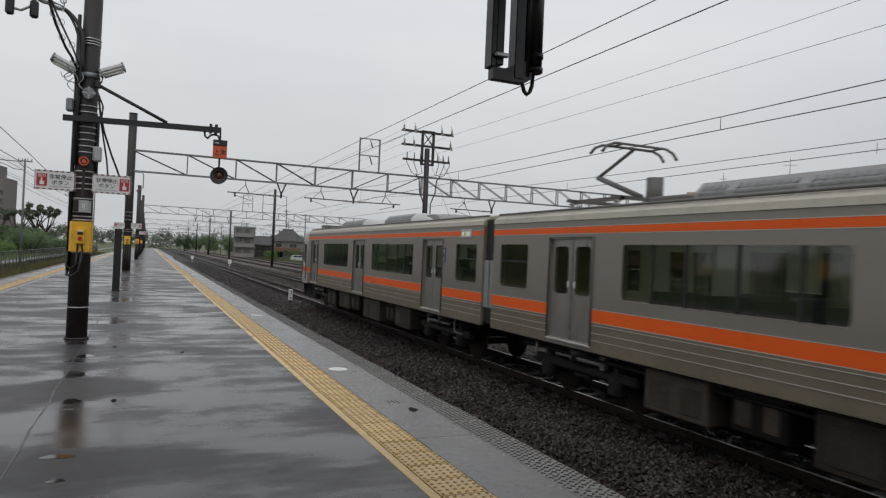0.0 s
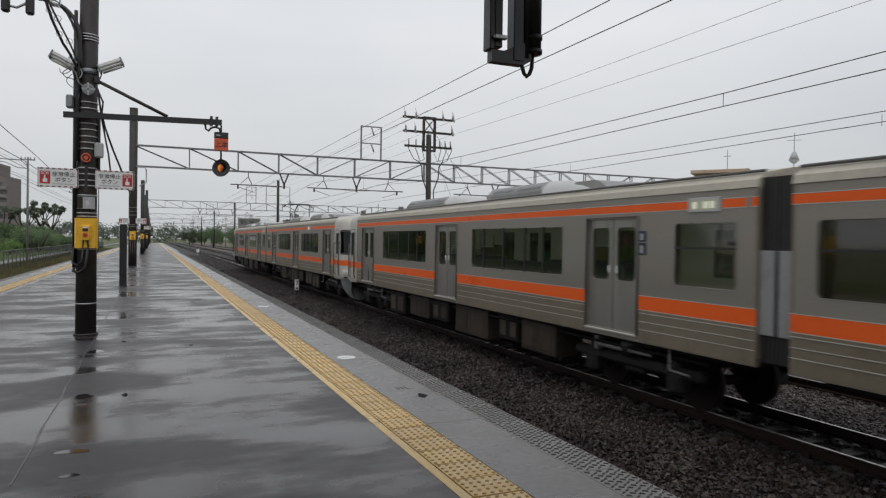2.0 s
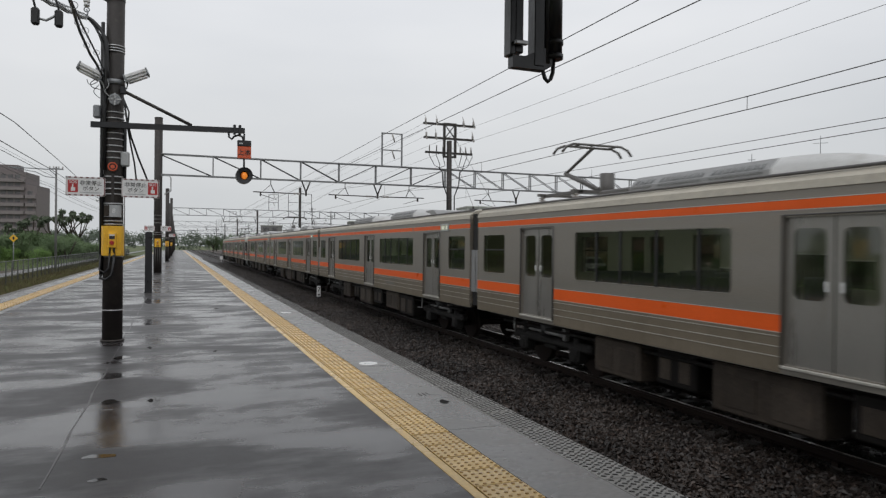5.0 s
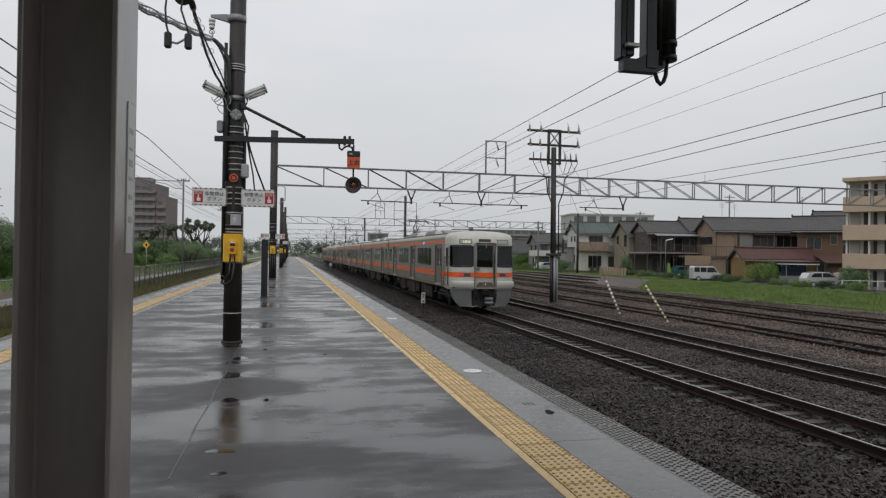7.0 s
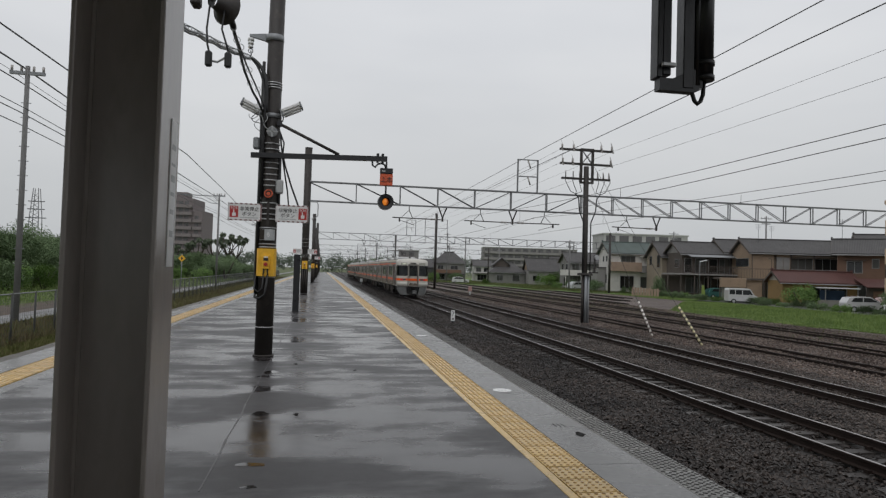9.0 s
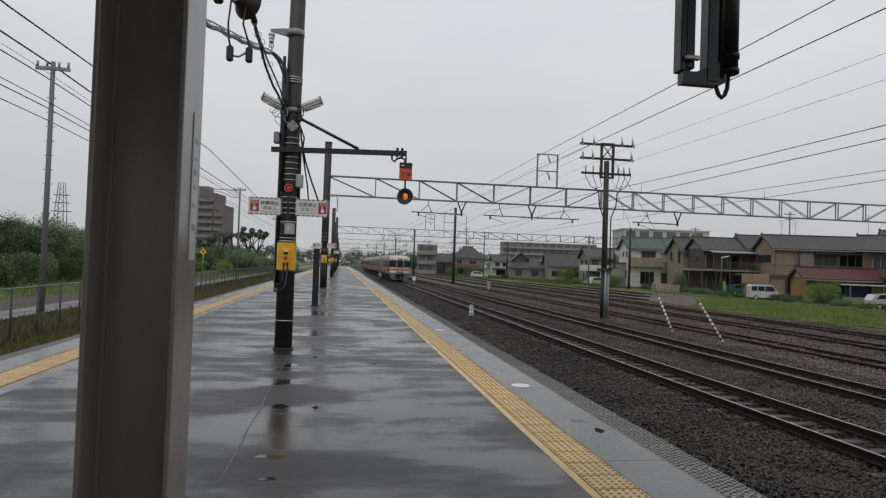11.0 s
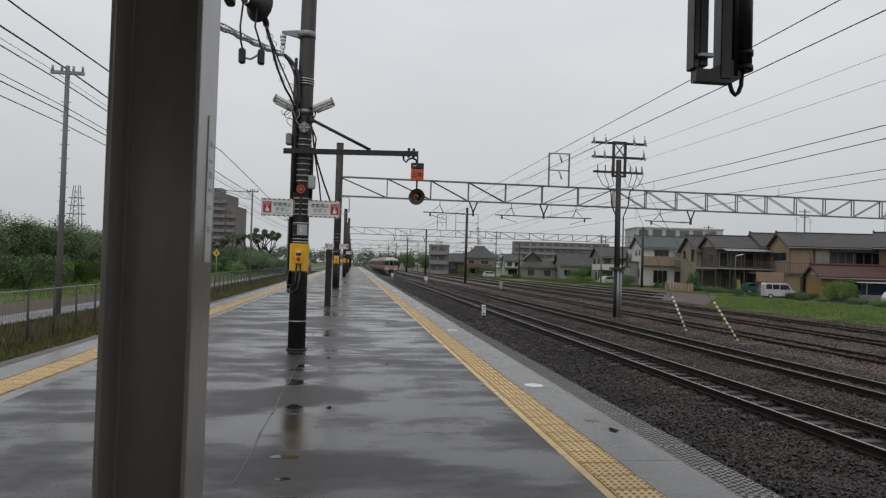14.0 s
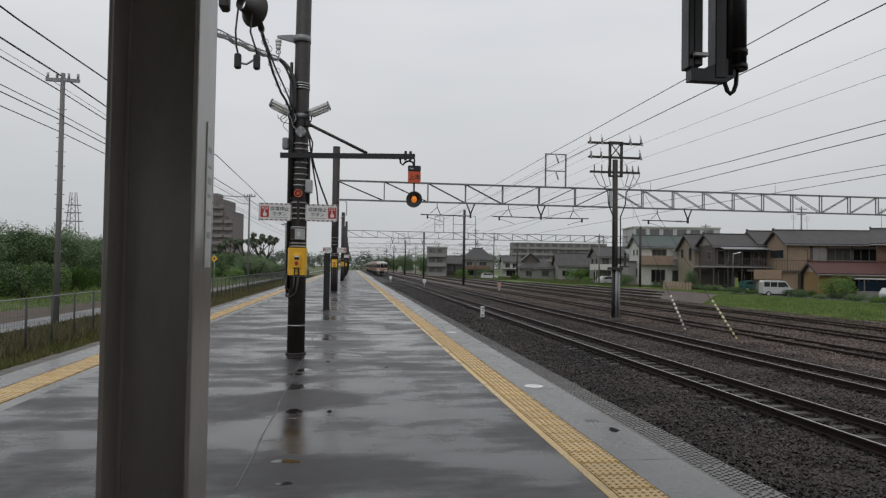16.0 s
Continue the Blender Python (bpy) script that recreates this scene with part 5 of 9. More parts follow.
def add_cab(car):
    """The white front at the -y end: curved skin, big windows, gangway, lamps and skirt."""
    front = -9.98
    zs = [l[0] for l in CAB_LEVELS]
    zs = sorted({*zs, 1.2, 1.8, 2.04, 2.3, 2.6, 2.91})
    cabin = part("cab_shell", cab_grid(-1, sorted([*steps(0.50, CAB_ALL, 34), 1.84]), zs, 0, (0.50, 1.80, 2.03, 2.92)), M_TRAINWHITE, car, "off-white painted cab front with rounded corners")
    part("cab_skin", cab_grid(1, sorted([*steps(0.50, CAB_ALL, 34), 1.84]), zs, 0, (0.50, 1.80, 2.03, 2.92)), M_TRAINWHITE, cabin)
    over = Shape()
    for sd in (-1, 1):
        g = cab_grid(sd, steps(0.0, 0.50, 4), [z for z in zs if z >= 2.95])
        over.add(g.v, g.f, 0, True)
    top_ring = [cab_point(sd, q, 3.64) for sd in (-1, 1) for q in (steps(0, CAB_ALL, 8) if sd > 0 else reversed(steps(0, CAB_ALL, 8)))]
    over.add(top_ring, [tuple(range(len(top_ring)))])
    part("cab_brow", over, M_TRAINWHITE, cabin)
    for sd in (-1, 1):
        part("window_rim", cab_rim(sd, 0.46, 1.98, 1.90, 2.97, 0.22, 0.055, 0.006), M_RUBBER, cabin, "thick black window rim")
        part("windscreen", cab_grid(sd, steps(0.48, 1.86, 16), steps(2.0, 2.95, 4), -0.012), M_DARKGLASS, cabin, "dark wrap-round windscreen")
        # added dark sheet behind the glass, in place of a shaded interior
        part("cab_lining", cab_grid(sd, steps(0.47, 1.9, 14), steps(1.94, 3.0, 3), -0.16), M_CABDARK, cabin, "added dark sheet standing in for the shaded cab interior")
        part("front_band", cab_grid(sd, steps(0.50, CAB_ALL, 30), [Z_B0, Z_B1], 0.006), M_BANDORANGE, cabin, "orange band round the front")
        part("front_display", cab_grid(sd, steps(0.60, 1.12, 6), [3.03, 3.20], 0.008), M_FRONTDEST, cabin, "pale front display panel")
        part("display_rim", cab_rim(sd, 0.57, 3.01, 1.15, 3.22, 0.03, 0.03, 0.012), M_GUTTER, cabin)
        lamp = part("lamp_housing", cab_grid(sd, steps(0.66, 1.16, 6), [Z_B0 + 0.02, Z_B1 - 0.02], 0.014), M_GUTTER, cabin, "dark headlamp housing")
        part("tail_lamp", cab_grid(sd, steps(0.97, 1.13, 3), [Z_B0 + 0.05, Z_B1 - 0.05], 0.022), M_TAIL, lamp, "red tail lamp")
        h = Shape()
        for q in (0.74, 0.86):
            x, y, z = cab_point(sd, q, (Z_B0 + Z_B1) / 2, 0.015)
            h.disc((x, y, z), 1, 0.05, 0.02, 14)
        tagged(part("headlamp", h, M_UNDERBOX, lamp), kind="stuff")
        for q, w_ in ((0.66, 0.08), (0.78, 0.12), (0.93, 0.05)) if sd < 0 else ():
            part("display_bar", cab_grid(sd, steps(q, q + w_, 2), [3.06, 3.17], 0.010), M_DESTINK, cabin)
        wiper = Shape().tube([cab_point(sd, q, 2.05 + 0.03 * math.sin(3 * q), 0.03) for q in steps(0.62, 1.35, 8)], 0.012, 6)
        part("wiper", wiper, M_RUBBER, cabin, "black windscreen wiper")
        # moulded bumper lip
        lip = Shape()
        lip.weld = True
        prof = ((1.375, 0.0), (1.365, 0.085), (1.335, 0.118), (1.22, 0.115), (1.12, 0.09), (1.04, 0.05), (1.0, 0.0))
        ss = steps(0.52, 1.62, 14)
        for a in range(14):
            for b in range(6):
                k0, k1 = (min(1, (1.62 - ss[q]) / 0.25) for q in (a, a + 1))
                lip.add([cab_point(sd, ss[a], prof[b][0], prof[b][1] * k0), cab_point(sd, ss[a + 1], prof[b][0], prof[b][1] * k1),
                         cab_point(sd, ss[a + 1], prof[b + 1][0], prof[b + 1][1] * k1), cab_point(sd, ss[a], prof[b + 1][0], prof[b + 1][1] * k0)], [(0, 1, 2, 3)], 0, True)
        part("bumper_lip", lip, M_TRAINWHITE, cabin, "moulded white bumper lip")
        # skirt: leans in and narrows downwards
        sk = Shape()
        sk.weld = True
        ss, zz = steps(0.60, 1.95, 12), steps(0.99, 0.23, 5)

        def skirt_point(q, z):
            f = (0.99 - z) / 0.79
            q = 0.50 + (q - 0.50) * (1 - 0.58 * f ** 1.4)
            x, y, _ = cab_point(sd, q, 1.04, -0.05 - 0.08 * f)
            return (x, y + 0.05 * f, z)
        for a in range(12):
            for b in range(5):
                sk.add([skirt_point(ss[a], zz[b]), skirt_point(ss[a + 1], zz[b]), skirt_point(ss[a + 1], zz[b + 1]), skirt_point(ss[a], zz[b + 1])], [(0, 1, 2, 3)], 0, True)
        part("skirt", sk, M_SKIRT, cabin, "grey snow-plough skirt")
        part("skirt_foot", Shape().prism([(sd * a, b) for a, b in ((0.30, 0.25), (0.56, 0.21), (0.80, 0.27), (0.68, 0.32), (0.54, 0.27), (0.32, 0.285))][::sd], 1, -9.86, -9.78), M_SKIRT, cabin)
        # crew door
        part("crew_door_pane", cab_grid(sd, [CAB_ALL - 0.70, CAB_ALL - 0.36], [2.03, 2.82], 0.004), M_DARKGLASS, cabin, "dark narrow crew door window")
        part("crew_door_rim", cab_rim(sd, CAB_ALL - 0.73, 1.98, CAB_ALL - 0.33, 2.86, 0.03, 0.03, 0.012), M_GUTTER, cabin)
        # added opaque sheet, its tone standing in for the dim cab inside
        part("crew_door_blind", cab_grid(sd, [CAB_ALL - 0.71, CAB_ALL - 0.35], [2.0, 2.85], 0.0025), M_SEAT, cabin)
        part("crew_door_outline", cab_rim(sd, CAB_ALL - 0.83, 1.11, CAB_ALL - 0.23, 2.98, 0.06, 0.018, 0.008), M_GUTTER, cabin)
        for q in (CAB_ALL - 0.88, CAB_ALL - 0.18):
            x, y, _ = cab_point(sd, q, 1.5)
            g = Shape()
            g.tube([(x, y, 1.16), (x + sd * 0.06, y, 1.22), (x + sd * 0.06, y, 2.40), (x, y, 2.46)], 0.022, 8)
            part("grab_rail", g, M_GUTTER, cabin, "dark vertical grab rail")
        for z in (1.45, 1.86):
            x, y, _ = cab_point(sd, CAB_ALL - 0.36, z)
            g = Shape()
            g.box(min(x, x + sd * 0.03), y - 0.06, z, max(x, x + sd * 0.03), y + 0.06, z + 0.07, 0.01)
            part("door_handle", g, M_SKIRT, cabin)
    # gangway with its frame and door
    g = Shape()
    bend = [(0.37 + 0.12 * math.cos(a), 2.95 + 0.12 * math.sin(a)) for a in (math.pi / 2 * k / 5 for k in range(6))]
    low_bend = [(0.43 + 0.06 * math.cos(a), 1.12 - 0.06 * math.sin(a)) for a in (math.pi / 2 * k / 3 for k in range(4))]
    ring = bend + [(-x, z) for x, z in reversed(bend)] + [(-x, z) for x, z in low_bend] + [(x, z) for x, z in reversed(low_bend)] + bend[:1]
    g.tube([(x, front - 0.07, z) for x, z in ring], 0.036, 8)
    gang = part("gangway_frame", g, M_GANGWAY, cabin, "dull brown-grey tubular gangway frame")
    g = Shape()
    for sd in (-1, 1):
        g.box(sd * 0.49 - 0.02, front - 0.05, 1.04, sd * 0.49 + 0.02, front + 0.09, 3.07)
    g.box(-0.49, front - 0.04, 3.02, 0.49, front + 0.09, 3.09)
    part("gangway_jamb", g, M_TRAINWHITE, gang)
    part("gangway_door", wall_with_holes(0, 0.04, -0.44, 0.44, 1.1, 3.02, [(-0.36, 0.36, 2.00, 2.94)]), M_TRAINWHITE, gang, at=Matrix.Translation((0, front + 0.07, 0)) @ pose(0, 0, 0, 0, 0, 90))
    g = Shape()
    g.add([(-0.38, front + 0.045, 1.98), (0.38, front + 0.045, 1.98), (0.38, front + 0.045, 2.96), (-0.38, front + 0.045, 2.96)], [(0, 1, 2, 3)])
    part("gangway_pane", g, M_DARKGLASS, gang)
    g = Shape()
    g.box(-0.44, front + 0.005, Z_B0, 0.44, front + 0.02, Z_B1)
    part("orange_band", g, M_BANDORANGE, gang)
    g = Shape()
    g.prism([(-0.40, 1.10), (0.40, 1.10), (0.40, 1.20), (0.27, 1.33), (-0.27, 1.33), (-0.40, 1.20)], 1, front - 0.06, front - 0.02)
    plate_ = part("step_plate", g, M_STEPPLATE, gang, "folded rusty bridge plate")
    for x in (-0.24, 0.24):
        part("rivet", Shape().disc((x, front - 0.065, 1.24), 1, 0.022, 0.014, 10), M_UNDER, plate_)
    part("plate_catch", Shape().box(-0.02, front - 0.075, 1.20, 0.02, front - 0.06, 1.28, 0.004), M_WHITE, plate_)
    part("door_lock", Shape().box(-0.40, front - 0.03, 1.86, -0.24, front + 0.03, 1.97, 0.02), M_GANGWAY, gang, "grey lock case")
    part("lock_knob", Shape().disc((-0.31, front - 0.035, 1.915), 1, 0.032, 0.02, 14), M_DAMPER, gang)
    part("gangway_hook", Shape().tube([(0.0, front - 0.09, 3.05), (0.0, front - 0.10, 2.95), (0.02, front - 0.09, 2.86)], 0.014, 6), M_WHITE, gang, "small white hook")
    part("frame_strip", Shape().box(0.375, front - 0.02, 1.10, 0.43, front + 0.02, 2.92, 0.01), M_GANGWAY, gang, "brown side strip of the gangway door")
    g = Shape()
    g.box(0.38, front - 0.06, 1.5, 0.41, front - 0.03, 2.6, 0.01)
    part("gangway_rail", g, M_UNDERBOX, gang)
    g = Shape()
    g.box(-0.27, front + 0.07, 3.12, 0.27, front + 0.30, 3.24, 0.02)
    part("centre_display", g, M_DARKROOM, cabin)
    coupler = part("coupler", Shape().box(-0.17, front - 0.20, 0.72, 0.17, front + 0.1, 1.02, 0.05).tube([(0, front, 0.86), (0, front + 1.3, 0.86)], 0.1, 8), M_UNDER, car, "black automatic coupler")
    for z0, z1 in ((0.36, 0.48), (0.53, 0.66)):
        g = Shape()
        g.tube([(-0.02, front - 0.10, (z0 + z1) / 2), (0.34, front - 0.10, (z0 + z1) / 2)], 0.065, 12)
        part("electric_head", g, M_SKIRT, coupler, "pale electric coupler head")
    g = Shape()
    g.box(-0.50, front + 0.15, 0.25, 0.50, front + 0.35, 1.02)
    part("draft_gear", g, M_RUBBER, coupler)
    for k in range(5):
        x = -0.45 + 0.22 * k
        g = Shape()
        g.tube([(x, front + 0.12, 1.0), (x + 0.03, front - 0.06, 0.72), (x + 0.1, front + 0.1, 0.55)], 0.028, 6)
        part("hose", g, M_RUBBER, coupler)
    g = Shape()
    g.tube([(-0.1, -7.9, 3.6), (-0.1, -7.9, 3.84)], 0.10, 12)
    part("whistle_cover", g, M_GUTTER, cabin)
    g = Shape()
    g.tube([(0.6, -8.5, 3.5), (0.6, -8.5, 3.95)], 0.012, 6)
    part("radio_aerial", g, M_GUTTER, cabin)
    g = Shape()
    g.box(-1.3, -8.42, 1.13, 1.3, -8.36, 3.25)
    part("bulkhead", g, M_BLACK, cabin)
    g = Shape()
    g.box(-1.25, -9.55, 1.1, -0.45, -9.2, 1.95, 0.03)
    part("driver_desk", g, M_BLACK, cabin)
    g = Shape()
    g.box(-1.4, -9.8, 1.06, 1.4, CAB_IN, 1.10)
    part("cab_floor", g, M_BLACK, cabin)


cab_car = build_car("train_car", "stainless commuter train end car with white cab and orange bands", True, True)
cab_trail = build_car("train_car", "stainless commuter train end car with white cab, no pantograph", True, False)
mid_car = build_car("train_car", "stainless commuter train middle car with orange bands", False, False)
mid_motor = build_car("train_car", "stainless commuter train middle car carrying a raised pantograph", False, True)
# offsets from the plane between the two coupled sets, and whether the car is turned about
FORMATION = [(cab_car, -70, False), (mid_car, -50, False), (mid_motor, -30, False), (cab_trail, -10, True),
             (copy_thing(cab_car, pose(TRACK_A, 10, RAIL)), 10, False), (copy_thing(cab_trail, pose(TRACK_A, 30, RAIL)), 30, True)]
# only the last cab shows its tail lamps
for car_ in (FORMATION[3][0], FORMATION[4][0], FORMATION[5][0]):
    for o in car_.children_recursive:
        if o.name.startswith("tail_lamp"):
            o.data = o.data.copy()
            o.data.materials[0] = M_DEADTAIL
# ---------- canopy over the camera's end of the platform ----------
canopy = thing("platform_canopy", "grey steel platform canopy on H-section columns", "canopy", kind="structure")
s = Shape()
# unseen roof; reach and dark soffit chosen to shade column and near deck
s.box(-4.3, -14, 3.36, 2.45, 3.85, 3.46)
part("roof_deck", s, M_SOFFIT, canopy, "dull sheet-metal canopy roof, out of view")
for y in (-11, -7, -3, 1.56):
    s = Shape()
    s.box(-4.2, y - 0.07, 3.12, 2.35, y + 0.07, 3.355)
    part("beam", s, M_COLUMN, canopy)


def h_column(x, y):
    c = thing("column", "grey painted steel H-section canopy column", "column", pose(x, y, 0), "canopy columns")
    s = Shape()
    for q in (-0.089, 0.079):
        s.box(q, -0.105, 0, q + 0.010, 0.075, 3.11, 0.002)
    s.box(-0.080, -0.005, 0, 0.080, 0.005, 3.11)
    for q in (-0.078, 0.077):
        s.box(q - 0.006, -0.014, 0, q + 0.006, 0.014, 3.11, 0.004)
    part("shaft", s, M_COLUMN, c)
    s = Shape()
    s.box(-0.16, -0.16, 0.0, 0.16, 0.16, 0.018, 0.004)
    part("base_plate", s, M_COLUMN, c)
    return c


first = h_column(-0.40, 1.57)
s = Shape()
s.box(0.0892, -0.012, 1.445, 0.0912, 0.048, 1.765)
tag = part("label_strip", s, M_WHITE, first, "narrow white label with illegible marks")
s = Shape()
for k, (z, h) in enumerate(((1.70, 0.012), (1.665, 0.006), (1.63, 0.015), (1.60, 0.008), (1.56, 0.01), (1.51, 0.014))):
    s.box(0.0912, 0.0, z, 0.0917, 0.036, z + h)
part("print", s, M_PLATEGREY, tag)
for y in (-3, -7, -11):
    h_column(-0.40, y)

# ---------- hanging bracket under the canopy edge ----------
hang = thing("hanging_bracket", "black steel hanging bracket with cable loop under the canopy", "bracket", pose(0, 3.2, 0))
s = Shape()
s.box(1.652, -0.03, 2.465, 1.682, 0.05, 3.36, 0.004)
part("channel", s, M_BLACK, hang)
s = Shape()
s.box(1.684, -0.02, 2.480, 1.734, 0.04, 3.36, 0.006)
part("square_tube", s, M_BLACK, hang)
s = Shape()
s.box(1.668, -0.06, 2.515, 1.742, -0.03, 2.535, 0.003)
part("clamp", s, M_BAND, hang, "bright steel pipe clamp")
s = Shape()
s.box(1.795, -0.03, 2.42, 1.855, 0.05, 3.36, 0.004)
part("plate", s, M_BLACK, hang)
s = Shape()
s.tube([(1.925, 0.0, 2.47), (1.925, 0.0, 3.36)], 0.047, 18)
part("pipe", s, M_BLACK, hang)
s = Shape()
s.tube([(1.878, -0.01, 2.44), (1.878, -0.01, 3.36)], 0.02, 10)
part("conduit", s, M_BLACK, hang)
s = Shape()
for z in (2.485, 2.56):
    s.tube([(1.925, 0, z - 0.012), (1.925, 0, z + 0.012)], 0.053, 18)
part("pipe_clamp", s, M_CABLE, hang)
s = Shape()
s.prism([(1.668, 2.402), (1.86, 2.402), (1.905, 2.43), (1.905, 2.51), (1.86, 2.52), (1.74, 2.465), (1.668, 2.465)], 1, -0.025, 0.03)
part("gusset", s, M_BLACK, hang, "black folded base gusset")
s = Shape()
s.tube([(1.858, 0.0, 2.45), (1.862, 0.0, 2.40), (1.875, 0.0, 2.365), (1.892, 0.0, 2.350), (1.909, 0.0, 2.365), (1.922, 0.0, 2.40), (1.926, 0.0, 2.47)], 0.011, 8)
part("cable_loop", s, M_CABLE, hang, "drooping black cable loop")

# ---------- platform poles with their fittings ----------
def sos_sign(x, z, tilt, flip):
    """A notice board 0.52 x 0.28 m; the red square stands on the outer side."""
    board = new("sign_board", None)
    s = Shape()
    s.box(-0.26, -0.006, -0.14, 0.26, 0.006, 0.14, 0.004)
    b = part("notice_board", s, M_WHITE, None, "white notice board with red and black hatched border")
    s = Shape()
    for z0, z1 in ((-0.138, -0.118), (0.118, 0.138)):
        s.box(-0.258, -0.008, z0, 0.258, -0.0065, z1)
    for x0, x1 in ((-0.258, -0.240), (0.240, 0.258)):
        s.box(x0, -0.008, -0.138, x1, -0.0065, 0.138)
    part("hatched_border", s, M_HATCH, b, "dark red and white slanted hatching")
    q = 0.165 if flip else -0.165
    s = Shape()
    s.box(q - 0.065, -0.0085, -0.09, q + 0.065, -0.0065, 0.09)
    part("red_square", s, M_RED, b)
    writing("sos_letters", "SOS", 0.058, M_WHITE, b, pose(q, -0.0095, 0.058, 90, 0, 0))
    s = Shape()
    s.box(q - 0.012, -0.0105, -0.02, q + 0.006, -0.0085, 0.03)
    s.box(q - 0.026, -0.0105, -0.07, q + 0.030, -0.0085, -0.018, 0.002)
    part("button_symbol", s, M_WHITE, b, "white pictogram of a pressed button")
    o = -0.07 if flip else 0.07
    writing("notice_text", "非常停止", 0.075, M_INK, b, pose(o, -0.0085, 0.045, 90, 0, 0))
    writing("notice_text", "ボタン", 0.075, M_INK, b, pose(o, -0.0085, -0.035, 90, 0, 0))
    s = Shape()
    s.box(o - 0.14, -0.0085, -0.095, o + 0.14, -0.0065, -0.085)
    part("small_print", s, M_PLATEGREY, b)
    bpy.data.objects.remove(board)
    b.matrix_basis = pose(x, -0.155, z, 0, tilt, 0)
    return b


def emergency_box(pole):
    s = Shape()
    s.prism([(-0.150, -0.10), (-0.120, -0.165), (0.120, -0.165), (0.150, -0.10), (0.150, 0.03), (-0.150, 0.03)], 2, 1.285, 1.725)
    panel = part("emergency_panel", s, M_SAFETY, pole, "bright yellow emergency stop panel")
    s = Shape()
    s.box(-0.055, -0.215, 1.40, 0.060, -0.16, 1.62, 0.010)
    box_ = part("button_box", s, M_SAFETY, panel, "yellow button box")
    s = Shape()
    s.box(-0.035, -0.219, 1.53, 0.038, -0.2155, 1.575)
    part("plate", s, M_INK, box_)
    s = Shape()
    s.box(-0.032, -0.2185, 1.578, 0.035, -0.2155, 1.598)
    part("plate", s, M_WHITE, box_)
    s = Shape()
    s.disc((0.0, -0.22, 1.475), 1, 0.024, 0.02, 16)
    part("button", s, M_RED, box_, "red push button")
    s = Shape()
    s.ring((0.0, -0.222, 1.475), 1, 0.030, 0.004)
    part("button_guard", s, M_ORANGE, box_)
    for x in (-0.03, 0.03):
        s = Shape()
        s.tube([(x, -0.18, 1.40), (x, -0.18, 1.34), (x * 1.4, -0.15, 1.29)], 0.012, 6)
        part("cable", s, M_CABLE, box_)
    return panel


def bands(pole, r, heights):
    for z in heights:
        s = Shape()
        s.tube([(0, 0, z - 0.009), (0, 0, z + 0.009)], r + 0.004, 20)
        part("steel_band", s, M_BAND, pole)


pole = thing("platform_pole", "dark brown steel platform pole crowded with cables, signs and lamps", "pole", pose(-0.845, 11.3, 0), "poles on the platform")
s = Shape()
s.tube([(0, 0, 0), (0.0, 0, 3.2), (0.03, 0, 7.2)], 0.142, 24, r_end=0.118)
part("shaft", s, M_POLE, pole)
s = Shape()
s.tube([(0, 0, 0), (0, 0, 0.03)], 0.165, 24)
part("foot", s, M_POLE, pole)
bands(pole, 0.140, (0.47, 1.27, 1.75, 1.80, 2.06, 2.20, 2.28, 2.37, 2.46, 2.74, 2.83, 2.92, 3.02, 3.11, 3.33, 3.42, 4.33, 4.37, 4.41))
part("signboard", Shape().box(-0.02, -0.148, 2.10, 0.02, -0.14, 2.5), M_POLE, pole)
for x, flip in ((-0.355, False), (0.38, True)):
    b = sos_sign(x, 2.295, 0, flip)
    b.parent = pole
    b.name = "notice_board"
emergency_box(pole)
s = Shape()
s.prism([(-0.115, -0.13), (-0.08, -0.165), (0.08, -0.165), (0.115, -0.13), (0.115, -0.02), (-0.115, -0.02)], 2, 1.86, 2.035)
plate = part("number_plate", s, M_PLATEGREY, pole, "grey plastic number cover")
# shade on half the cover, added as a thin dark sheet
s = Shape()
s.box(-0.112, -0.168, 1.865, -0.04, -0.1655, 2.03)
part("plate_shade", s, M_UNDERBOX, plate, "shaded half of the cover, laid on as a dark sheet")
writing("plate_number", "8", 0.095, M_WHITE, plate, pose(0.02, -0.167, 1.945, 90, 0, 0))
# orange beacon
s = Shape()
s.tube([(0.0, -0.135, 2.60), (0.0, -0.185, 2.60)], 0.072, 20)
beacon = part("beacon", s, M_BLACK, pole, "round black housing of an orange beacon")
s = Shape()
s.ring((0, -0.187, 2.60), 1, 0.058, 0.010)
part("beacon_ring", s, M_ORANGE, beacon, "orange ring")
s = Shape()
s.disc((0, -0.187, 2.60), 1, 0.03, 0.012, 16)
part("beacon_lens", s, M_ORANGE, beacon)
s = Shape()
s.box(0.10, -0.12, 2.62, 0.22, 0.0, 2.84, 0.02)
part("junction_box", s, M_PLATEGREY, pole, "grey junction box")
s = Shape()
s.box(-0.275, -0.12, 3.32, -0.175, 0.0, 3.51, 0.02)
part("junction_box", s, M_GALV, pole, "dull green-grey junction box")
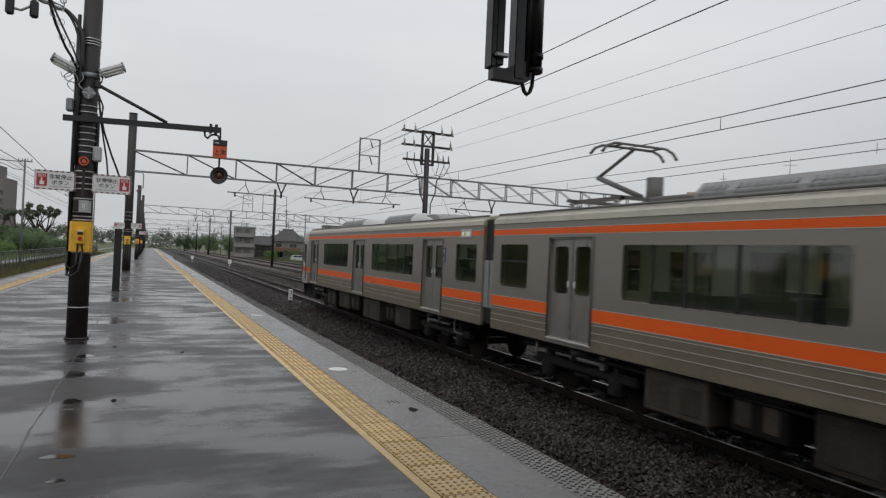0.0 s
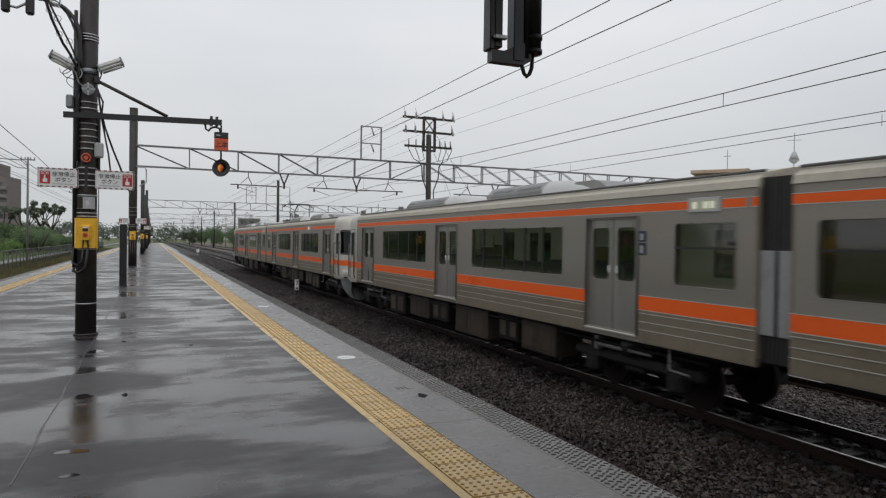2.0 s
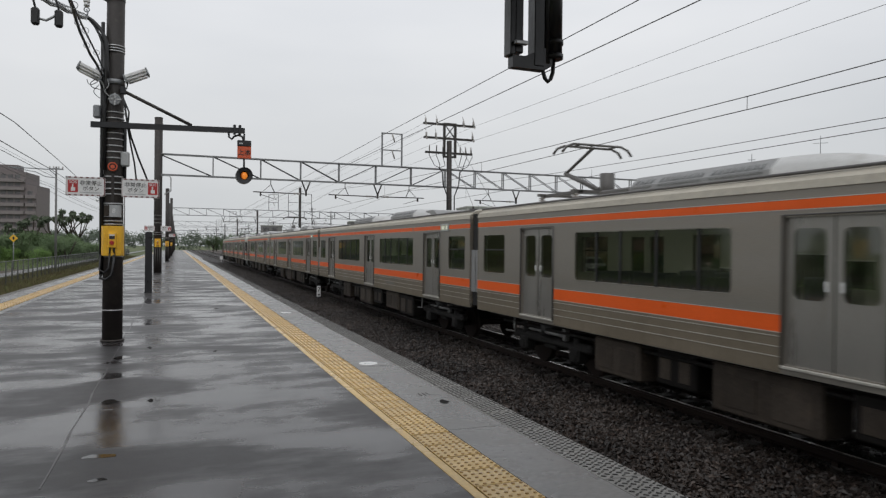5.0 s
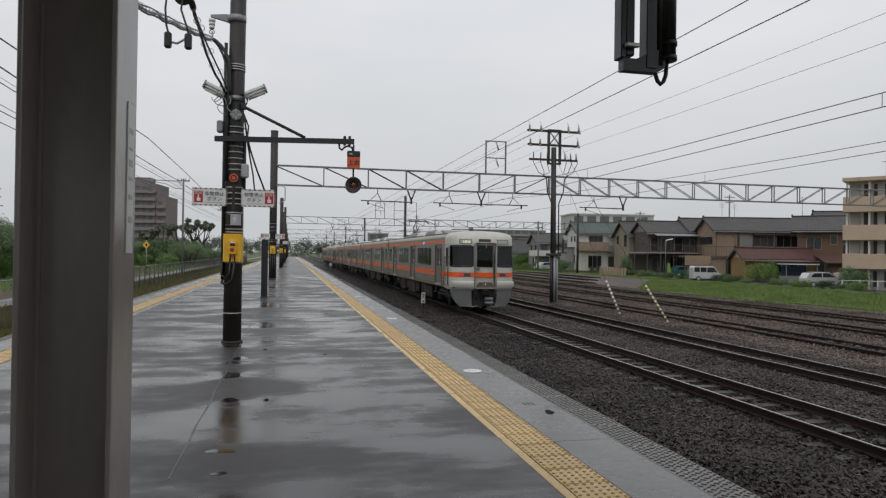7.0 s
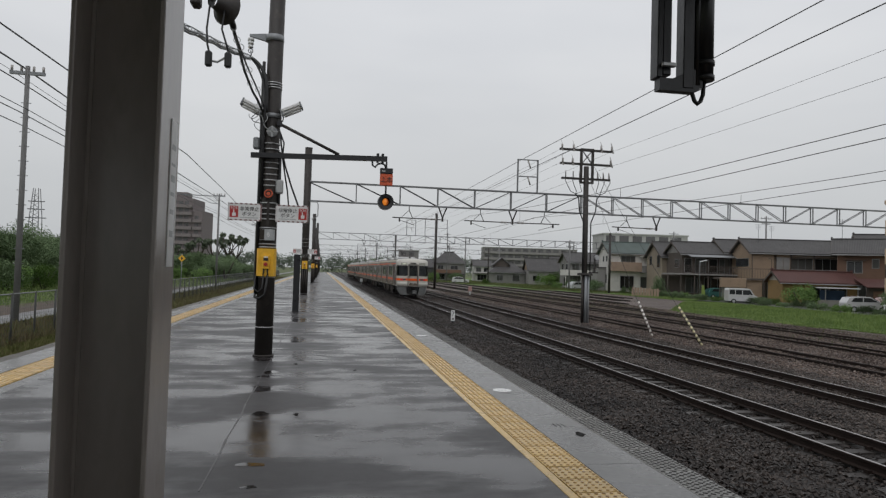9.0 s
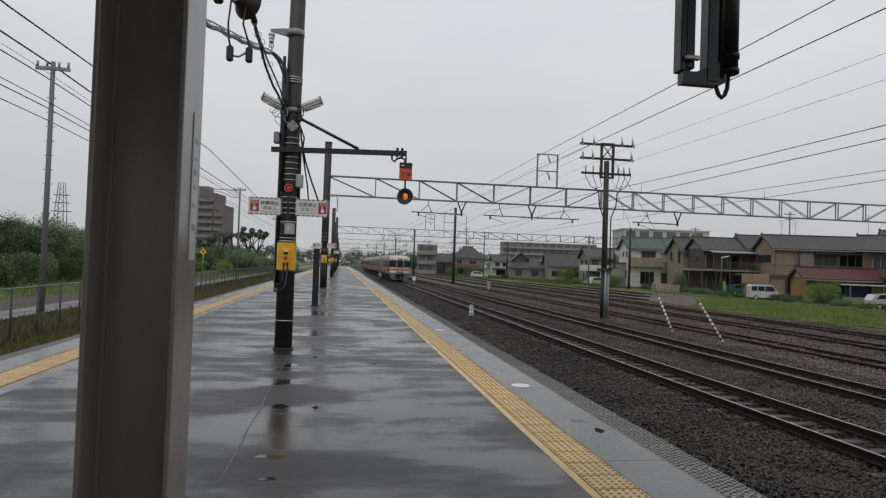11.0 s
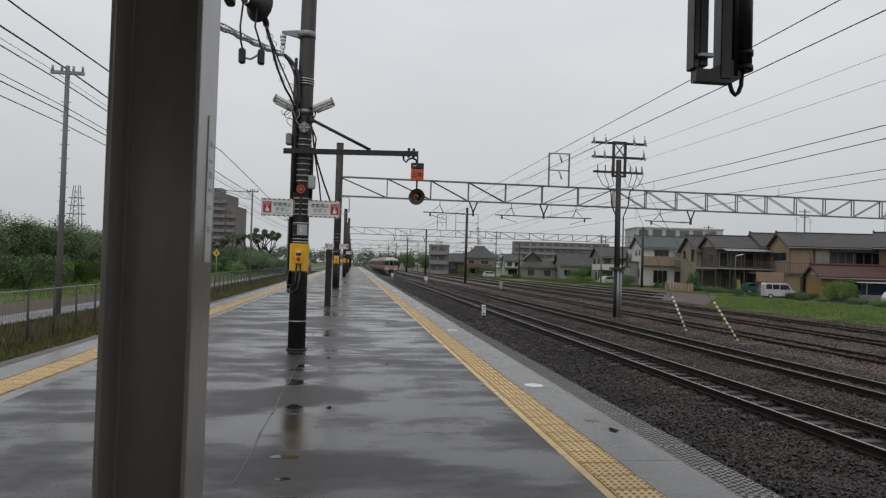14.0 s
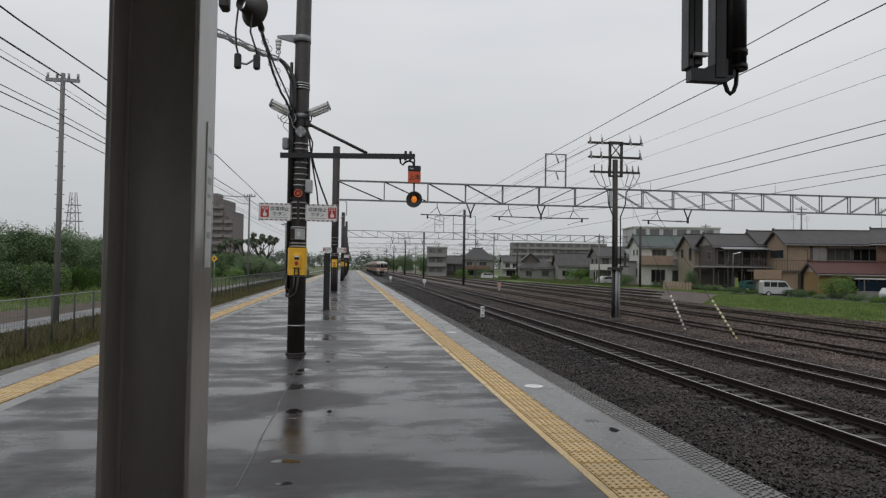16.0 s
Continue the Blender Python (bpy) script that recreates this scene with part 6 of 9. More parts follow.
# loose tie wires and pigtails round the upper pole
for k, pts in enumerate((
        ((-0.20, -0.14, 4.05), (-0.27, -0.18, 3.98), (-0.22, -0.2, 3.88), (-0.15, -0.19, 3.83), (-0.12, -0.18, 3.74)),
        ((-0.16, -0.16, 3.96), (-0.24, -0.2, 3.86), (-0.30, -0.2, 3.80), (-0.27, -0.2, 3.74), (-0.18, -0.19, 3.72), (-0.09, -0.18, 3.66)),
        ((-0.10, -0.17, 3.92), (-0.06, -0.2, 3.80), (-0.11, -0.21, 3.70), (-0.04, -0.2, 3.62)),
        ((-0.19, -0.15, 3.80), (-0.26, -0.17, 3.70), (-0.22, -0.18, 3.63), (-0.15, -0.18, 3.58)),
        ((-0.13, -0.16, 3.70), (-0.15, -0.2, 3.58), (-0.09, -0.2, 3.50), (-0.12, -0.18, 3.40)),
        ((-0.35, -0.16, 3.86), (-0.33, -0.17, 3.80), (-0.28, -0.17, 3.79), (-0.21, -0.16, 3.84)))):
    bent = []
    for q in range(len(pts) - 1):
        p0, p1, p2, p3 = [Vector(pts[max(0, min(len(pts) - 1, q + i))]) for i in (-1, 0, 1, 2)]
        for i in range(5):
            u = i / 5
            bent.append(0.5 * (2 * p1 + (p2 - p0) * u + (2 * p0 - 5 * p1 + 4 * p2 - p3) * u * u + (3 * p1 - p0 - 3 * p2 + p3) * u ** 3))
    part("tie_wire", Shape().tube(bent + [Vector(pts[-1])], 0.006 if k % 2 else 0.008, 6), (M_GCABLE, M_CABLE, M_GCABLE)[k % 3], pole)
# reel of spare cable
s = Shape()
s.disc((0.02, -0.165, 3.60), 1, 0.082, 0.03, 24)
reel = part("cable_reel", s, M_GALV, pole, "flat grey metal reel")
s = Shape()
for k in range(3):
    s.ring((0.02, -0.186, 3.60), 1, 0.025 + 0.02 * k, 0.006)
part("coil", s, M_GCABLE, reel)
part("strap", Shape().box(-0.07, -0.192, 3.59, 0.11, -0.182, 3.61).box(0.01, -0.192, 3.51, 0.03, -0.182, 3.69), M_BAND, reel, "crossed steel straps")
# sealed conduits up the flank
for x, y, z0, z1 in ((-0.155, -0.05, 1.0, 4.75), (-0.165, 0.02, 1.1, 4.6), (-0.12, -0.11, 2.55, 4.4), (0.15, -0.02, 2.2, 3.3)):
    s = Shape()
    s.tube([(x, y, z0), (x, y, z1)], 0.026, 8)
    part("conduit", s, M_CABLE, pole)
s = Shape()
s.tube([(-0.155, -0.05, 1.0), (-0.16, -0.12, 0.95), (-0.08, -0.17, 0.93), (0.0, -0.18, 1.0), (0.03, -0.17, 1.30)], 0.02, 8)
part("cable", s, M_CABLE, pole)
s = Shape()
s.tube([(-0.155, -0.08, 1.3), (-0.17, -0.14, 1.08), (-0.10, -0.19, 1.03), (-0.04, -0.19, 1.1), (-0.03, -0.18, 1.30)], 0.014, 8)
part("cable", s, M_CABLE, pole)
# cross arm with brace
s = Shape()
s.add([(-0.295, -0.21, 3.165), (1.875, -0.21, 3.225), (1.875, -0.14, 3.225), (-0.295, -0.14, 3.165), (-0.295, -0.21, 3.245), (1.875, -0.21, 3.305), (1.875, -0.14, 3.305), (-0.295, -0.14, 3.245)],
      [(0, 1, 2, 3), (4, 7, 6, 5), (0, 4, 5, 1), (1, 5, 6, 2), (2, 6, 7, 3), (3, 7, 4, 0)])
arm = part("cross_arm", s, M_BLACK, pole, "long dark channel-steel cross arm")
s = Shape()
s.tube([(0.12, -0.16, 3.74), (1.09, -0.175, 3.29)], 0.025, 6)
part("brace", s, M_POLE, arm)
s = Shape()
s.box(0.09, -0.2, 3.69, 0.17, -0.1, 3.79, 0.01)
part("brace_clamp", s, M_BLACK, arm)
s = Shape()
s.tube([(1.63, -0.175, 3.24), (1.64, -0.175, 3.15), (1.68, -0.175, 3.12), (1.72, -0.175, 3.17), (1.78, -0.175, 3.19), (1.84, -0.175, 3.17), (1.87, -0.175, 3.08)], 0.016, 8)
part("cable", s, M_CABLE, arm)
for x in (1.72, 1.80):
    s = Shape()
    s.box(x - 0.02, -0.225, 3.2, x + 0.02, -0.125, 3.345, 0.004)
    part("u_bolt", s, M_BLACK, arm)
# departure repeater: orange plate over a round lamp, its fading imitated by an added half-lit drum
rep = thing("departure_repeater", "orange departure repeater with round amber lamp hanging from the arm", "signal", pose(-0.845, 11.3, 0))
part("hanger", Shape().tube([(1.87, -0.16, 2.66), (1.87, -0.16, 3.22)], 0.014, 8), M_BLACK, rep)
part("plate_head", Shape().box(1.765, -0.205, 3.018, 1.975, -0.13, 3.112, 0.008), M_BLACK, rep, "black top of the plate")
part("indicator_plate", Shape().box(1.765, -0.20, 2.825, 1.975, -0.175, 3.016, 0.006), M_ORANGE, rep, "orange plate with dark characters")
part("plate_vent", Shape().box(1.79, -0.2085, 3.05, 1.85, -0.2055, 3.07), M_PLATEGREY, rep)
s = Shape()
ring_o, ring_i = ([(1.87 + r * math.cos(a), 2.555 + r * math.sin(a)) for a in (2 * math.pi * k / 28 for k in range(28))] for r in (0.128, 0.070))
for k in range(28):
    q = (k + 1) % 28
    o0, o1, i0, i1 = ring_o[k], ring_o[q], ring_i[k], ring_i[q]
    s.add([(o0[0], -0.26, o0[1]), (o1[0], -0.26, o1[1]), (i1[0], -0.25, i1[1]), (i0[0], -0.25, i0[1]), (o0[0], -0.10, o0[1]), (o1[0], -0.10, o1[1]), (i1[0], -0.12, i1[1]), (i0[0], -0.12, i0[1])],
          [(0, 3, 2, 1), (0, 1, 5, 4), (3, 7, 6, 2)])
s.weld = True
part("lamp_hood", s, M_BLACK, rep, "round black lamp hood")
part("lamp_back", Shape().tube([(1.87, -0.10, 2.555), (1.87, -0.118, 2.555)], 0.127, 26), M_BLACK, rep)
# added drum with stepped glow; turning it imitates the lamp fading
s = Shape()
for k in range(24):
    a0, a1 = 2 * math.pi * k / 24, 2 * math.pi * (k + 1) / 24
    for z0_, z1_, r0_, r1_ in ((-0.056, -0.034, 0.022, 0.044), (-0.034, 0.0, 0.044, 0.054), (0.0, 0.034, 0.054, 0.044), (0.034, 0.056, 0.044, 0.022)):
        s.add([(r0_ * math.cos(a0), r0_ * math.sin(a0), z0_), (r0_ * math.cos(a1), r0_ * math.sin(a1), z0_), (r1_ * math.cos(a1), r1_ * math.sin(a1), z1_), (r1_ * math.cos(a0), r1_ * math.sin(a0), z1_)],
              [(0, 1, 2, 3)], (0 if 14 <= k <= 21 else 1 if 12 <= k <= 23 else 2 if k in (10, 11, 0, 1) else 3), True)
lamp_drum = part("lamp_drum", s, [M_AMBER, M_AMBER_MID, M_AMBER_LOW, M_DEADLAMP], rep, "added turning drum, one side glowing amber, imitating the lamp's fading")
lamp_drum.matrix_basis = pose(1.87, -0.19, 2.555)
for k, ch in enumerate("上本"):
    writing("indicator_text", ch, 0.10, M_INK, rep, pose(1.82 + 0.10 * k, -0.2025, 2.915, 90, 0, 0))
# twin fluorescent lamps: a white tray, a clear cover and two tubes each, slanting up from the pole
for sx in (-1, 1):
    slant = pose(sx * 0.315, -0.12, 3.965, 0, -sx * 25, 0)
    lamp = part("platform_lamp", Shape().box(-0.175, -0.085, 0.02, 0.175, 0.085, 0.075, 0.012), M_WHITE, pole, "slanted white fluorescent platform lamp", at=slant)
    part("lamp_cover", Shape().box(-0.16, -0.07, -0.022, 0.16, 0.07, 0.018, 0.015), M_WHITE, lamp, "white lamp reflector")
    for q in (-0.032, 0.032):
        part("lamp_tube", Shape().tube([(-0.14, q, -0.040), (0.14, q, -0.040)], 0.016, 8), M_WHITE, lamp, "white unlit lamp tube")
    for q in (-0.165, 0.165):
        part("lamp_clip", Shape().box(q - 0.012, -0.09, -0.04, q + 0.012, 0.09, 0.08, 0.004), M_GALV, lamp)
    part("cable", Shape().tube([(sx * 0.12, -0.12, 4.0), (sx * 0.15, -0.12, 3.93), (sx * 0.19, -0.12, 3.86), (sx * 0.17, -0.1, 3.78)], 0.009, 6), M_CABLE, pole)
s = Shape()
s.tube([(0, 0, 3.84), (0, 0, 3.91)], 0.15, 20)
part("lamp_collar", s, M_GALV, pole)
# bracket and insulator high up
s = Shape()
s.add([(-0.14, -0.03, 5.10), (-0.40, -0.03, 5.16), (-0.40, 0.03, 5.16), (-0.14, 0.03, 5.10), (-0.14, -0.03, 5.22), (-0.40, -0.03, 5.19), (-0.40, 0.03, 5.19), (-0.14, 0.03, 5.22)],
      [(0, 1, 2, 3), (4, 7, 6, 5), (0, 4, 5, 1), (1, 5, 6, 2), (2, 6, 7, 3), (3, 7, 4, 0)])
brk = part("insulator_bracket", s, M_GALV, pole, "grey tapered bracket")
s = Shape()
s.tube([(0, 0, 5.10), (0, 0, 5.20)], 0.145, 20)
part("collar", s, M_GALV, brk)
s = Shape()
for k in range(3):
    s.tube([(-0.38, 0, 5.13 - 0.055 * k), (-0.38, 0, 5.085 - 0.055 * k)], 0.052 - 0.006 * k, 14)
part("insulator", s, M_WHITE, brk, "white porcelain insulator")
s = Shape()
s.ring((-0.38, 0, 4.925), 1, 0.035, 0.008)
part("hook", s, M_GALV, brk)


def sag(a, b, drop, n=14):
    a, b = Vector(a), Vector(b)
    return [a.lerp(b, k / n) - Vector((0, 0, drop * 4 * (k / n) * (1 - k / n))) for k in range(n + 1)]


# cable bundle on its messenger wire, from the pole to the canopy
bundle = thing("cable_bundle", "grey cable bundle looped to a messenger wire between pole and canopy", "cable", pose(0, 0, 0))
line = sag((-1.225, 11.3, 4.84), (-2.09, 3.86, 3.41), 0.05, 40)
for k, off in enumerate(((0, 0, 0), (0.022, 0, -0.045), (-0.018, 0, -0.06))):
    s = Shape()
    s.tube([p + Vector(off) + Vector((0, 0, 0.012 * math.sin(1.7 * i + k))) for i, p in enumerate(line)], (0.008, 0.015, 0.013)[k], 8)
    part("cable", s, (M_CABLE, M_GCABLE, M_GCABLE)[k], bundle)
s = Shape()
for i in range(0, 400):
    p = line[min(39, i // 10)].lerp(line[min(40, i // 10 + 1)], (i % 10) / 10)
    if i % 6 == 0:
        s.ring(p + Vector((0, 0, -0.03)), 1, 0.040, 0.0035, 10)
tagged(part("hanger_rings", s, M_GCABLE, bundle), kind="stuff")
part("hook", Shape().tube([(-1.225, 11.29, 4.82), (-1.21, 11.29, 4.87), (-1.225, 11.29, 4.93)], 0.010, 8), M_GALV, bundle, "bent steel hook under the insulator")
for n, (pts, r) in enumerate((
        (((-1.20, 11.28, 4.80), (-1.14, 11.24, 4.755), (-1.08, 11.2, 4.69), (-1.02, 11.17, 4.61), (-0.98, 11.15, 4.53), (-0.945, 11.13, 4.44), (-0.935, 11.12, 4.34), (-0.925, 11.12, 3.9)), 0.028),
        (((-1.19, 11.28, 4.78), (-1.11, 11.22, 4.68), (-1.04, 11.17, 4.54), (-0.985, 11.14, 4.38), (-0.96, 11.12, 4.2), (-0.94, 11.1, 3.7)), 0.018),
        (((-0.924, 6.95, 3.827), (-0.99, 7.6, 3.94), (-1.01, 8.2, 3.97), (-1.06, 8.8, 4.05), (-1.080, 9.4, 4.05), (-1.092, 9.9, 4.08), (-1.075, 10.4, 4.04), (-1.035, 10.8, 4.01), (-0.994, 11.1, 3.93), (-0.934, 11.15, 3.74)), 0.018),
        (((-0.904, 6.95, 3.759), (-0.95, 7.6, 3.86), (-0.964, 8.2, 3.90), (-1.00, 8.8, 3.99), (-1.002, 9.4, 4.02), (-1.01, 9.9, 4.06), (-0.993, 10.4, 4.05), (-0.975, 11.1, 4.01), (-0.921, 11.15, 3.80)), 0.012),
        (((-0.70, 11.1, 3.60), (-0.66, 11.1, 3.3), (-0.60, 11.15, 3.05), (-0.50, 11.25, 2.75), (-0.41, 11.3, 2.52), (-0.36, 11.4, 2.38), (-0.30, 12.5, 2.2)), 0.014),
        (((-0.71, 11.1, 3.62), (-0.63, 11.1, 3.42), (-0.65, 11.12, 3.2), (-0.60, 11.2, 2.9), (-0.56, 11.25, 2.68), (-0.53, 11.3, 2.4), (-0.52, 11.3, 2.2)), 0.012))):
    c = thing("drop_cable", "black sagging cable strapped to the platform pole", "cable", None, "drop cables")
    s = Shape()
    fine = []
    for a, b in zip(pts, pts[1:]):
        fine += [Vector(a).lerp(Vector(b), q / 4) for q in range(4)]
    fine.append(Vector(pts[-1]))
    s.tube(fine, r, 8)
    part("sheath", s, M_CABLE, c)
    if n == 2:
        part("connector", Shape().tube([fine[0] + Vector((-0.012, -0.05, 0.03)), fine[0] + Vector((0, 0, 0)), fine[1]], 0.032, 10), M_CABLE, c, "black taped cable connector")
        part("pigtail", Shape().tube([fine[0] + Vector((-0.012, -0.05, 0.03)), fine[0] + Vector((-0.03, -0.06, 0.07)), fine[0] + Vector((-0.06, -0.06, 0.12))], 0.012, 8), M_CABLE, c)
    if n in (2, 3):
        s = Shape()
        for q in range(5, len(fine) - 6, 6 + n):
            s.ring(fine[q] + Vector((0.012, -0.01, -0.01)), 1, 0.036, 0.004, 14)
        tagged(part("spiral_hanger", s, M_GCABLE, c), kind="stuff")

# horn speaker on a drop pipe carried by an arm of the pole
horn = thing("horn_speaker", "dark grey horn loudspeaker hanging from a pipe arm", "loudspeaker", pose(-1.122, 6.8, 3.968))
prof = ((0.02, 0.06), (0.10, 0.075), (0.15, 0.10), (0.19, 0.145), (0.215, 0.172))
s = Shape()
for (y0, r0), (y1, r1) in zip(prof, prof[1:]):
    s.add([(r0 * math.cos(a), y0, r0 * math.sin(a)) for a in (2 * math.pi * k / 24 for k in range(24))] +
          [(r1 * math.cos(a), y1, r1 * math.sin(a)) for a in (2 * math.pi * k / 24 for k in range(24))],
          [(k, (k + 1) % 24, 24 + (k + 1) % 24, 24 + k) for k in range(24)], 0, True)
s.weld = True
part("horn_bell", s, M_POLE, horn, "flared dark horn bell", at=pose(0.02, -0.1, 0, 0, 0, -35))
s = Shape()
s.box(-0.17, -0.12, -0.06, -0.08, 0.04, 0.10, 0.02)
part("driver_unit", s, M_POLE, horn)
s = Shape()
s.tube([(0, 0, 0.12), (0, 0, 2.35), (0.12, 4.4, 2.5)], 0.028, 10)
part("pipe_arm", s, M_POLE, horn)
for x0, x1 in ((0.0, 0.02), (0.14, 0.20)):
    s = Shape()
    s.tube([(x0, -0.02, -0.02), (x0 - 0.02, -0.02, -0.25), (x1 - 0.03, -0.02, -0.40), (x1, -0.02, -0.52)], 0.010, 6)
    lead = part("lead", s, M_CABLE, horn)
    s = Shape()
    s.box(x1 - 0.045, -0.05, -0.62, x1 + 0.02, 0.01, -0.47, 0.015)
    part("connector", s, M_CABLE, lead, "black taped connector")
s = Shape()
s.tube([(0.02, -0.02, -0.56), (0.09, -0.02, -0.57), (0.15, -0.02, -0.53), (0.19, -0.02, -0.48)], 0.011, 6)
part("lead", s, M_GCABLE, horn)

# black slim post further down the platform
post = thing("slim_post", "slim black square post standing on the wet platform", "post", pose(-0.735, 22.25, 0))
s = Shape()
s.box(-0.10, -0.05, 0, 0.10, 0.05, 1.84, 0.008)
part("shaft", s, M_BLACK, post)
s = Shape()
s.box(-0.115, -0.065, 0, 0.115, 0.065, 0.03, 0.004)
part("foot", s, M_BLACK, post)

# further poles down the platform, the first few with an emergency panel and notices
for k, (x, y, h, full) in enumerate(((-0.87, 38.6, 8.1, True), (-0.72, 64.6, 6.4, True), (-0.72, 80, 6.0, False), (-0.60, 96.5, 7.6, True), (-0.62, 124, 6.4, False), (-0.6, 150, 6.4, False), (-0.6, 178, 6.4, False))):
    p = thing("platform_pole", "dark steel platform pole with yellow emergency panel" if full else "plain dark steel pole down the platform", "pole", pose(x, y, 0), "poles on the platform")
    s = Shape()
    s.tube([(0, 0, 0), (0, 0, h)], 0.20 if k == 0 else 0.16, 18)
    part("shaft", s, M_POLE, p)
    s = Shape()
    s.tube([(0, 0, h), (0, 0, h + 0.03)], 0.21 if k == 0 else 0.17, 18)
    part("cap", s, M_POLE, p)
    if full:
        e = emergency_box(p)
        e.matrix_basis = pose(0, -0.07, 0.05)
        for q, flip in ((-0.40, False), (0.40, True)):
            if k < 2:
                b = sos_sign(q, 2.30, 0, flip)
                b.parent = p
                b.matrix_basis = pose(q, -0.20, 2.30)
                b.name = "notice_board"
        for q in (-0.10, 0.0, 0.10):
            s = Shape()
            s.tube([(q, -0.22, 0.0), (q, -0.22, 1.3)], 0.03, 8)
            part("conduit", s, M_POLE, p)
        bands(p, 0.20 if k == 0 else 0.16, (2.0, 2.1, 2.6, 2.8, 3.0))
    if k == 0:
        s = Shape()
        s.tube([(0.1, -0.1, 5.1), (0.55, -0.2, 5.08), (0.62, -0.2, 4.95), (0.62, -0.2, 4.3), (0.3, -0.2, 4.1)], 0.03, 8)
        part("cable", s, M_GCABLE, p)

# ---------- overhead line structures ----------
def gantry(y, x0, x1, top, depth, panel, posts, drops, far=False, nodes=None):
    g = thing("overhead_gantry", "weathered grey lattice gantry spanning the tracks for the overhead line", "gantry", pose(0, y, 0), "overhead gantries")
    planes = (-0.11, 0.11) if not far else (0.0,)
    r = 0.036
    for py in planes:
        for z in (top, top - depth):
            s = Shape()
            s.box(x0, py - r, z - r, x1, py + r, z + r)
            part("chord", s, M_TRUSS, g)
        n = int(round((x1 - x0) / panel))
        xs = nodes or [x0 + (x1 - x0) * k / n for k in range(n + 1)]
        n = len(xs) - 1
        for k, x in enumerate(xs):
            s = Shape()
            s.box(x - 0.026, py - 0.026, top - depth, x + 0.026, py + 0.026, top)
            part("upright", s, M_TRUSS, g)
            if k < n:
                xn = xs[k + 1]
                down = (x < 8.5) or (15 < x < 28.5)
                s = Shape()
                s.tube([(x, py, top if down else top - depth), (xn, py, top - depth if down else top)], 0.024, 5)
                part("diagonal", s, M_LACING, g)
    if not far:
        for x in xs:
            s = Shape()
            s.box(x - 0.03, -0.11, top - 0.03, x + 0.03, 0.11, top + 0.03)
            part("crosspiece", s, M_TRUSS, g)
    for x, h in posts:
        s = Shape()
        s.tube([(x, 0, GROUND - 0.1), (x, 0, h)], (0.15 if y < 50 else 0.19) if not far else 0.17, 14)
        part("post", s, M_POLE, g, "dark steel gantry post")
    for x, w in drops:
        z = top - depth
        d = part("drop_bracket", Shape().tube([(x - 0.25, 0, z), (x, 0, z - 0.62)], 0.04, 6).tube([(x + 0.25, 0, z), (x, 0, z - 0.62)], 0.04, 6).box(x - 0.05, -0.05, z - 0.85, x + 0.05, 0.05, z - 0.55), M_POLE, g, "V-shaped drop bracket")
        for e in (-1, 1):
            if w == -e:
                continue
            s = Shape()
            s.tube([(x + e * 0.08, 0, z - 0.74), (x + e * 2.9, 0, z - 0.72)], 0.03, 6)
            bar = part("registration_bar", s, M_POLE, d)
            for q in (0.35, 0.55):
                s = Shape()
                s.tube([(x + e * q, 0, z - 0.735), (x + e * (q + 0.14), 0, z - 0.735)], 0.055, 8)
                part("insulator", s, M_INSUL, bar)
            s = Shape()
            s.tube([(x + e * 1.95, 0, z), (x + e * 1.95, 0, z - 0.28), (x + e * 1.75, 0, z - 0.70)], 0.022, 6)
            s.tube([(x + e * 1.95, 0, z - 0.28), (x + e * 2.35, 0, z - 0.66)], 0.016, 5)
            part("hanger", s, M_POLE, bar)
            s = Shape()
            s.box(x + e * 2.5 - 0.04, -0.04, z - 0.95, x + e * 2.5 + 0.04, 0.04, z - 0.70)
            s.tube([(x + e * 2.5, 0, z - 0.85), (x + e * 1.6, 0, z - 1.12)], 0.014, 5)
            part("steady_arm", s, M_POLE, bar)
    return g


gantry(38.6, -0.85, 42.6, 6.23, 1.08, 2.13, ((42.6, 6.75),), ((6.85, -1), (11.05, 2), (20.2, -1)),
       nodes=[-0.85, 1.85, *[4.35 + 2.19 * k for k in range(6)], *[17.3 + 1.947 * k for k in range(14)]])
gantry(101, -0.6, 45, 6.62, 1.0, 2.3, ((45, 8.2), (17.0, 10.1)), ((6.2, 1), (10.65, 2), (18.9, 2)))
gantry(160, -0.6, 40, 6.70, 1.0, 2.5, ((40, 7.4), (17.3, 9.6)), ((6.2, 1), (10.65, 2), (18.9, 2)), True)
gantry(215, -0.6, 38, 6.80, 1.0, 2.8, ((38, 7.4), (17.3, 9.6), (-0.6, 7)), ((10.65, 2),), True)
gantry(272, -0.6, 38, 6.90, 1.0, 3.0, ((38, 7.4), (17.3, 9.8), (-0.6, 7)), ((10.65, 2),), True)
gantry(330, -0.6, 38, 7.0, 1.0, 3.2, ((38, 7.4), (17.3, 9.8), (-0.6, 7)), (), True)
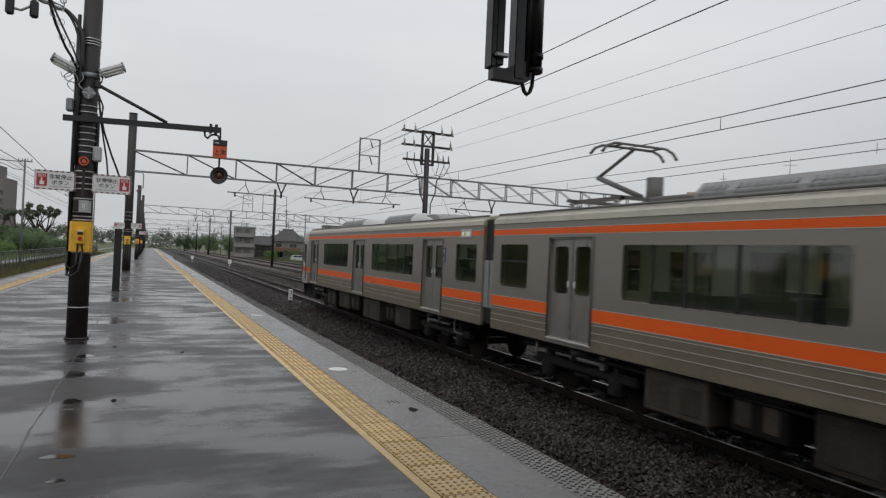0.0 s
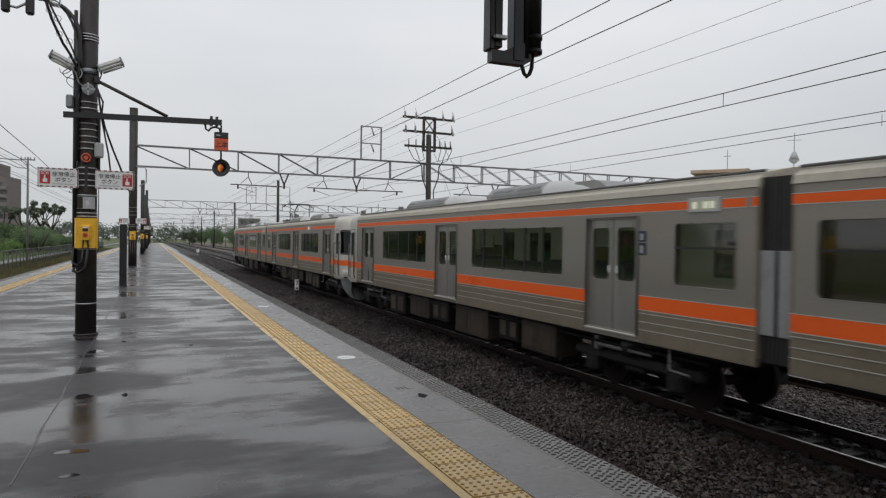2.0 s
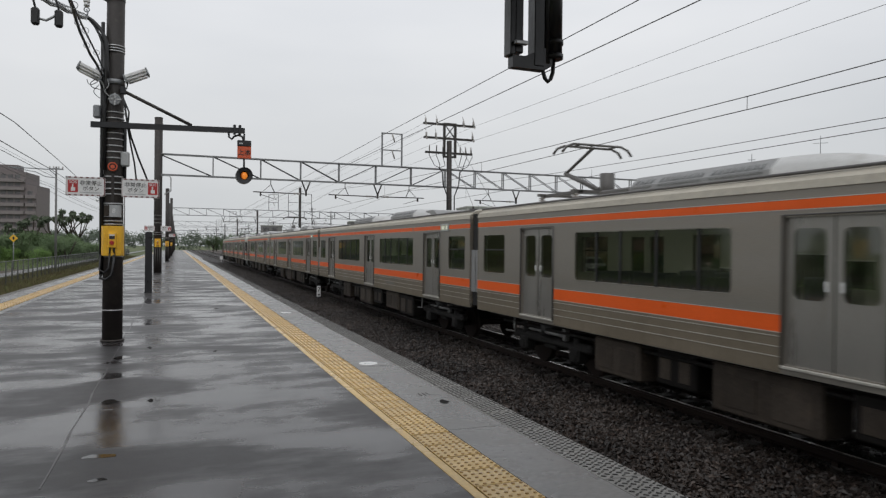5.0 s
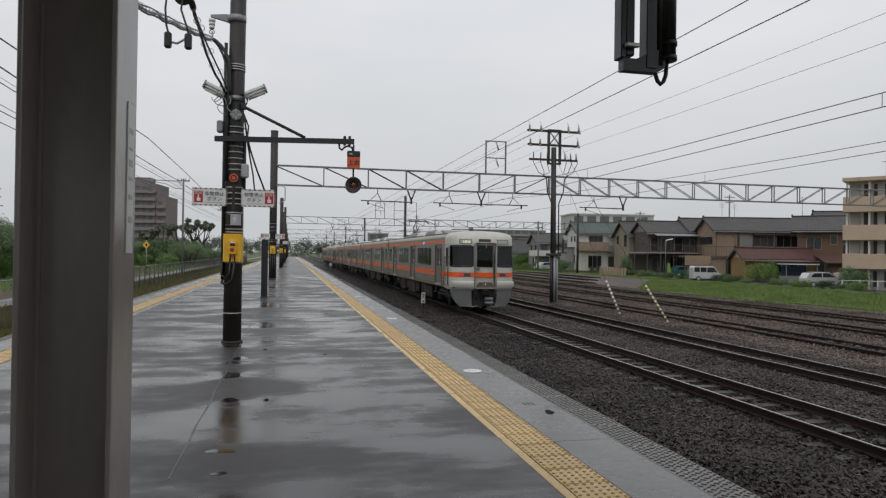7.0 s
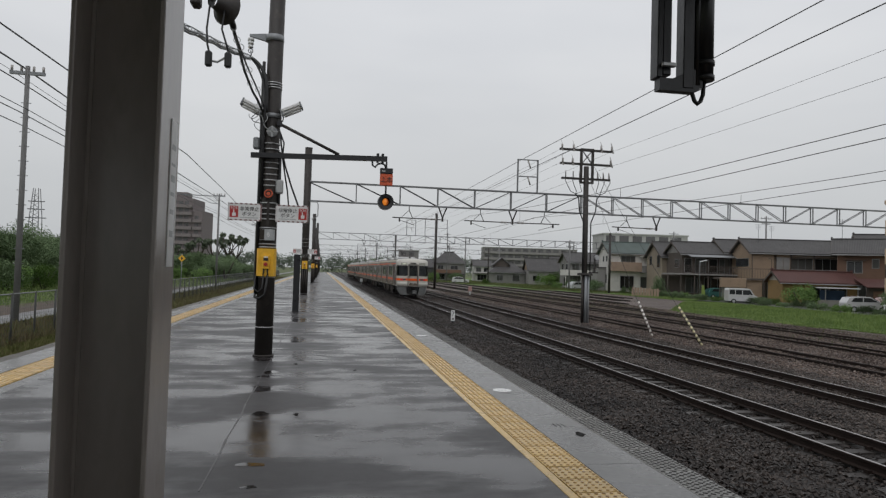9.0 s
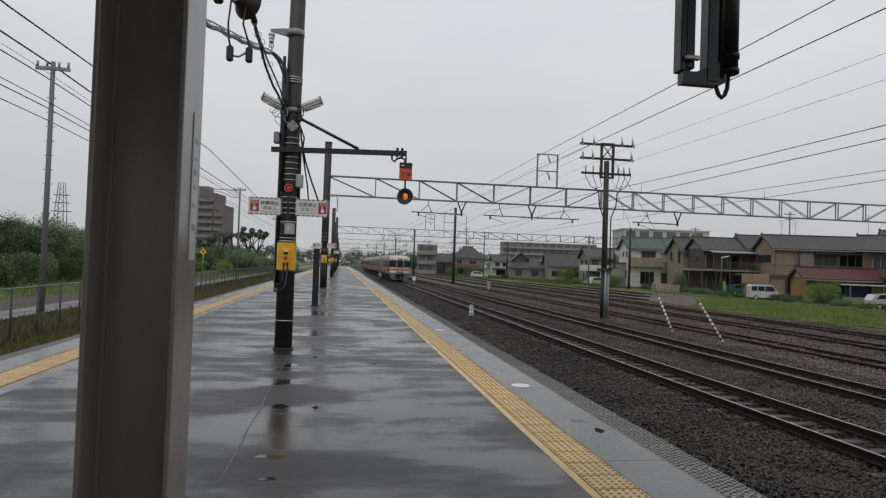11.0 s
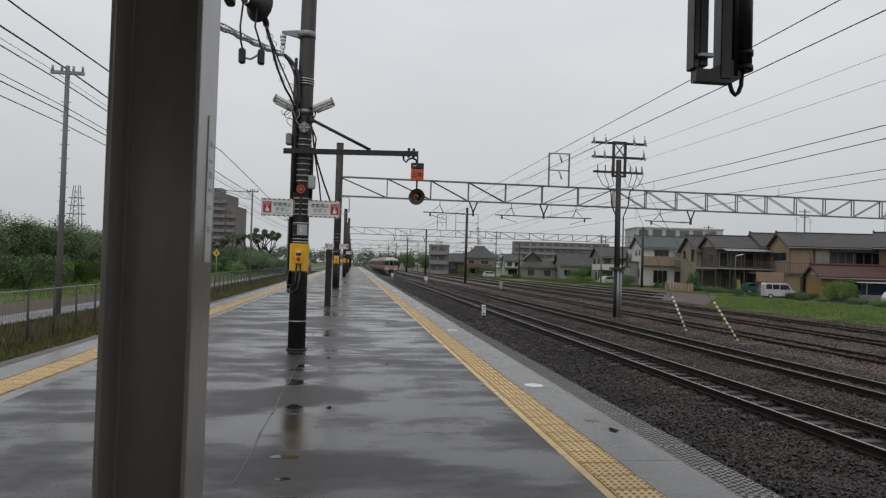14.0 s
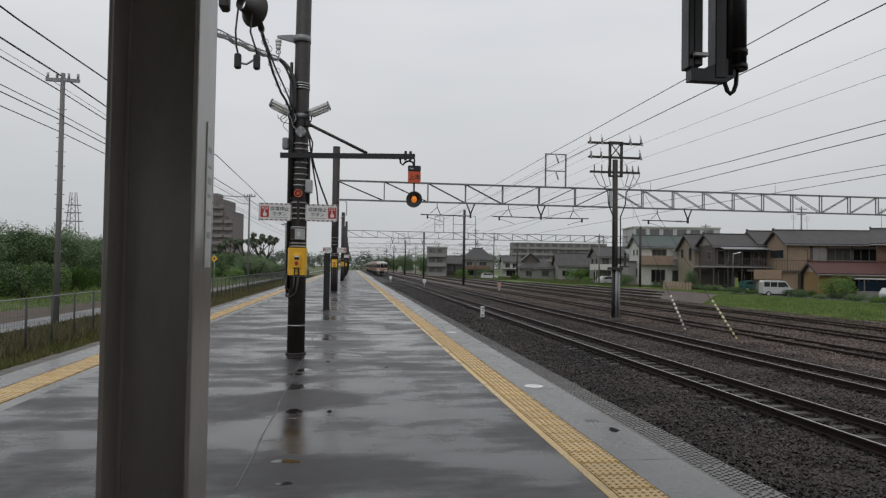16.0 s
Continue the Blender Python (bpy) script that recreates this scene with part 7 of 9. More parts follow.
# feeder frame standing on the first gantry, and smaller ones down the line
for y, x0, x1, z0, z1 in ((38.6, 11.30, 12.52, 6.27, 8.22), (101, 12.5, 13.85, 6.67, 9.0), (101, 15.3, 18.7, 6.67, 9.2), (160, 11.2, 12.6, 6.75, 9.2), (215, 11.2, 12.6, 6.85, 9.2)):
    fr = thing("feeder_stand", "thin grey steel feeder frame standing on a gantry", "frame", pose(0, y, 0), "feeder frames")
    for x in (x0, x1):
        s = Shape()
        s.box(x - 0.04, -0.04, z0 - 0.06, x + 0.04, 0.04, z1)
        part("upright", s, M_TRUSS, fr)
    for z in (z1 - 0.03, (z0 + z1) / 2 - 0.05):
        s = Shape()
        s.box(x0, -0.03, z - 0.03, x1, 0.03, z + 0.03)
        bar = part("rung", s, M_TRUSS, fr)
        s = Shape()
        s.tube([((x0 + x1) / 2, 0, z), ((x0 + x1) / 2 + 0.15, -0.06, z - 0.5)], 0.045, 8)
        part("insulator", s, M_INSUL, bar)

# power pole beside the second line
tower = thing("power_pole", "tall dark steel power pole with three insulator cross arms", "power pole", pose(15.10, 37.3, GROUND - 0.1))
T0 = GROUND - 0.1
s = Shape()
s.tube([(0, 0, 0), (-0.05, 0, 9.2)], 0.17, 20, r_end=0.15)
part("shaft", s, M_POLE, tower)
for k, (x, y) in enumerate(((-0.18, -0.14), (-0.02, -0.23), (0.16, -0.16))):
    s = Shape()
    s.tube([(x, y, 0.0), (x, y, 2.9)], 0.075, 10)
    part("cable_guard", s, M_GALV if k else M_POLE, tower, "grey cable guard pipe")
s = Shape()
s.box(-0.35, -0.35, 2.85, 0.35, 0.3, 3.0, 0.02)
part("guard_collar", s, M_POLE, tower)
s = Shape()
s.box(0.28, -0.2, 3.0, 0.75, 0.1, 3.07)
s.box(0.55, -0.15, 3.07, 0.60, 0.05, 4.0)
part("side_bracket", s, M_POLE, tower)
s = Shape()
s.tube([(0.62, -0.15, 3.9), (0.62, -0.35, 3.9)], 0.13, 16)
part("loudspeaker", s, M_PLATEGREY, tower, "round grey track loudspeaker")
lat = part("head_frame", Shape().box(-0.42, -0.10, 8.2, -0.32, 0.10, 10.25).box(0.28, -0.10, 8.2, 0.38, 0.10, 10.25).box(-0.42, -0.08, 10.15, 0.38, 0.08, 10.25).box(-0.42, -0.08, 8.2, 0.38, 0.08, 8.3), M_POLE, tower, "lattice pole head")
s = Shape()
for a, b in (((-0.37, 0, 9.3), (0.33, 0, 10.2)), ((0.33, 0, 9.3), (-0.37, 0, 10.2))):
    s.tube([a, b], 0.03, 5)
part("lacing", s, M_POLE, lat)
for z, half, n in ((10.15, 1.63, 4), (9.33, 1.60, 3), (8.47, 1.50, 6)):
    s = Shape()
    s.box(-half - 0.05, -0.09, z - 0.055, half - 0.08, 0.09, z + 0.055)
    a = part("cross_arm", s, M_POLE, tower)
    xs = (-1.55, -0.85, 0.85, 1.5) if n == 4 else (-1.5, -0.9, 1.45) if n == 3 else (-1.3, -0.85, -0.45, 0.65, 1.0, 1.35)
    for x in xs:
        s = Shape()
        if n == 6:
            s.tube([(x, 0, z), (x, 0, z + 0.42)], 0.035, 8)
        else:
            s.tube([(x, 0, z), (x, 0, z + 0.30)], 0.06, 8)
            s.tube([(x - 0.02, -0.05, z - 0.02), (x - 0.22, -0.7, z - 0.18)], 0.055, 8)
            s.tube([(x, 0, z + 0.3), (x - 0.1, -0.1, z + 0.52), (x - 0.16, -0.4, z + 0.3), (x - 0.2, -0.7, z - 0.1)], 0.012, 5)
        part("insulator", s, M_INSUL, a)
for k, x in enumerate((-1.3, -0.85, -0.45, 0.65, 1.0, 1.35)):
    s = Shape()
    e = -1 if x < 0 else 1
    s.tube([(x, 0, 8.9), (x + 0.05 * e, -0.1, 8.3), (x * 0.8, -0.15, 7.7), (e * 0.75, -0.2, 7.55)], 0.02, 6)
    if k in (2, 3):
        s.tube([(e * 0.75, -0.2, 7.55), (e * 0.55, -0.2, 7.3), (e * 0.5, -0.2, 6.6), (e * 0.22, -0.2, 5.9), (e * 0.22, -0.25, 3.0)], 0.035, 6)
    part("jumper_cable", s, M_CABLE, tower)
for k, y in enumerate((29.75, 25.84)):
    ax = 15.48 + 0.2 * k
    guy = thing("guy_wire", ("steel guy wire with dark and white striped cover", "steel guy wire with black and yellow striped cover")[k], "guy wire", pose(ax, y, GROUND), "guy wires of the power pole")
    end = Vector((15.05 - ax, 37.3 - y, 7.5 + 1.0 * k - GROUND))
    s = Shape()
    s.tube([(0, 0, -0.1), tuple(end)], 0.010, 6)
    part("wire", s, M_CABLE, guy)
    axis = end.normalized()
    rot = axis.to_track_quat("Z", "Y").to_matrix().to_4x4()
    s = Shape()
    s.tube([(0, 0, 0), (0, 0, 2.05 + 0.25 * k)], 0.050, 10)
    part("striped_cover", s, (M_WHITEHAZARD, M_HAZARD)[k], guy, ("dark and white striped plastic guard", "black and yellow striped plastic guard")[k], at=rot)

# wires: contact, auxiliary and messenger over both lines, feeders and power lines
def run_wire(name, label, x, z, ys, drop, r, group, xs=None):
    w = thing(name, label, "wire", None, group)
    for a, b in zip(ys, ys[1:]):
        s = Shape()
        s.tube(sag((x, a, z), (x, b, z), drop, 10), r, 5, caps=False)
        part("span", s, M_WIRE, w)
    return w


SPANS = (-22, 38.6, 101, 160, 215, 272, 330)
for x in (TRACK_A, TRACK_B):
    run_wire("contact_wire", "taut copper contact wire over the running line", x, 3.72 + (0.07 if x == TRACK_B else 0), SPANS, 0.02, 0.0078, "contact wires")
    run_wire("messenger_wire", "sagging messenger wire above the contact wire", x, 4.72 + (0.05 if x == TRACK_B else 0), SPANS, 0.81, 0.0078, "messenger wires")
    for a, b in zip(SPANS[:4], SPANS[1:]):
        n = 6
        for k in range(1, n):
            f = k / n
            d = thing("dropper", "thin dropper between messenger and contact wire", "wire", None, "droppers")
            s = Shape()
            y = a + (b - a) * f
            s.tube([(x, y, 3.72 - 0.02 * 4 * f * (1 - f)), (x, y, 4.72 - 0.81 * 4 * f * (1 - f))], 0.005, 4)
            part("strand", s, M_WIRE, d)
for x, z, drop, r in ((11.55, 8.20, 0.04, 0.0155), (11.20, 7.24, 0.04, 0.0155)):
    run_wire("feeder_wire", "thick dark feeder cable along the line", x, z, (-22, 38.6, 101, 160, 215, 272), drop, r, "feeder wires")
for x, z, y0 in ((13.5, 8.75, 37.3), (14.2, 8.75, 37.3), (16.4, 8.65, -25), (13.5, 7.95, 37.3), (16.35, 7.80, -25)):
    run_wire("power_wire", "thin bare power line wire", x, z, ([y0] if y0 < 0 else []) + [37.3, 101, 160, 215], 0.22, 0.007, "power wires")

# kilometre post, and a small pink signal marker
km = thing("kilometre_post", "small white distance post standing in the ballast", "marker post", pose(7.02, 35.5, GROUND))
s = Shape()
s.box(-0.05, -0.04, -0.2, 0.05, 0.04, 0.2)
part("stake", s, M_BLACK, km)
s = Shape()
s.box(-0.10, -0.05, 0.14, 0.10, 0.05, 0.70, 0.01)
board = part("board", s, M_WHITE, km)
writing("numeral", "7", 0.34, M_INK, board, pose(0, -0.053, 0.50, 90, 0, 0))
s = Shape()
s.box(-0.05, -0.054, 0.20, 0.05, -0.051, 0.28)
part("print", s, M_INK, board)
for x, y in ((17.6, 79), (10.4, 95), (7.0, 118)):
    mk = thing("marker_post", "short pale marker post between the tracks", "marker post", pose(x, y, GROUND), "small marker posts")
    s = Shape()
    s.box(-0.07, -0.07, -0.1, 0.07, 0.07, 0.45)
    part("stake", s, M_PLATEGREY, mk)
    s = Shape()
    s.box(-0.22, -0.08, 0.45, 0.22, 0.08, 1.0, 0.03)
    part("head", s, stucco("faded_pink", (0.42, 0.26, 0.23)) if y == 79 else M_WHITE, mk)
# ---------- vegetation ----------
def leaf_quads(s, centres, n, r, size, rnd, flat=0.75):
    """Small leaves scattered in a thick shell round each centre."""
    for c in centres:
        c, rr = Vector(c[:3]), c[3] if len(c) > 3 else r
        for _ in range(n):
            d = Vector((rnd.gauss(0, 1), rnd.gauss(0, 1), rnd.gauss(0, 1) * flat)).normalized() * rr * rnd.uniform(0.45, 1.08)
            u = Vector((rnd.gauss(0, 1), rnd.gauss(0, 1), rnd.gauss(0, 1))).normalized()
            w = u.orthogonal().normalized()
            a = size * rnd.uniform(0.6, 1.4)
            p = c + d
            s.add([tuple(p - u * a), tuple(p + w * a * 0.45), tuple(p + u * a), tuple(p - w * a * 0.45)], [(0, 1, 2, 3)])
    return s


def raw(name, s, mat):
    me = bpy.data.meshes.new(name)
    me.from_pydata(s.v, [], s.f)
    me.materials.append(mat)
    me.update()
    return me


def tree_kind(name, label, h, spread, blobs, n, leaf, mat, seed, group):
    rnd = random.Random(seed)
    t = thing(name, label, "tree", None, group)
    s = Shape()
    s.tube([(0, 0, -0.2), (0.05, 0, h * 0.25), (0.0, 0.05, h * 0.5)], 0.03 * h, 10, r_end=0.018 * h)
    tips = []
    for k in range(7):
        a, up = 2 * math.pi * k / 7 + rnd.uniform(-0.3, 0.3), rnd.uniform(0.5, 0.92) * h
        tip = Vector((math.cos(a) * spread * 0.6, math.sin(a) * spread * 0.6, up))
        tips.append(tip)
        s.tube([(0, 0, h * 0.28), tuple(tip * 0.5 + Vector((0, 0, h * 0.22))), tuple(tip)], 0.012 * h, 6, r_end=0.004 * h)
    part("trunk", s, M_BARK, t, "rough brown trunk and limbs")
    centres = [(*tip, spread * rnd.uniform(0.28, 0.45)) for tip in tips]
    for _ in range(blobs):
        a, q = rnd.uniform(0, 6.28), math.sqrt(rnd.uniform(0, 1))
        z = h * rnd.uniform(0.30, 0.95)
        fit_ = 1 - abs(z / h - 0.55) * 1.1
        centres.append((math.cos(a) * spread * q * fit_, math.sin(a) * spread * q * fit_, z, spread * rnd.uniform(0.20, 0.40)))
    s = leaf_quads(Shape(), centres, n, 1, leaf, rnd)
    part("crown", raw("crown", s, mat), None, t, "uneven leafy crown")
    return t


def shrub_kind(label, w, h, n, leaf, mat, seed):
    rnd = random.Random(seed)
    t = thing("shrub", label, "shrub", None, "shrubs")
    s = Shape()
    for k in range(5):
        a = 1.26 * k
        s.tube([(0, 0, -0.1), (math.cos(a) * w * 0.3, math.sin(a) * w * 0.3, h * 0.7)], 0.03, 5)
    part("branching_stem", s, M_BARK, t)
    cs = [(rnd.uniform(-0.5, 0.5) * w, rnd.uniform(-0.4, 0.4) * w, h * rnd.uniform(0.3, 0.75), h * rnd.uniform(0.22, 0.4)) for _ in range(9)]
    part("foliage", raw("foliage", leaf_quads(Shape(), cs, n, 1, leaf, rnd), mat), None, t)
    return t


tree_a = tree_kind("broadleaf_tree", "dense dark green broadleaf tree behind the field", 6.5, 3.6, 18, 520, 0.095, M_LEAF, 1, "trees behind the field")
tree_b = tree_kind("broadleaf_tree", "rounded mid-green broadleaf tree behind the field", 5.4, 3.2, 16, 520, 0.09, M_LEAF, 2, "trees behind the field")
tree_a.matrix_basis, tree_b.matrix_basis = pose(-42, 72, -1.6), pose(-38, 58, -1.6)
rnd = random.Random(11)
for k in range(34):
    y = 50 + 3.1 * k + rnd.uniform(-1.5, 1.5)
    x = -24.5 - 0.13 * (y - 50) - rnd.uniform(0, 5)
    c = copy_thing((tree_a, tree_b)[k % 2], pose(x, y, -0.85, 0, 0, rnd.uniform(0, 360)))
    q = rnd.uniform(0.74, 0.90)
    c.scale = (q * 1.25, q * 1.25, q)
for k in range(14):
    copy_thing((tree_b, tree_a)[k % 2], pose(-50 - rnd.uniform(0, 12), 60 + 9 * k, -1.9, 0, 0, rnd.uniform(0, 360)))
bush = shrub_kind("bushy bright green shrub", 2.2, 1.7, 420, 0.06, M_LEAF2, 5)
dark_bush = shrub_kind("dense dark green shrub", 2.6, 2.2, 480, 0.065, M_LEAF, 6)
bush.matrix_basis, dark_bush.matrix_basis = pose(-19, 46, -0.6), pose(-20, 118, -0.6)
for k in range(22):
    copy_thing(bush if k % 3 else dark_bush, pose(-17.5 - rnd.uniform(0, 3), 40 + 2.6 * k, -0.65, 0, 0, rnd.uniform(0, 360)))
for k in range(16):
    copy_thing(dark_bush if k % 3 else bush, pose(-12.5 - rnd.uniform(0, 9), 88 + 5 * k, -0.75, 0, 0, rnd.uniform(0, 360)))
for k in range(16):
    c = copy_thing(dark_bush, pose(-11.6 - 0.75 * k + rnd.uniform(-0.5, 0.5), 108 + rnd.uniform(-6, 8), -0.8, 0, 0, rnd.uniform(0, 360)))
    q = rnd.uniform(1.45, 2.0) if k > 2 else 1.3
    c.scale = (q, q, q)


def pollard(x, y, h, seed):
    r = random.Random(seed)
    t = thing("pollarded_tree", "pollarded tree with bare limbs and leafy tufts", "tree", pose(x, y, -0.6), "pollarded trees")
    s, c = Shape(), []
    s.tube([(0, 0, 0), (0.1, 0, h * 0.45)], 0.2, 8, r_end=0.15)
    for k in range(6):
        a = 1.05 * k + r.uniform(-0.2, 0.2)
        tip = (math.cos(a) * h * 0.24, math.sin(a) * h * 0.24, h * r.uniform(0.72, 1.0))
        s.tube([(0.1, 0, h * 0.42), (tip[0] * 0.6, tip[1] * 0.6, h * 0.62), tip], 0.11, 6, r_end=0.06)
        c.append((*tip, 0.48))
    part("trunk", s, M_BARK, t)
    for q in c:
        part("leaf_tuft", raw("leaf_tuft", leaf_quads(Shape(), [q], 90, 0.7, 0.24, r), M_TUFT), None, t)


for k, (x, y, h) in enumerate(((-21.3, 124, 6.2), (-18.3, 123, 6.6), (-15.9, 122, 7.9), (-14.8, 124, 7.0), (-24.0, 126, 5.6))):
    pollard(x, y, h, 40 + k)

# distant woods closing the view along the line, haze painted into their colour
rnd = random.Random(21)
cs = []
for k in range(120):
    x = -160 + 2.6 * k
    cs.append((x + rnd.uniform(-2, 2), 430 + rnd.uniform(-15, 25), rnd.uniform(2, 7), rnd.uniform(3.5, 6)))
tagged(new("far_woods", raw("far_woods", leaf_quads(Shape(), cs, 200, 5, 0.7, rnd), M_HAZELEAF)), "distant trees with mist paleness put into their grey-green", "trees", kind="stuff")


def blades(name, label, boxes, h, mat, seed, base):
    r = np.random.RandomState(seed)
    p = np.concatenate([np.stack([r.uniform(a, b, n), c + (d - c) * r.uniform(0, 1, n)], 1) for a, b, c, d, n in boxes])
    n = len(p)
    a, hh, lean = r.uniform(0, 6.28, n), h * r.uniform(0.45, 1.3, n), r.uniform(-0.5, 0.5, (n, 2))
    w = 0.022 * r.uniform(0.6, 1.5, n)
    z = np.full(n, base)
    b0 = np.stack([p[:, 0] - w * np.cos(a), p[:, 1] - w * np.sin(a), z], 1)
    b1 = np.stack([p[:, 0] + w * np.cos(a), p[:, 1] + w * np.sin(a), z], 1)
    tp = np.stack([p[:, 0] + lean[:, 0] * hh, p[:, 1] + lean[:, 1] * hh, z + hh], 1)
    v = np.stack([b0, b1, tp], 1).reshape(-1, 3)
    me = bpy.data.meshes.new(name)
    me.from_pydata(v.tolist(), [], np.arange(3 * n).reshape(-1, 3).tolist())
    me.materials.append(mat)
    me.update()
    return tagged(new(name, me), label, "grass", kind="stuff")


blades("grass", "bright green short grass beside the sidings",
       [(32.3, 46.4, 14, 28, 20000), (30.6, 46.4, 28, 36, 17000), (29.3, 46.4, 36, 48, 34000), *[(max(28.9, 30.6 + 0.63 * (y - 54.5)), 46.4, y, y + 1, int(190 * (46.4 - max(28.9, 30.6 + 0.63 * (y - 54.5))))) for y in range(48, 73)],
        (43.5, 49.0, 78, 96, 7000), (45.5, 50, 96, 112, 3500)], 0.13, M_LAWN, 5, GROUND + 0.01)
blades("rough_grass", "dull green uneven grass and weeds before the far houses",
       [(44, 56, 125, 160, 6000), (27, 44, 158, 200, 8000), (41, 50, 101.6, 112, 4000), (36.5, 50, 112, 143, 13000), (31, 46, 143, 166, 7000), (28, 44, 166, 220, 6000)], 0.36, M_ROUGHGRASS, 5, GROUND - 0.02)
blades("tall_grass", "uneven tufts of taller bright grass",
       [(x, x + q, y, y + q, int(90 * q * q)) for x, y, q in ((31 + 15 * (k * 0.618 % 1), 16 + 50 * (k * 0.414 % 1), 0.7 + 1.2 * (k * 0.73 % 1)) for k in range(150)) if x > 30.5 + 0.63 * max(0, y - 53) and x < 45],
       0.30, M_LAWN, 25, GROUND + 0.01)
blades("verge_grass", "short green-brown grass beside the old platform edge", [(-7.0, -4.62, 6, 26, 40000), (-6.0, -4.62, 26, 60, 9000)], 0.12, M_VERGE, 6, -0.64)
blades("weeds", "tall dead brown weeds along the fence foot", [(-9.05, -6.95, 6, 26, 12000), (-9.0, -5.6, 26, 60, 18000), (-9.0, -4.7, 60, 130, 16000)], 0.27, M_DEADWEED, 16, -0.66)
blades("field_grass", "short rough grass on the field", [(-24, -13.0, 14, 60, 26000), (-13.0, -11.9, 30, 60, 2500), (-20, -10.8, 60, 130, 9000)], 0.16, M_LAWN, 7, -0.64)
blades("track_weeds", "sparse weeds in the old sidings", [(22, 30, 25, 110, 5000), (14.7, 22, 60, 160, 1500)], 0.18, M_DRYGRASS, 8, GROUND - 0.05)

# ---------- fence on the field side ----------
fence = thing("fence", "low zinc wire fence between station and lane", "fence")
y = 9.0
first_post, rails = None, Shape()
post_me = Shape().tube([(0, 0, -0.75), (0, 0, 0.62)], 0.028, 8).data("fence_post", M_FENCEPOST)
y = 16.25 - 5 * 1.38
while y < 150:
    part("post", post_me, None, fence, at=pose(-7.1 - 0.012 * (y - 15), y, 0))
    y += 1.38
s = Shape()
s.tube([(-7.03, 9, 0.60), (-8.72, 150, 0.60)], 0.016, 8)
part("rail", s, M_FENCE, fence)
s = Shape()
for k in range(6):
    z = -0.5 + 0.18 * k
    s.tube([(-7.03, 9, z), (-8.72, 150, z)], 0.003, 4)
y = 9.0
while y < 110:
    x = -7.1 - 0.012 * (y - 15)
    s.tube([(x, y, -0.6), (x, y, 0.6)], 0.0025 + 0.00006 * max(0, y - 20), 3, caps=False)
    y += 0.12 + 0.003 * max(0, y - 30)
tagged(part("wire_mesh", s, M_FENCEPOST, fence), kind="stuff")
# far board fence below the trees
hoard = thing("board_fence", "low dark board fence below the trees", "fence")
for k in range(60):
    s = Shape()
    s.box(-0.02, 0, 0, 0.02, 1.42, 0.9 + 0.05 * ((k * 3) % 2))
    part("board", s, M_UNDERBOX if k % 3 else M_CONCPOLE, hoard, at=pose(-21.5 - 0.12 * k, 48 + 1.45 * k, -0.7, 0, 0, 4.7))

# ---------- utility poles on the field side ----------
def utility_pole(x, y, h, arm, label="grey concrete utility pole with a short cross arm", base=-0.6, r=0.095):
    p = thing("utility_pole", label, "utility pole", pose(x, y, base), "utility poles")
    s = Shape()
    s.tube([(0, 0, -0.2), (0, 0, h)], r, 12, r_end=r * 0.7)
    part("shaft", s, M_CONCPOLE, p)
    for z, half in arm:
        s = Shape()
        s.box(-half, -0.05, z - 0.05, half, 0.05, z + 0.05)
        a = part("cross_arm", s, M_GALV, p)
        for q in (-0.9, -0.35, 0.35, 0.9):
            s = Shape()
            s.tube([(q * half, 0, z + 0.05), (q * half, 0, z + 0.22)], 0.04, 8)
            part("insulator", s, M_INSUL, a)
    s = Shape()
    for k in range(12):
        s.tube([(-r - 0.05, 0, 1.9 + 0.45 * k), (r + 0.05, 0, 1.9 + 0.45 * k)], 0.012, 5)
    tagged(part("climbing_pegs", s, M_GALV, p), kind="stuff")
    return p


utility_pole(-9.12, 22.8, 8.0, ((7.78, 0.50),))
utility_pole(-8.9, 61.5, 8.2, ((8.0, 0.5),))
utility_pole(-9.3, 100, 8.0, ((7.8, 0.6),))
utility_pole(-10.5, 140, 8.0, ((7.8, 0.6),))
utility_pole(-6.2, 96, 8.6, ())
brk = thing("line_bracket", "thin tubular line bracket beside the field", "bracket", pose(-8.9, 61.42, 0))
s = Shape()
s.tube([(0, 0, 6.9), (-0.5, 0, 7.35), (-3.3, 0, 7.4)], 0.04, 6)
s.tube([(-3.3, 0, 7.4), (-1.4, 0, 7.1), (-0.7, 0, 6.75), (0, 0, 6.7)], 0.03, 6)
part("tube", s, M_GALV, brk)
for x, z, r in ((-9.2, 7.33, 0.026), (-9.35, 6.92, 0.018), (-9.6, 7.25, 0.008), (-9.05, 6.04, 0.012), (-9.3, 5.97, 0.016), (-9.2, 5.55, 0.014)):
    w = thing("phone_wire", "thin dark utility wire along the lane", "wire", None, "utility wires")
    s = Shape()
    for a, b in ((-20, 22.8), (22.8, 61.5), (61.5, 100), (100, 140)):
        s.tube(sag((x, a, z), (x, b, z), 0.12, 10), r, 5, caps=False)
    part("strand", s, M_CABLE, w)

utility_pole(-9.2, -20, 9.5, ((9.2, 0.5), (8.0, 0.5), (6.6, 0.5)))
w = thing("phone_wire", "thick dark utility cable over the lane", "wire", None, "utility wires")
part("strand", Shape().tube([(-9.2, -20, 7.98), (-9.2, 20, 8.10), (-8.7, 32, 8.10), (-8.2, 43, 8.04), (-8.2, 57, 7.72), (-8.6, 78, 7.45), (-9.3, 100, 7.25)], 0.026, 5, caps=False), M_CABLE, w)
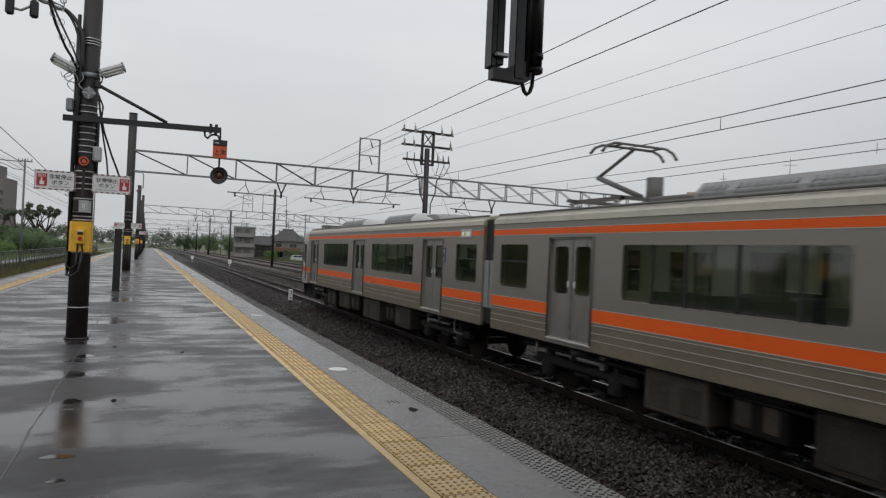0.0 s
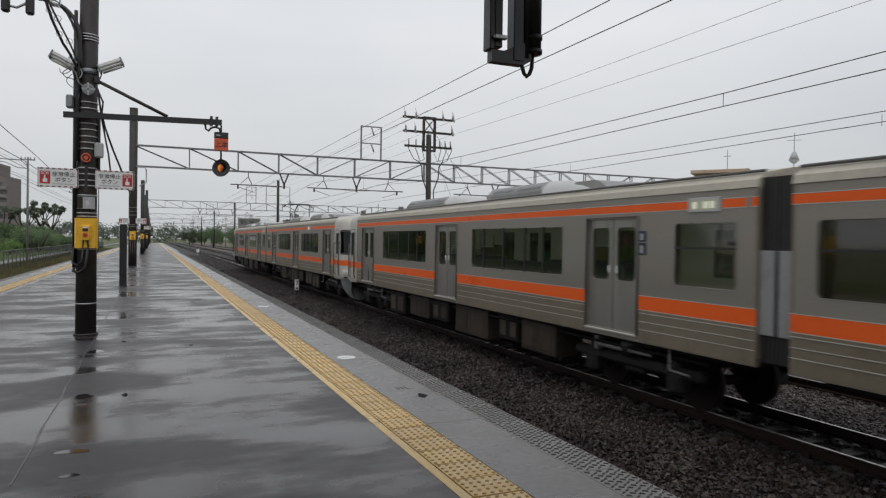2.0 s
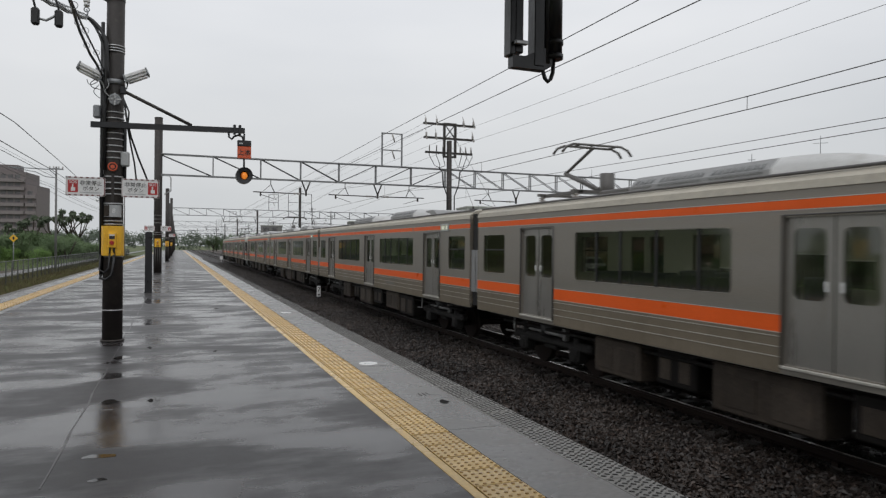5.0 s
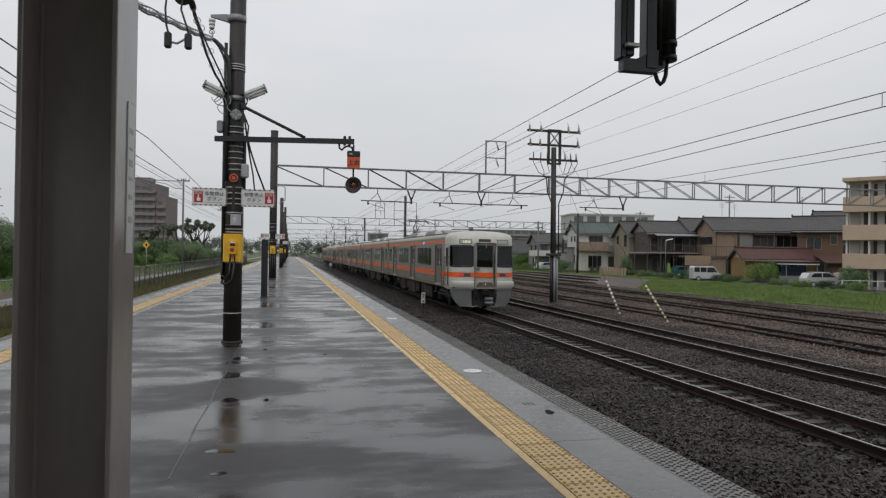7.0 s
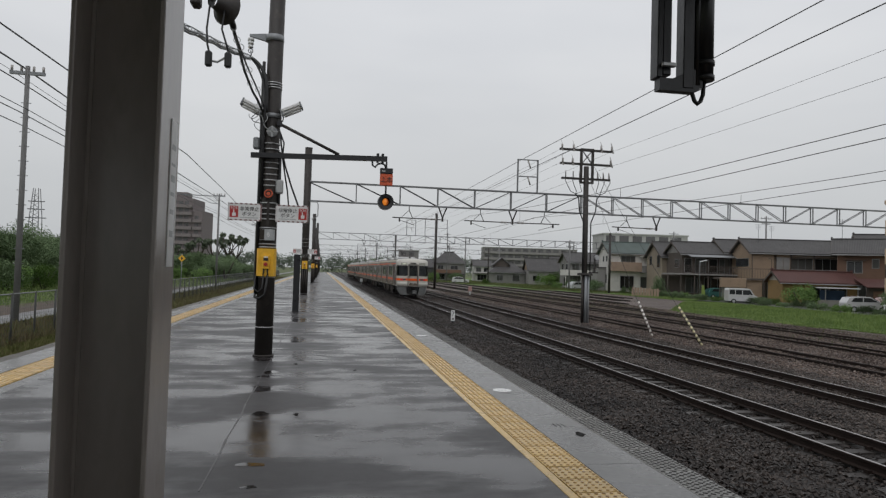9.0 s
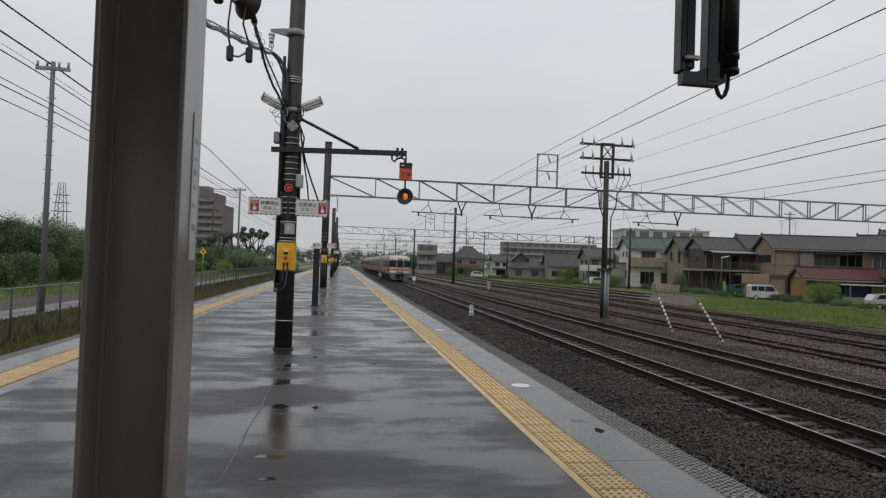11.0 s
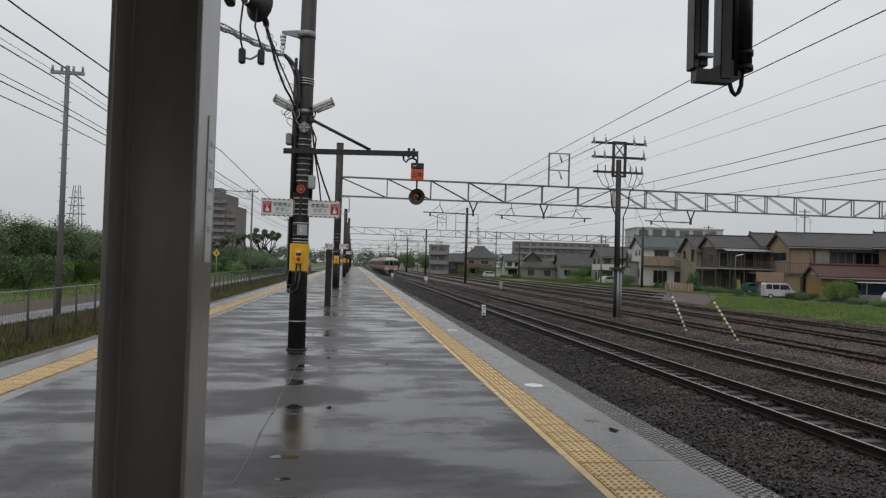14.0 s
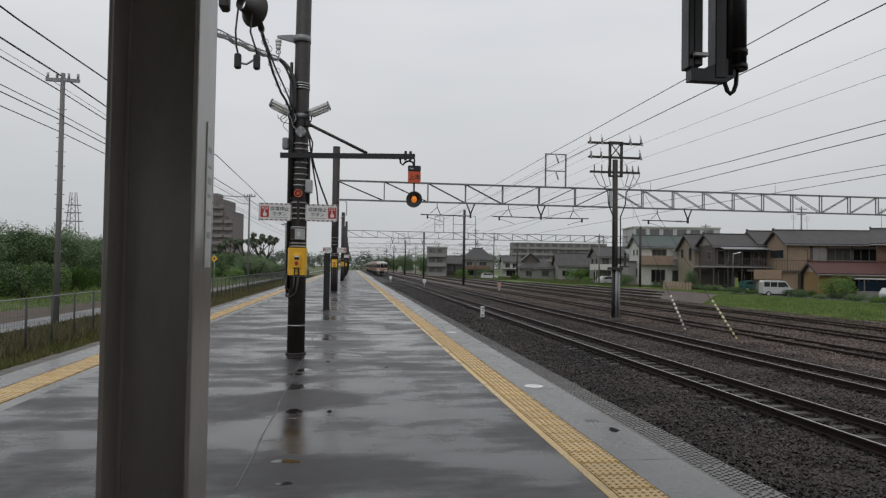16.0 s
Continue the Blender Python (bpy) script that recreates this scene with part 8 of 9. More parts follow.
# pylon and mid-rise flats far off on the field side
py = thing("pylon", "grey lattice power pylon in the mist", "pylon", pose(-162.5, 425, 0))
s = Shape()
for sx in (-1, 1):
    for sy in (-1, 1):
        s.tube([(sx * 3.0, sy * 3.0, -1.6), (sx * 2.4, sy * 2.4, 26), (sx * 1.3, sy * 1.3, 42)], 0.24, 4)
part("leg", s, M_TRUSS, py)
s = Shape()
for k in range(14):
    z0, z1 = 2.8 * k, 2.8 * (k + 1)
    r0, r1 = 3.0 - 0.030 * z0, 3.0 - 0.030 * z1
    for sx in (-1, 1):
        s.tube([(sx * r0, -r0, z0), (-sx * r1, -r1, z1)], 0.14, 4)
tagged(part("lacing", s, M_TRUSS, py), kind="stuff")
for z, half in ((25, 5.6), (30, 4.6), (34.5, 4.4)):
    s = Shape()
    s.tube([(-half, 0, z), (half, 0, z)], 0.3, 5)
    part("cross_arm", s, M_TRUSS, py)

M_FLATS = stucco("brown_flats", (0.185, 0.158, 0.158))
M_FLATGLASS = stucco("dull_window", (0.115, 0.112, 0.113), 0.3)
M_FLATS_BAND = stucco("flats_parapet", (0.222, 0.195, 0.194))
M_TAN = stucco("tan_wall", (0.31, 0.225, 0.155))
M_PINK = stucco("pale_pink_wall", (0.33, 0.24, 0.18))
M_CREAM = stucco("cream_wall", (0.40, 0.375, 0.325))
M_WALLWHITE = stucco("white_wall", (0.60, 0.585, 0.55))
M_BROWNWALL = stucco("brown_wall", (0.175, 0.102, 0.068))
M_WOODWALL = stucco("dark_wood_wall", (0.092, 0.075, 0.064))
M_GREYWALL = stucco("grey_wall", (0.26, 0.25, 0.24))
M_HAZEWALL = stucco("dull_grey_wall", (0.20, 0.195, 0.185))
M_OCHRE = stucco("ochre_wall", (0.26, 0.165, 0.065))
M_BROWNPANEL = stucco("brown_panel", (0.12, 0.085, 0.075))
M_BEIGE = stucco("beige_brown_wall", (0.28, 0.235, 0.18))
M_DULLGLASS = plain("dull_dark_glass", (0.03, 0.032, 0.034), 0.12, var=0.2, big=1, fine=10, bumpy=0)
M_APTWALL = stucco("apartment_white", (0.56, 0.54, 0.50))
M_APTPANEL = stucco("apartment_tan", (0.50, 0.38, 0.28))
M_PALEBLOCK = stucco("pale_block", (0.44, 0.44, 0.42))
M_CURTAIN = stucco("curtain", (0.38, 0.36, 0.32))

fl = thing("apartment_building", "stepped brown mid-rise apartment block in the mist", "building", pose(-50.8, 269, 0, 0, 0, -7.8))
for name, x0, x1, z1 in (("wall", -10, 2.6, 26), ("wall", 2.6, 6.0, 21.5)):
    s = Shape()
    s.box(x0, 0, -2, x1, 14, z1)
    part(name, s, M_FLATS, fl)
s = Shape()
s.box(-7, 2, 26, -0.5, 8, 28.5)
part("roof_house", s, M_FLATS, fl)
for k in range(9):
    for x0, x1 in ((-9.8, 2.4), (2.8, 5.9)):
        z = 0.4 + 2.75 * k
        if x1 > 5 and z > 19:
            continue
        s = Shape()
        s.box(x0, -1.1, z, x1, -0.002, z + 1.15)
        part("balcony", s, M_FLATS_BAND, fl)
        for q in range(int((x1 - x0) / 2.2)):
            s = Shape()
            s.box(x0 + 0.4 + 2.2 * q, -0.03, z + 1.3, x0 + 2.0 + 2.2 * q, -0.001, z + 2.6)
            part("window", s, M_FLATGLASS, fl)


# ---------- houses across the yard ----------
def house(label, x, y, yaw, w, d, eave, ridge, wall, roof, along=True, windows=(), z0=GROUND - 0.1, over=0.45, gable_wall=None, name="house", side=(), hip=0.0):
    """x, y: the front's left end; the front runs to the right by yaw. along: ridge parallel to the front."""
    h = thing(name, label, "house", pose(x, y, 0, 0, 0, yaw), "houses across the yard")
    holes = [(a, b, c, e) for a, b, c, e in windows]
    front = wall_with_holes(0, 0.16, 0, w, z0, eave, holes)
    part("wall", front, wall, h, at=Matrix(((0, 1, 0, 0), (1, 0, 0, 0), (0, 0, 1, 0), (0, 0, 0, 1))))
    part("wall", Shape().box(0, 0.162, z0, 0.16, d, eave), wall, h)
    part("wall", Shape().box(w - 0.16, 0.162, z0, w, d, eave), wall, h)
    part("wall", Shape().box(0.162, d - 0.16, z0, w - 0.162, d, eave), wall, h)
    for a, b, c, e in side:
        win = part("window", Shape().box(-0.05, a, c, -0.002, b, e), M_FRAME, h)
        part("pane", Shape().box(-0.07, a + 0.06, c + 0.06, -0.052, (a + b) / 2 - 0.03, e - 0.06), M_DULLGLASS, win)
        part("pane", Shape().box(-0.07, (a + b) / 2 + 0.03, c + 0.06, -0.052, b - 0.06, e - 0.06), M_DULLGLASS, win)
    part("plinth", Shape().box(-0.03, -0.04, z0, w + 0.03, d + 0.03, z0 + 0.35), M_GREYWALL, h)
    if hip:
        a, b, f = -over, w + over, d + over
        low, low2 = eave - 0.15, eave - 0.33
        top_ = [(a + hip, d / 2, ridge), (b - hip, d / 2, ridge)]
        s = Shape().add([(a, a, low), (b, a, low), (b, f, low), (a, f, low), *top_, (a, a, low2), (b, a, low2), (b, f, low2), (a, f, low2)],
                        [(0, 1, 5, 4), (1, 2, 5), (2, 3, 4, 5), (3, 0, 4), (0, 6, 7, 1), (1, 7, 8, 2), (2, 8, 9, 3), (3, 9, 6, 0), (6, 9, 8, 7)])
        part("roof", s, roof, h, "hipped tiled roof")
        part("ridge_cap", Shape().box(a + hip - 0.1, d / 2 - 0.16, ridge - 0.05, b - hip + 0.1, d / 2 + 0.16, ridge + 0.16, 0.03), roof, h)
        for q in (a + hip - 0.16, b - hip - 0.04):
            part("ridge_end", Shape().box(q, d / 2 - 0.18, ridge - 0.1, q + 0.2, d / 2 + 0.18, ridge + 0.34, 0.05), roof, h)
    elif along:
        for q in (-over - 0.05, w + over - 0.17):
            part("ridge_end", Shape().box(q, d / 2 - 0.2, ridge - 0.12, q + 0.22, d / 2 + 0.2, ridge + 0.26, 0.05), roof, h, "raised ridge end tile")
        tri = [(-over, eave - 0.15), (d / 2, ridge), (d + over, eave - 0.15), (d + over, eave - 0.33), (d / 2, ridge - 0.2), (-over, eave - 0.33)]
        s = Shape()
        s.prism(tri, 0, -over, w + over)
        part("roof", s, roof, h)
        for q in (0.01, w - 0.15):
            part("gable_wall", Shape().prism([(0.17, eave), (d / 2, ridge - 0.25), (d - 0.17, eave)], 0, q, q + 0.14), gable_wall or wall, h)
        for q in (-over - 0.03, w + over - 0.01):
            part("barge_board", Shape().prism([(-over, eave - 0.16), (d / 2, ridge - 0.02), (d + over, eave - 0.16), (d + over, eave - 0.42), (d / 2, ridge - 0.30), (-over, eave - 0.42)], 0, q, q + 0.04), M_WOODWALL, h)
        s = Shape()
        s.box(-over, d / 2 - 0.14, ridge - 0.04, w + over, d / 2 + 0.14, ridge + 0.10, 0.03)
        part("ridge_cap", s, roof, h)
    else:
        tri = [(-over, eave - 0.15), (w / 2, ridge), (w + over, eave - 0.15), (w + over, eave - 0.33), (w / 2, ridge - 0.2), (-over, eave - 0.33)]
        s = Shape()
        s.prism(tri, 1, -over, d + over)
        part("roof", s, roof, h)
        s = Shape()
        s.prism([(0.01, eave), (w / 2, ridge - 0.25), (w - 0.01, eave)], 1, 0.0, 0.14)
        part("gable_wall", s, gable_wall or wall, h)
        s = Shape()
        s.box(w / 2 - 0.14, -over, ridge - 0.04, w / 2 + 0.14, d + over, ridge + 0.10, 0.03)
        part("ridge_cap", s, roof, h)
    s = Shape()
    s.box(-over, -over - 0.12, eave - 0.42, w + over, -over - 0.01, eave - 0.30, 0.02)
    part("gutter", s, M_FRAME, h)
    for a, b, c, e in holes:
        s = Shape()
        for q in ((a - 0.04, c - 0.04, b + 0.04, c + 0.03), (a - 0.04, e - 0.03, b + 0.04, e + 0.04), (a - 0.04, c, a + 0.03, e), (b - 0.03, c, b + 0.04, e)):
            s.box(q[0], -0.03, q[1], q[2], 0.05, q[3])
        n = max(1, int(round((b - a) / 0.9)))
        for k in range(1, n):
            m = a + (b - a) * k / n
            s.box(m - 0.025, -0.01, c, m + 0.025, 0.05, e)
        win = part("window", s, M_FRAME, h)
        for k in range(n):
            s = Shape()
            m0, m1 = a + (b - a) * k / n, a + (b - a) * (k + 1) / n
            s.add([(m0, 0.06, c), (m1, 0.06, c), (m1, 0.06, e), (m0, 0.06, e)], [(0, 1, 2, 3)])
            part("pane", s, M_HOUSEGLASS, win)
        s = Shape()
        # backing sheet: mostly curtain colour, some dark to paint an unlit room
        s.box(a - 0.03, 0.10, c - 0.03, b + 0.03, 0.12, e + 0.03)
        part("curtain", s, M_DARKROOM if (int(a * 10) % 3 == 1) else M_CURTAIN, win)
    return h


def add_box(h, name, x0, y0, z0, x1, y1, z1, mat, label="", bevel=0.02):
    return part(name, Shape().box(x0, y0, z0, x1, y1, z1, bevel), mat, h, label)


def rail_bars(h, x0, x1, y, z0, z1, step, mat):
    r = part("railing", Shape().box(x0, y - 0.03, z1 - 0.06, x1, y + 0.03, z1), mat, h, "thin balcony railing")
    s = Shape()
    q = x0
    while q < x1:
        s.box(q - 0.012, y - 0.012, z0, q + 0.012, y + 0.012, z1 - 0.06)
        q += step
    tagged(part("railing_infill", s, mat, r), kind="stuff")


V = -7.8
# white house with the green-grey roof
h = house("white two-storey house with grey-green slate roof", 48.1, 108.0, V, 7.4, 6.5, 5.55, 7.4, M_WALLWHITE, M_GREENROOF, True,
          ((2.0, 4.4, 3.5, 4.9), (1.9, 4.2, -0.6, 1.5), (5.4, 6.6, -0.4, 1.4)),
          side=((1.2, 2.0, 3.9, 4.9), (3.2, 4.0, 3.9, 4.9), (1.4, 2.0, 0.2, 1.7), (3.6, 4.3, 0.2, 1.7)))
add_box(h, "balcony", 0.05, -1.1, 2.3, 5.2, -0.01, 3.85, M_PINK, "pinkish brown balcony front")
add_box(h, "bay", 5.25, -1.5, 2.1, 7.2, -0.01, 3.3, M_GREYWALL, "grey panelled balcony bay")
add_box(h, "awning", 5.2, -1.6, 4.75, 7.3, -0.01, 4.9, M_WALLWHITE, "white balcony awning")
for q in (5.3, 7.1):
    add_box(h, "awning_post", q - 0.03, -1.5, 3.3, q + 0.03, -1.44, 4.75, M_WALLWHITE)
part("dish", Shape().tube([(6.9, -1.62, 4.1), (6.9, -1.72, 4.12)], 0.33, 20), M_WHITE, h, "white satellite dish")
part("downpipe", Shape().tube([(0.12, -0.06, GROUND), (0.12, -0.06, 5.2)], 0.045, 8), M_DARKROOM, h)
add_box(h, "side_annex", -1.5, 2.0, GROUND - 0.1, -0.01, 6.0, 2.8, M_GREYWALL, "low grey annex")
add_box(h, "annex_roof", -1.7, 1.8, 2.8, 0.0, 6.2, 2.95, M_ROOFTILE)
# garden fence of upright tan boards
gf = thing("garden_fence", "tan upright board fence before the white house", "fence", pose(44.3, 91.6, GROUND - 0.1, 0, 0, -45))
for k in range(10):
    part("board", Shape().box(0.40 * k, 0, 0, 0.40 * k + 0.30, 0.03, 1.34 + 0.10 * (k % 3 == 0) - 0.02 * k), M_PINK, gf)
part("rail", Shape().box(-0.1, 0.035, 0.9, 4.1, 0.07, 1.0), M_PINK, gf)
# beige-brown gabled house
h = house("narrow beige-brown house with grey tiled gable roof", 52.4, 98.0, V, 5.0, 7.0, 4.9, 7.2, M_BEIGE, M_ROOFTILE, True,
          ((0.8, 2.0, 2.6, 3.7), (1.0, 2.2, 0, 1.3)), side=((1.0, 2.2, 3.0, 5.0), (4.6, 5.6, 3.4, 4.9)))
# dark house with long veranda
h = house("dark wooden house with upper veranda and tiled roof", 52.3, 92.0, V, 7.6, 6.5, 5.25, 7.0, M_WOODWALL, M_ROOFTILE, True,
          ((0.4, 1.5, 2.35, 4.4), (2.0, 3.6, 2.35, 4.4), (4.0, 5.3, 2.35, 4.4), (5.6, 7.2, 2.35, 4.4), (0.6, 2.4, -0.6, 1.5), (3.4, 6.4, -0.8, 1.6)), gable_wall=M_GREYWALL,
          side=((1.0, 2.6, 3.0, 4.3),))
add_box(h, "veranda", -3.0, -2.4, 1.95, 8.2, -0.01, 2.15, M_GREYWALL, "grey veranda floor edge")
rail_bars(h, -3.0, 8.2, -2.3, 2.15, 3.3, 0.16, M_WOODWALL)
for q in (-2.9, -1.0, 1.0, 3.0, 5.0, 8.0):
    add_box(h, "veranda_post", q - 0.07, -2.3, GROUND - 0.1, q + 0.07, -2.16, 1.95, M_WOODWALL)
for q in (0.9, 3.4, 5.9, 8.0):
    add_box(h, "awning_post", q - 0.04, -1.6, 2.15, q + 0.04, -1.52, 4.62, M_WOODWALL)
part("awning", Shape().prism([(-1.9, 4.55), (0.0, 5.0), (0.0, 5.06), (-1.9, 4.62)], 0, 0.6, 8.2), M_GALV, h, "grey corrugated veranda awning")
add_box(h, "store_wall", -2.9, 0.2, GROUND - 0.1, -0.02, 0.4, 1.9, M_WOODWALL)
# street lamp in front of it
lp = thing("street_lamp", "thin street lamp with white arm", "street lamp", pose(51.6, 86, GROUND))
part("shaft", Shape().tube([(0, 0, 0), (0, 0, 5.0), (0.1, 0, 5.2)], 0.05, 8), M_GALV, lp)
part("lamp_head", Shape().tube([(0.0, 0, 5.1), (1.1, 0, 5.35)], 0.075, 8), M_WHITE, lp)
bn = thing("banner", "yellow-green upright banner on a thin stick", "banner", pose(52.15, 86.5, GROUND))
part("stick", Shape().tube([(0, 0, 0), (0, 0, 2.0)], 0.02, 6), M_GALV, bn)
part("cloth", Shape().prism([(0.02, 0.2), (0.5, 0.1), (0.62, 0.7), (0.45, 1.85), (0.1, 1.9)], 1, -0.01, 0.01), stucco("lime_cloth", (0.30, 0.40, 0.10)), bn)
# house between
h = house("grey tiled house wedged between its neighbours", 58.9, 91.3, V, 5.4, 6.5, 5.6, 7.55, M_BEIGE, M_ROOFTILE, True, ((0.5, 2.0, 2.6, 4.2), (2.6, 4.2, 2.6, 4.2)), side=((1.5, 3.2, 3.4, 4.6),))
# long tan house
h = house("long tan two-storey house with grey tiled roof", 58.1, 84.0, -12.8, 12.2, 7.0, 5.45, 7.3, M_TAN, M_ROOFTILE, True,
          ((5.3, 8.2, 3.1, 4.6), (8.5, 11.6, 3.1, 4.6), (0.8, 2.2, -0.9, 1.2)), side=((0.9, 5.4, 3.35, 4.5),))
for q0, q1 in ((3.35, 4.2), (4.25, 5.1)):
    add_box(h, "shutter", q0, -0.09, 2.9, q1, -0.01, 4.7, M_GREYWALL, "closed grey storm shutter")
for q in (3.2, 5.2, 8.3, 11.8):
    add_box(h, "post", q, -0.14, 2.3, q + 0.12, -0.01, 5.1, M_WOODWALL)
add_box(h, "balcony_front", 5.2, -0.5, 2.3, 12.0, -0.01, 3.05, M_WOODWALL, "dark wooden balcony front")
add_box(h, "window_hood", 5.1, -0.5, 4.72, 12.0, -0.01, 4.82, M_WOODWALL)
part("downpipe", Shape().tube([(0.1, -0.07, GROUND), (0.1, -0.07, 5.1)], 0.05, 8), M_WOODWALL, h)
part("downpipe", Shape().tube([(3.05, -0.07, 1.7), (3.05, -0.07, 5.1)], 0.05, 8), M_WOODWALL, h)
add_box(h, "terrace", -5.3, -3.2, 1.45, 3.1, -0.52, 1.7, M_WOODWALL, "dark terrace deck")
add_box(h, "terrace_parapet", -5.4, -3.5, 0.42, -2.0, -3.22, 1.68, M_TAN, "tan parapet under the terrace")
for q in (-5.3, -1.9, 0.4, 3.0):
    add_box(h, "terrace_post", q - 0.07, -3.2, GROUND - 0.1, q + 0.07, -3.06, 1.45, M_WOODWALL)
rail_bars(h, -5.3, 3.1, -3.1, 1.7, 3.0, 0.35, M_WOODWALL)
add_box(h, "garage_door", -5.0, -2.9, GROUND - 0.1, -2.3, -2.85, 0.40, M_GREYWALL, "grey roller garage door")
add_box(h, "garage_wall", -2.2, -2.9, GROUND - 0.1, 0.3, -2.82, 1.4, M_TAN)
part("wall_lamp", Shape().tube([(1.4, -3.1, 1.7), (1.4, -3.1, 4.2), (1.3, -3.1, 4.4), (1.0, -3.1, 4.42)], 0.045, 8), M_WOODWALL, h, "thin curved lamp post")
# brown house at the bend
h = house("reddish brown two-storey house with grey tiled roof", 62.3, 73.2, -40, 4.9, 7, 5.2, 7.0, M_BROWNWALL, M_ROOFTILE, True, ((1.0, 2.6, 2.7, 4.1), (3.6, 4.3, 3.3, 4.4), (1.4, 3.0, -0.6, 1.2)), over=0.7)
add_box(h, "hood", 0.7, -0.5, 4.2, 3.0, -0.01, 4.28, M_WOODWALL)
house("dark wooden house end behind the brown house", 68.5, 76, -30, 7, 8, 6.0, 8.0, M_WOODWALL, M_ROOFTILE, True, ((2, 3.6, 3.4, 4.6),))
# low red-tiled house
h = house("low ochre house with dull red tiled roof", 54.2, 72.4, -14, 8.6, 4.2, 1.55, 2.75, M_OCHRE, M_REDTILE, True, ((3.4, 7.4, -0.9, 0.9),), over=0.45, gable_wall=M_CREAM)
add_box(h, "carport_roof", 3.6, -2.6, 0.75, 7.6, -0.5, 0.86, M_WHITE, "white corrugated carport roof")
for q in (3.8, 7.4):
    add_box(h, "carport_post", q - 0.05, -2.5, GROUND, q + 0.05, -2.4, 0.75, M_FRAME)
add_box(h, "blue_sheet", 4.2, -0.3, -0.9, 7.0, -0.2, 0.5, stucco("blue_sheet", (0.05, 0.09, 0.17)), "faded blue tarpaulin")
add_box(h, "block_wall", 2.5, -3.6, GROUND - 0.1, 10.5, -3.4, -0.55, M_GREYWALL, "low grey block wall", 0.01)
part("lean_to_roof", Shape().prism([(-2.6, 0.95), (0.2, 1.95), (0.2, 2.05), (-2.6, 1.07)], 0, 8.3, 12.6), M_REDTILE, h, "lower red tiled lean-to roof")
add_box(h, "lean_to_wall", 8.7, -2.0, GROUND - 0.1, 12.2, -1.8, 0.95, M_WOODWALL)
add_box(h, "plank_door", 9.3, -2.06, GROUND - 0.1, 10.4, -2.01, 0.6, M_BROWNWALL)

# four-storey apartment house
ap = thing("apartment_house", "cream four-storey apartment house with tan balconies", "building", pose(50.4, 53.4, 0, 0, 0, -52))
ap.scale = (0.865, 1, 1)
add_box(ap, "wall", 0.35, 1.0, GROUND - 0.1, 6.1, 9.5, 8.69, M_APTWALL)
add_box(ap, "roof_slab", -0.1, -0.3, 8.7, 6.2, 9.8, 9.05, M_APTPANEL, "tan concrete roof slab")
for z0, z1 in ((5.85, 7.25), (3.25, 4.65), (0.62, 2.0)):
    add_box(ap, "balcony", -0.02, -0.35, z0, 4.95, 1.05, z1, M_APTPANEL, "tan balcony parapet")
    add_box(ap, "balcony", 4.97, -0.25, z0 + 0.02, 6.2, 1.05, z1 - 0.02, M_APTPANEL)
for zf in (7.3, 4.7, 2.05, -0.75):
    add_box(ap, "partition", 2.28, 0.1, zf - 0.1, 2.45, 1.0, zf + 1.45, M_WHITE)
    for x0, x1, c in ((0.5, 1.4, M_CURTAIN), (1.7, 2.2, M_DARKROOM), (2.6, 3.0, M_DARKROOM), (3.6, 4.7, M_DARKROOM)):
        w = part("window", Shape().box(x0, 0.93, zf - 0.3, x1, 0.998, zf + 1.2), M_FRAME, ap)
        part("pane", Shape().box(x0 + 0.05, 0.90, zf - 0.25, x1 - 0.05, 0.928, zf + 1.15), c, w)
    ac = part("cooler_unit", Shape().box(4.75, 0.6, zf + 0.3, 5.15, 0.95, zf + 0.95, 0.03), M_WHITE, ap)
    part("fan_grille", Shape().disc((4.95, 0.59, zf + 0.62), 1, 0.15, 0.02, 16), M_DARKROOM, ac)
for x in (0.3, 2.35, 4.9):
    add_box(ap, "pier", x - 0.09, 0.02, GROUND - 0.1, x + 0.09, 0.2, 8.75, M_WALLWHITE)
part("aerial", Shape().tube([(3.6, 2, 9.3), (3.6, 2, 11.2)], 0.04, 6).tube([(3.2, 2, 10.6), (4.0, 2, 10.6)], 0.03, 6), M_GALV, ap)
# grey-roofed house beside it, and the white block behind
h = thing("house", "beige house with sloping grey metal roof and brown balcony", "house", pose(53.85, 47.9, 0, 0, 0, -48), "houses across the yard")
part("wall", Shape().prism([(0.0, GROUND - 0.1), (9.0, GROUND - 0.1), (9.0, 4.3), (0.0, 7.35)], 1, 0, 8), M_CREAM, h)
part("roof", Shape().prism([(-0.6, 7.55), (9.6, 4.10), (9.6, 4.32), (-0.6, 7.80)], 1, -0.6, 8.4), M_GALV, h, "grey standing-seam metal roof")
part("fascia", Shape().prism([(-0.6, 7.45), (9.6, 4.0), (9.6, 4.11), (-0.6, 7.56)], 1, -0.66, -0.5), M_GREYWALL, h)
for x0, x1, c, e in ((0.3, 1.6, 3.65, 4.8), (5.6, 7.4, 2.4, 3.7), (5.6, 7.4, -0.6, 0.8)):
    w = part("window", Shape().box(x0, -0.06, c, x1, -0.002, e), M_FRAME, h)
    part("pane", Shape().box(x0 + 0.07, -0.09, c + 0.07, x1 - 0.07, -0.062, e - 0.07), M_DARKROOM, w)
add_box(h, "balcony", -0.6, -1.3, 1.2, 3.6, -0.01, 3.55, M_BROWNPANEL, "brown panelled balcony front")
add_box(h, "balcony_side", 3.62, -1.2, 1.25, 5.0, -0.01, 3.5, M_CREAM)
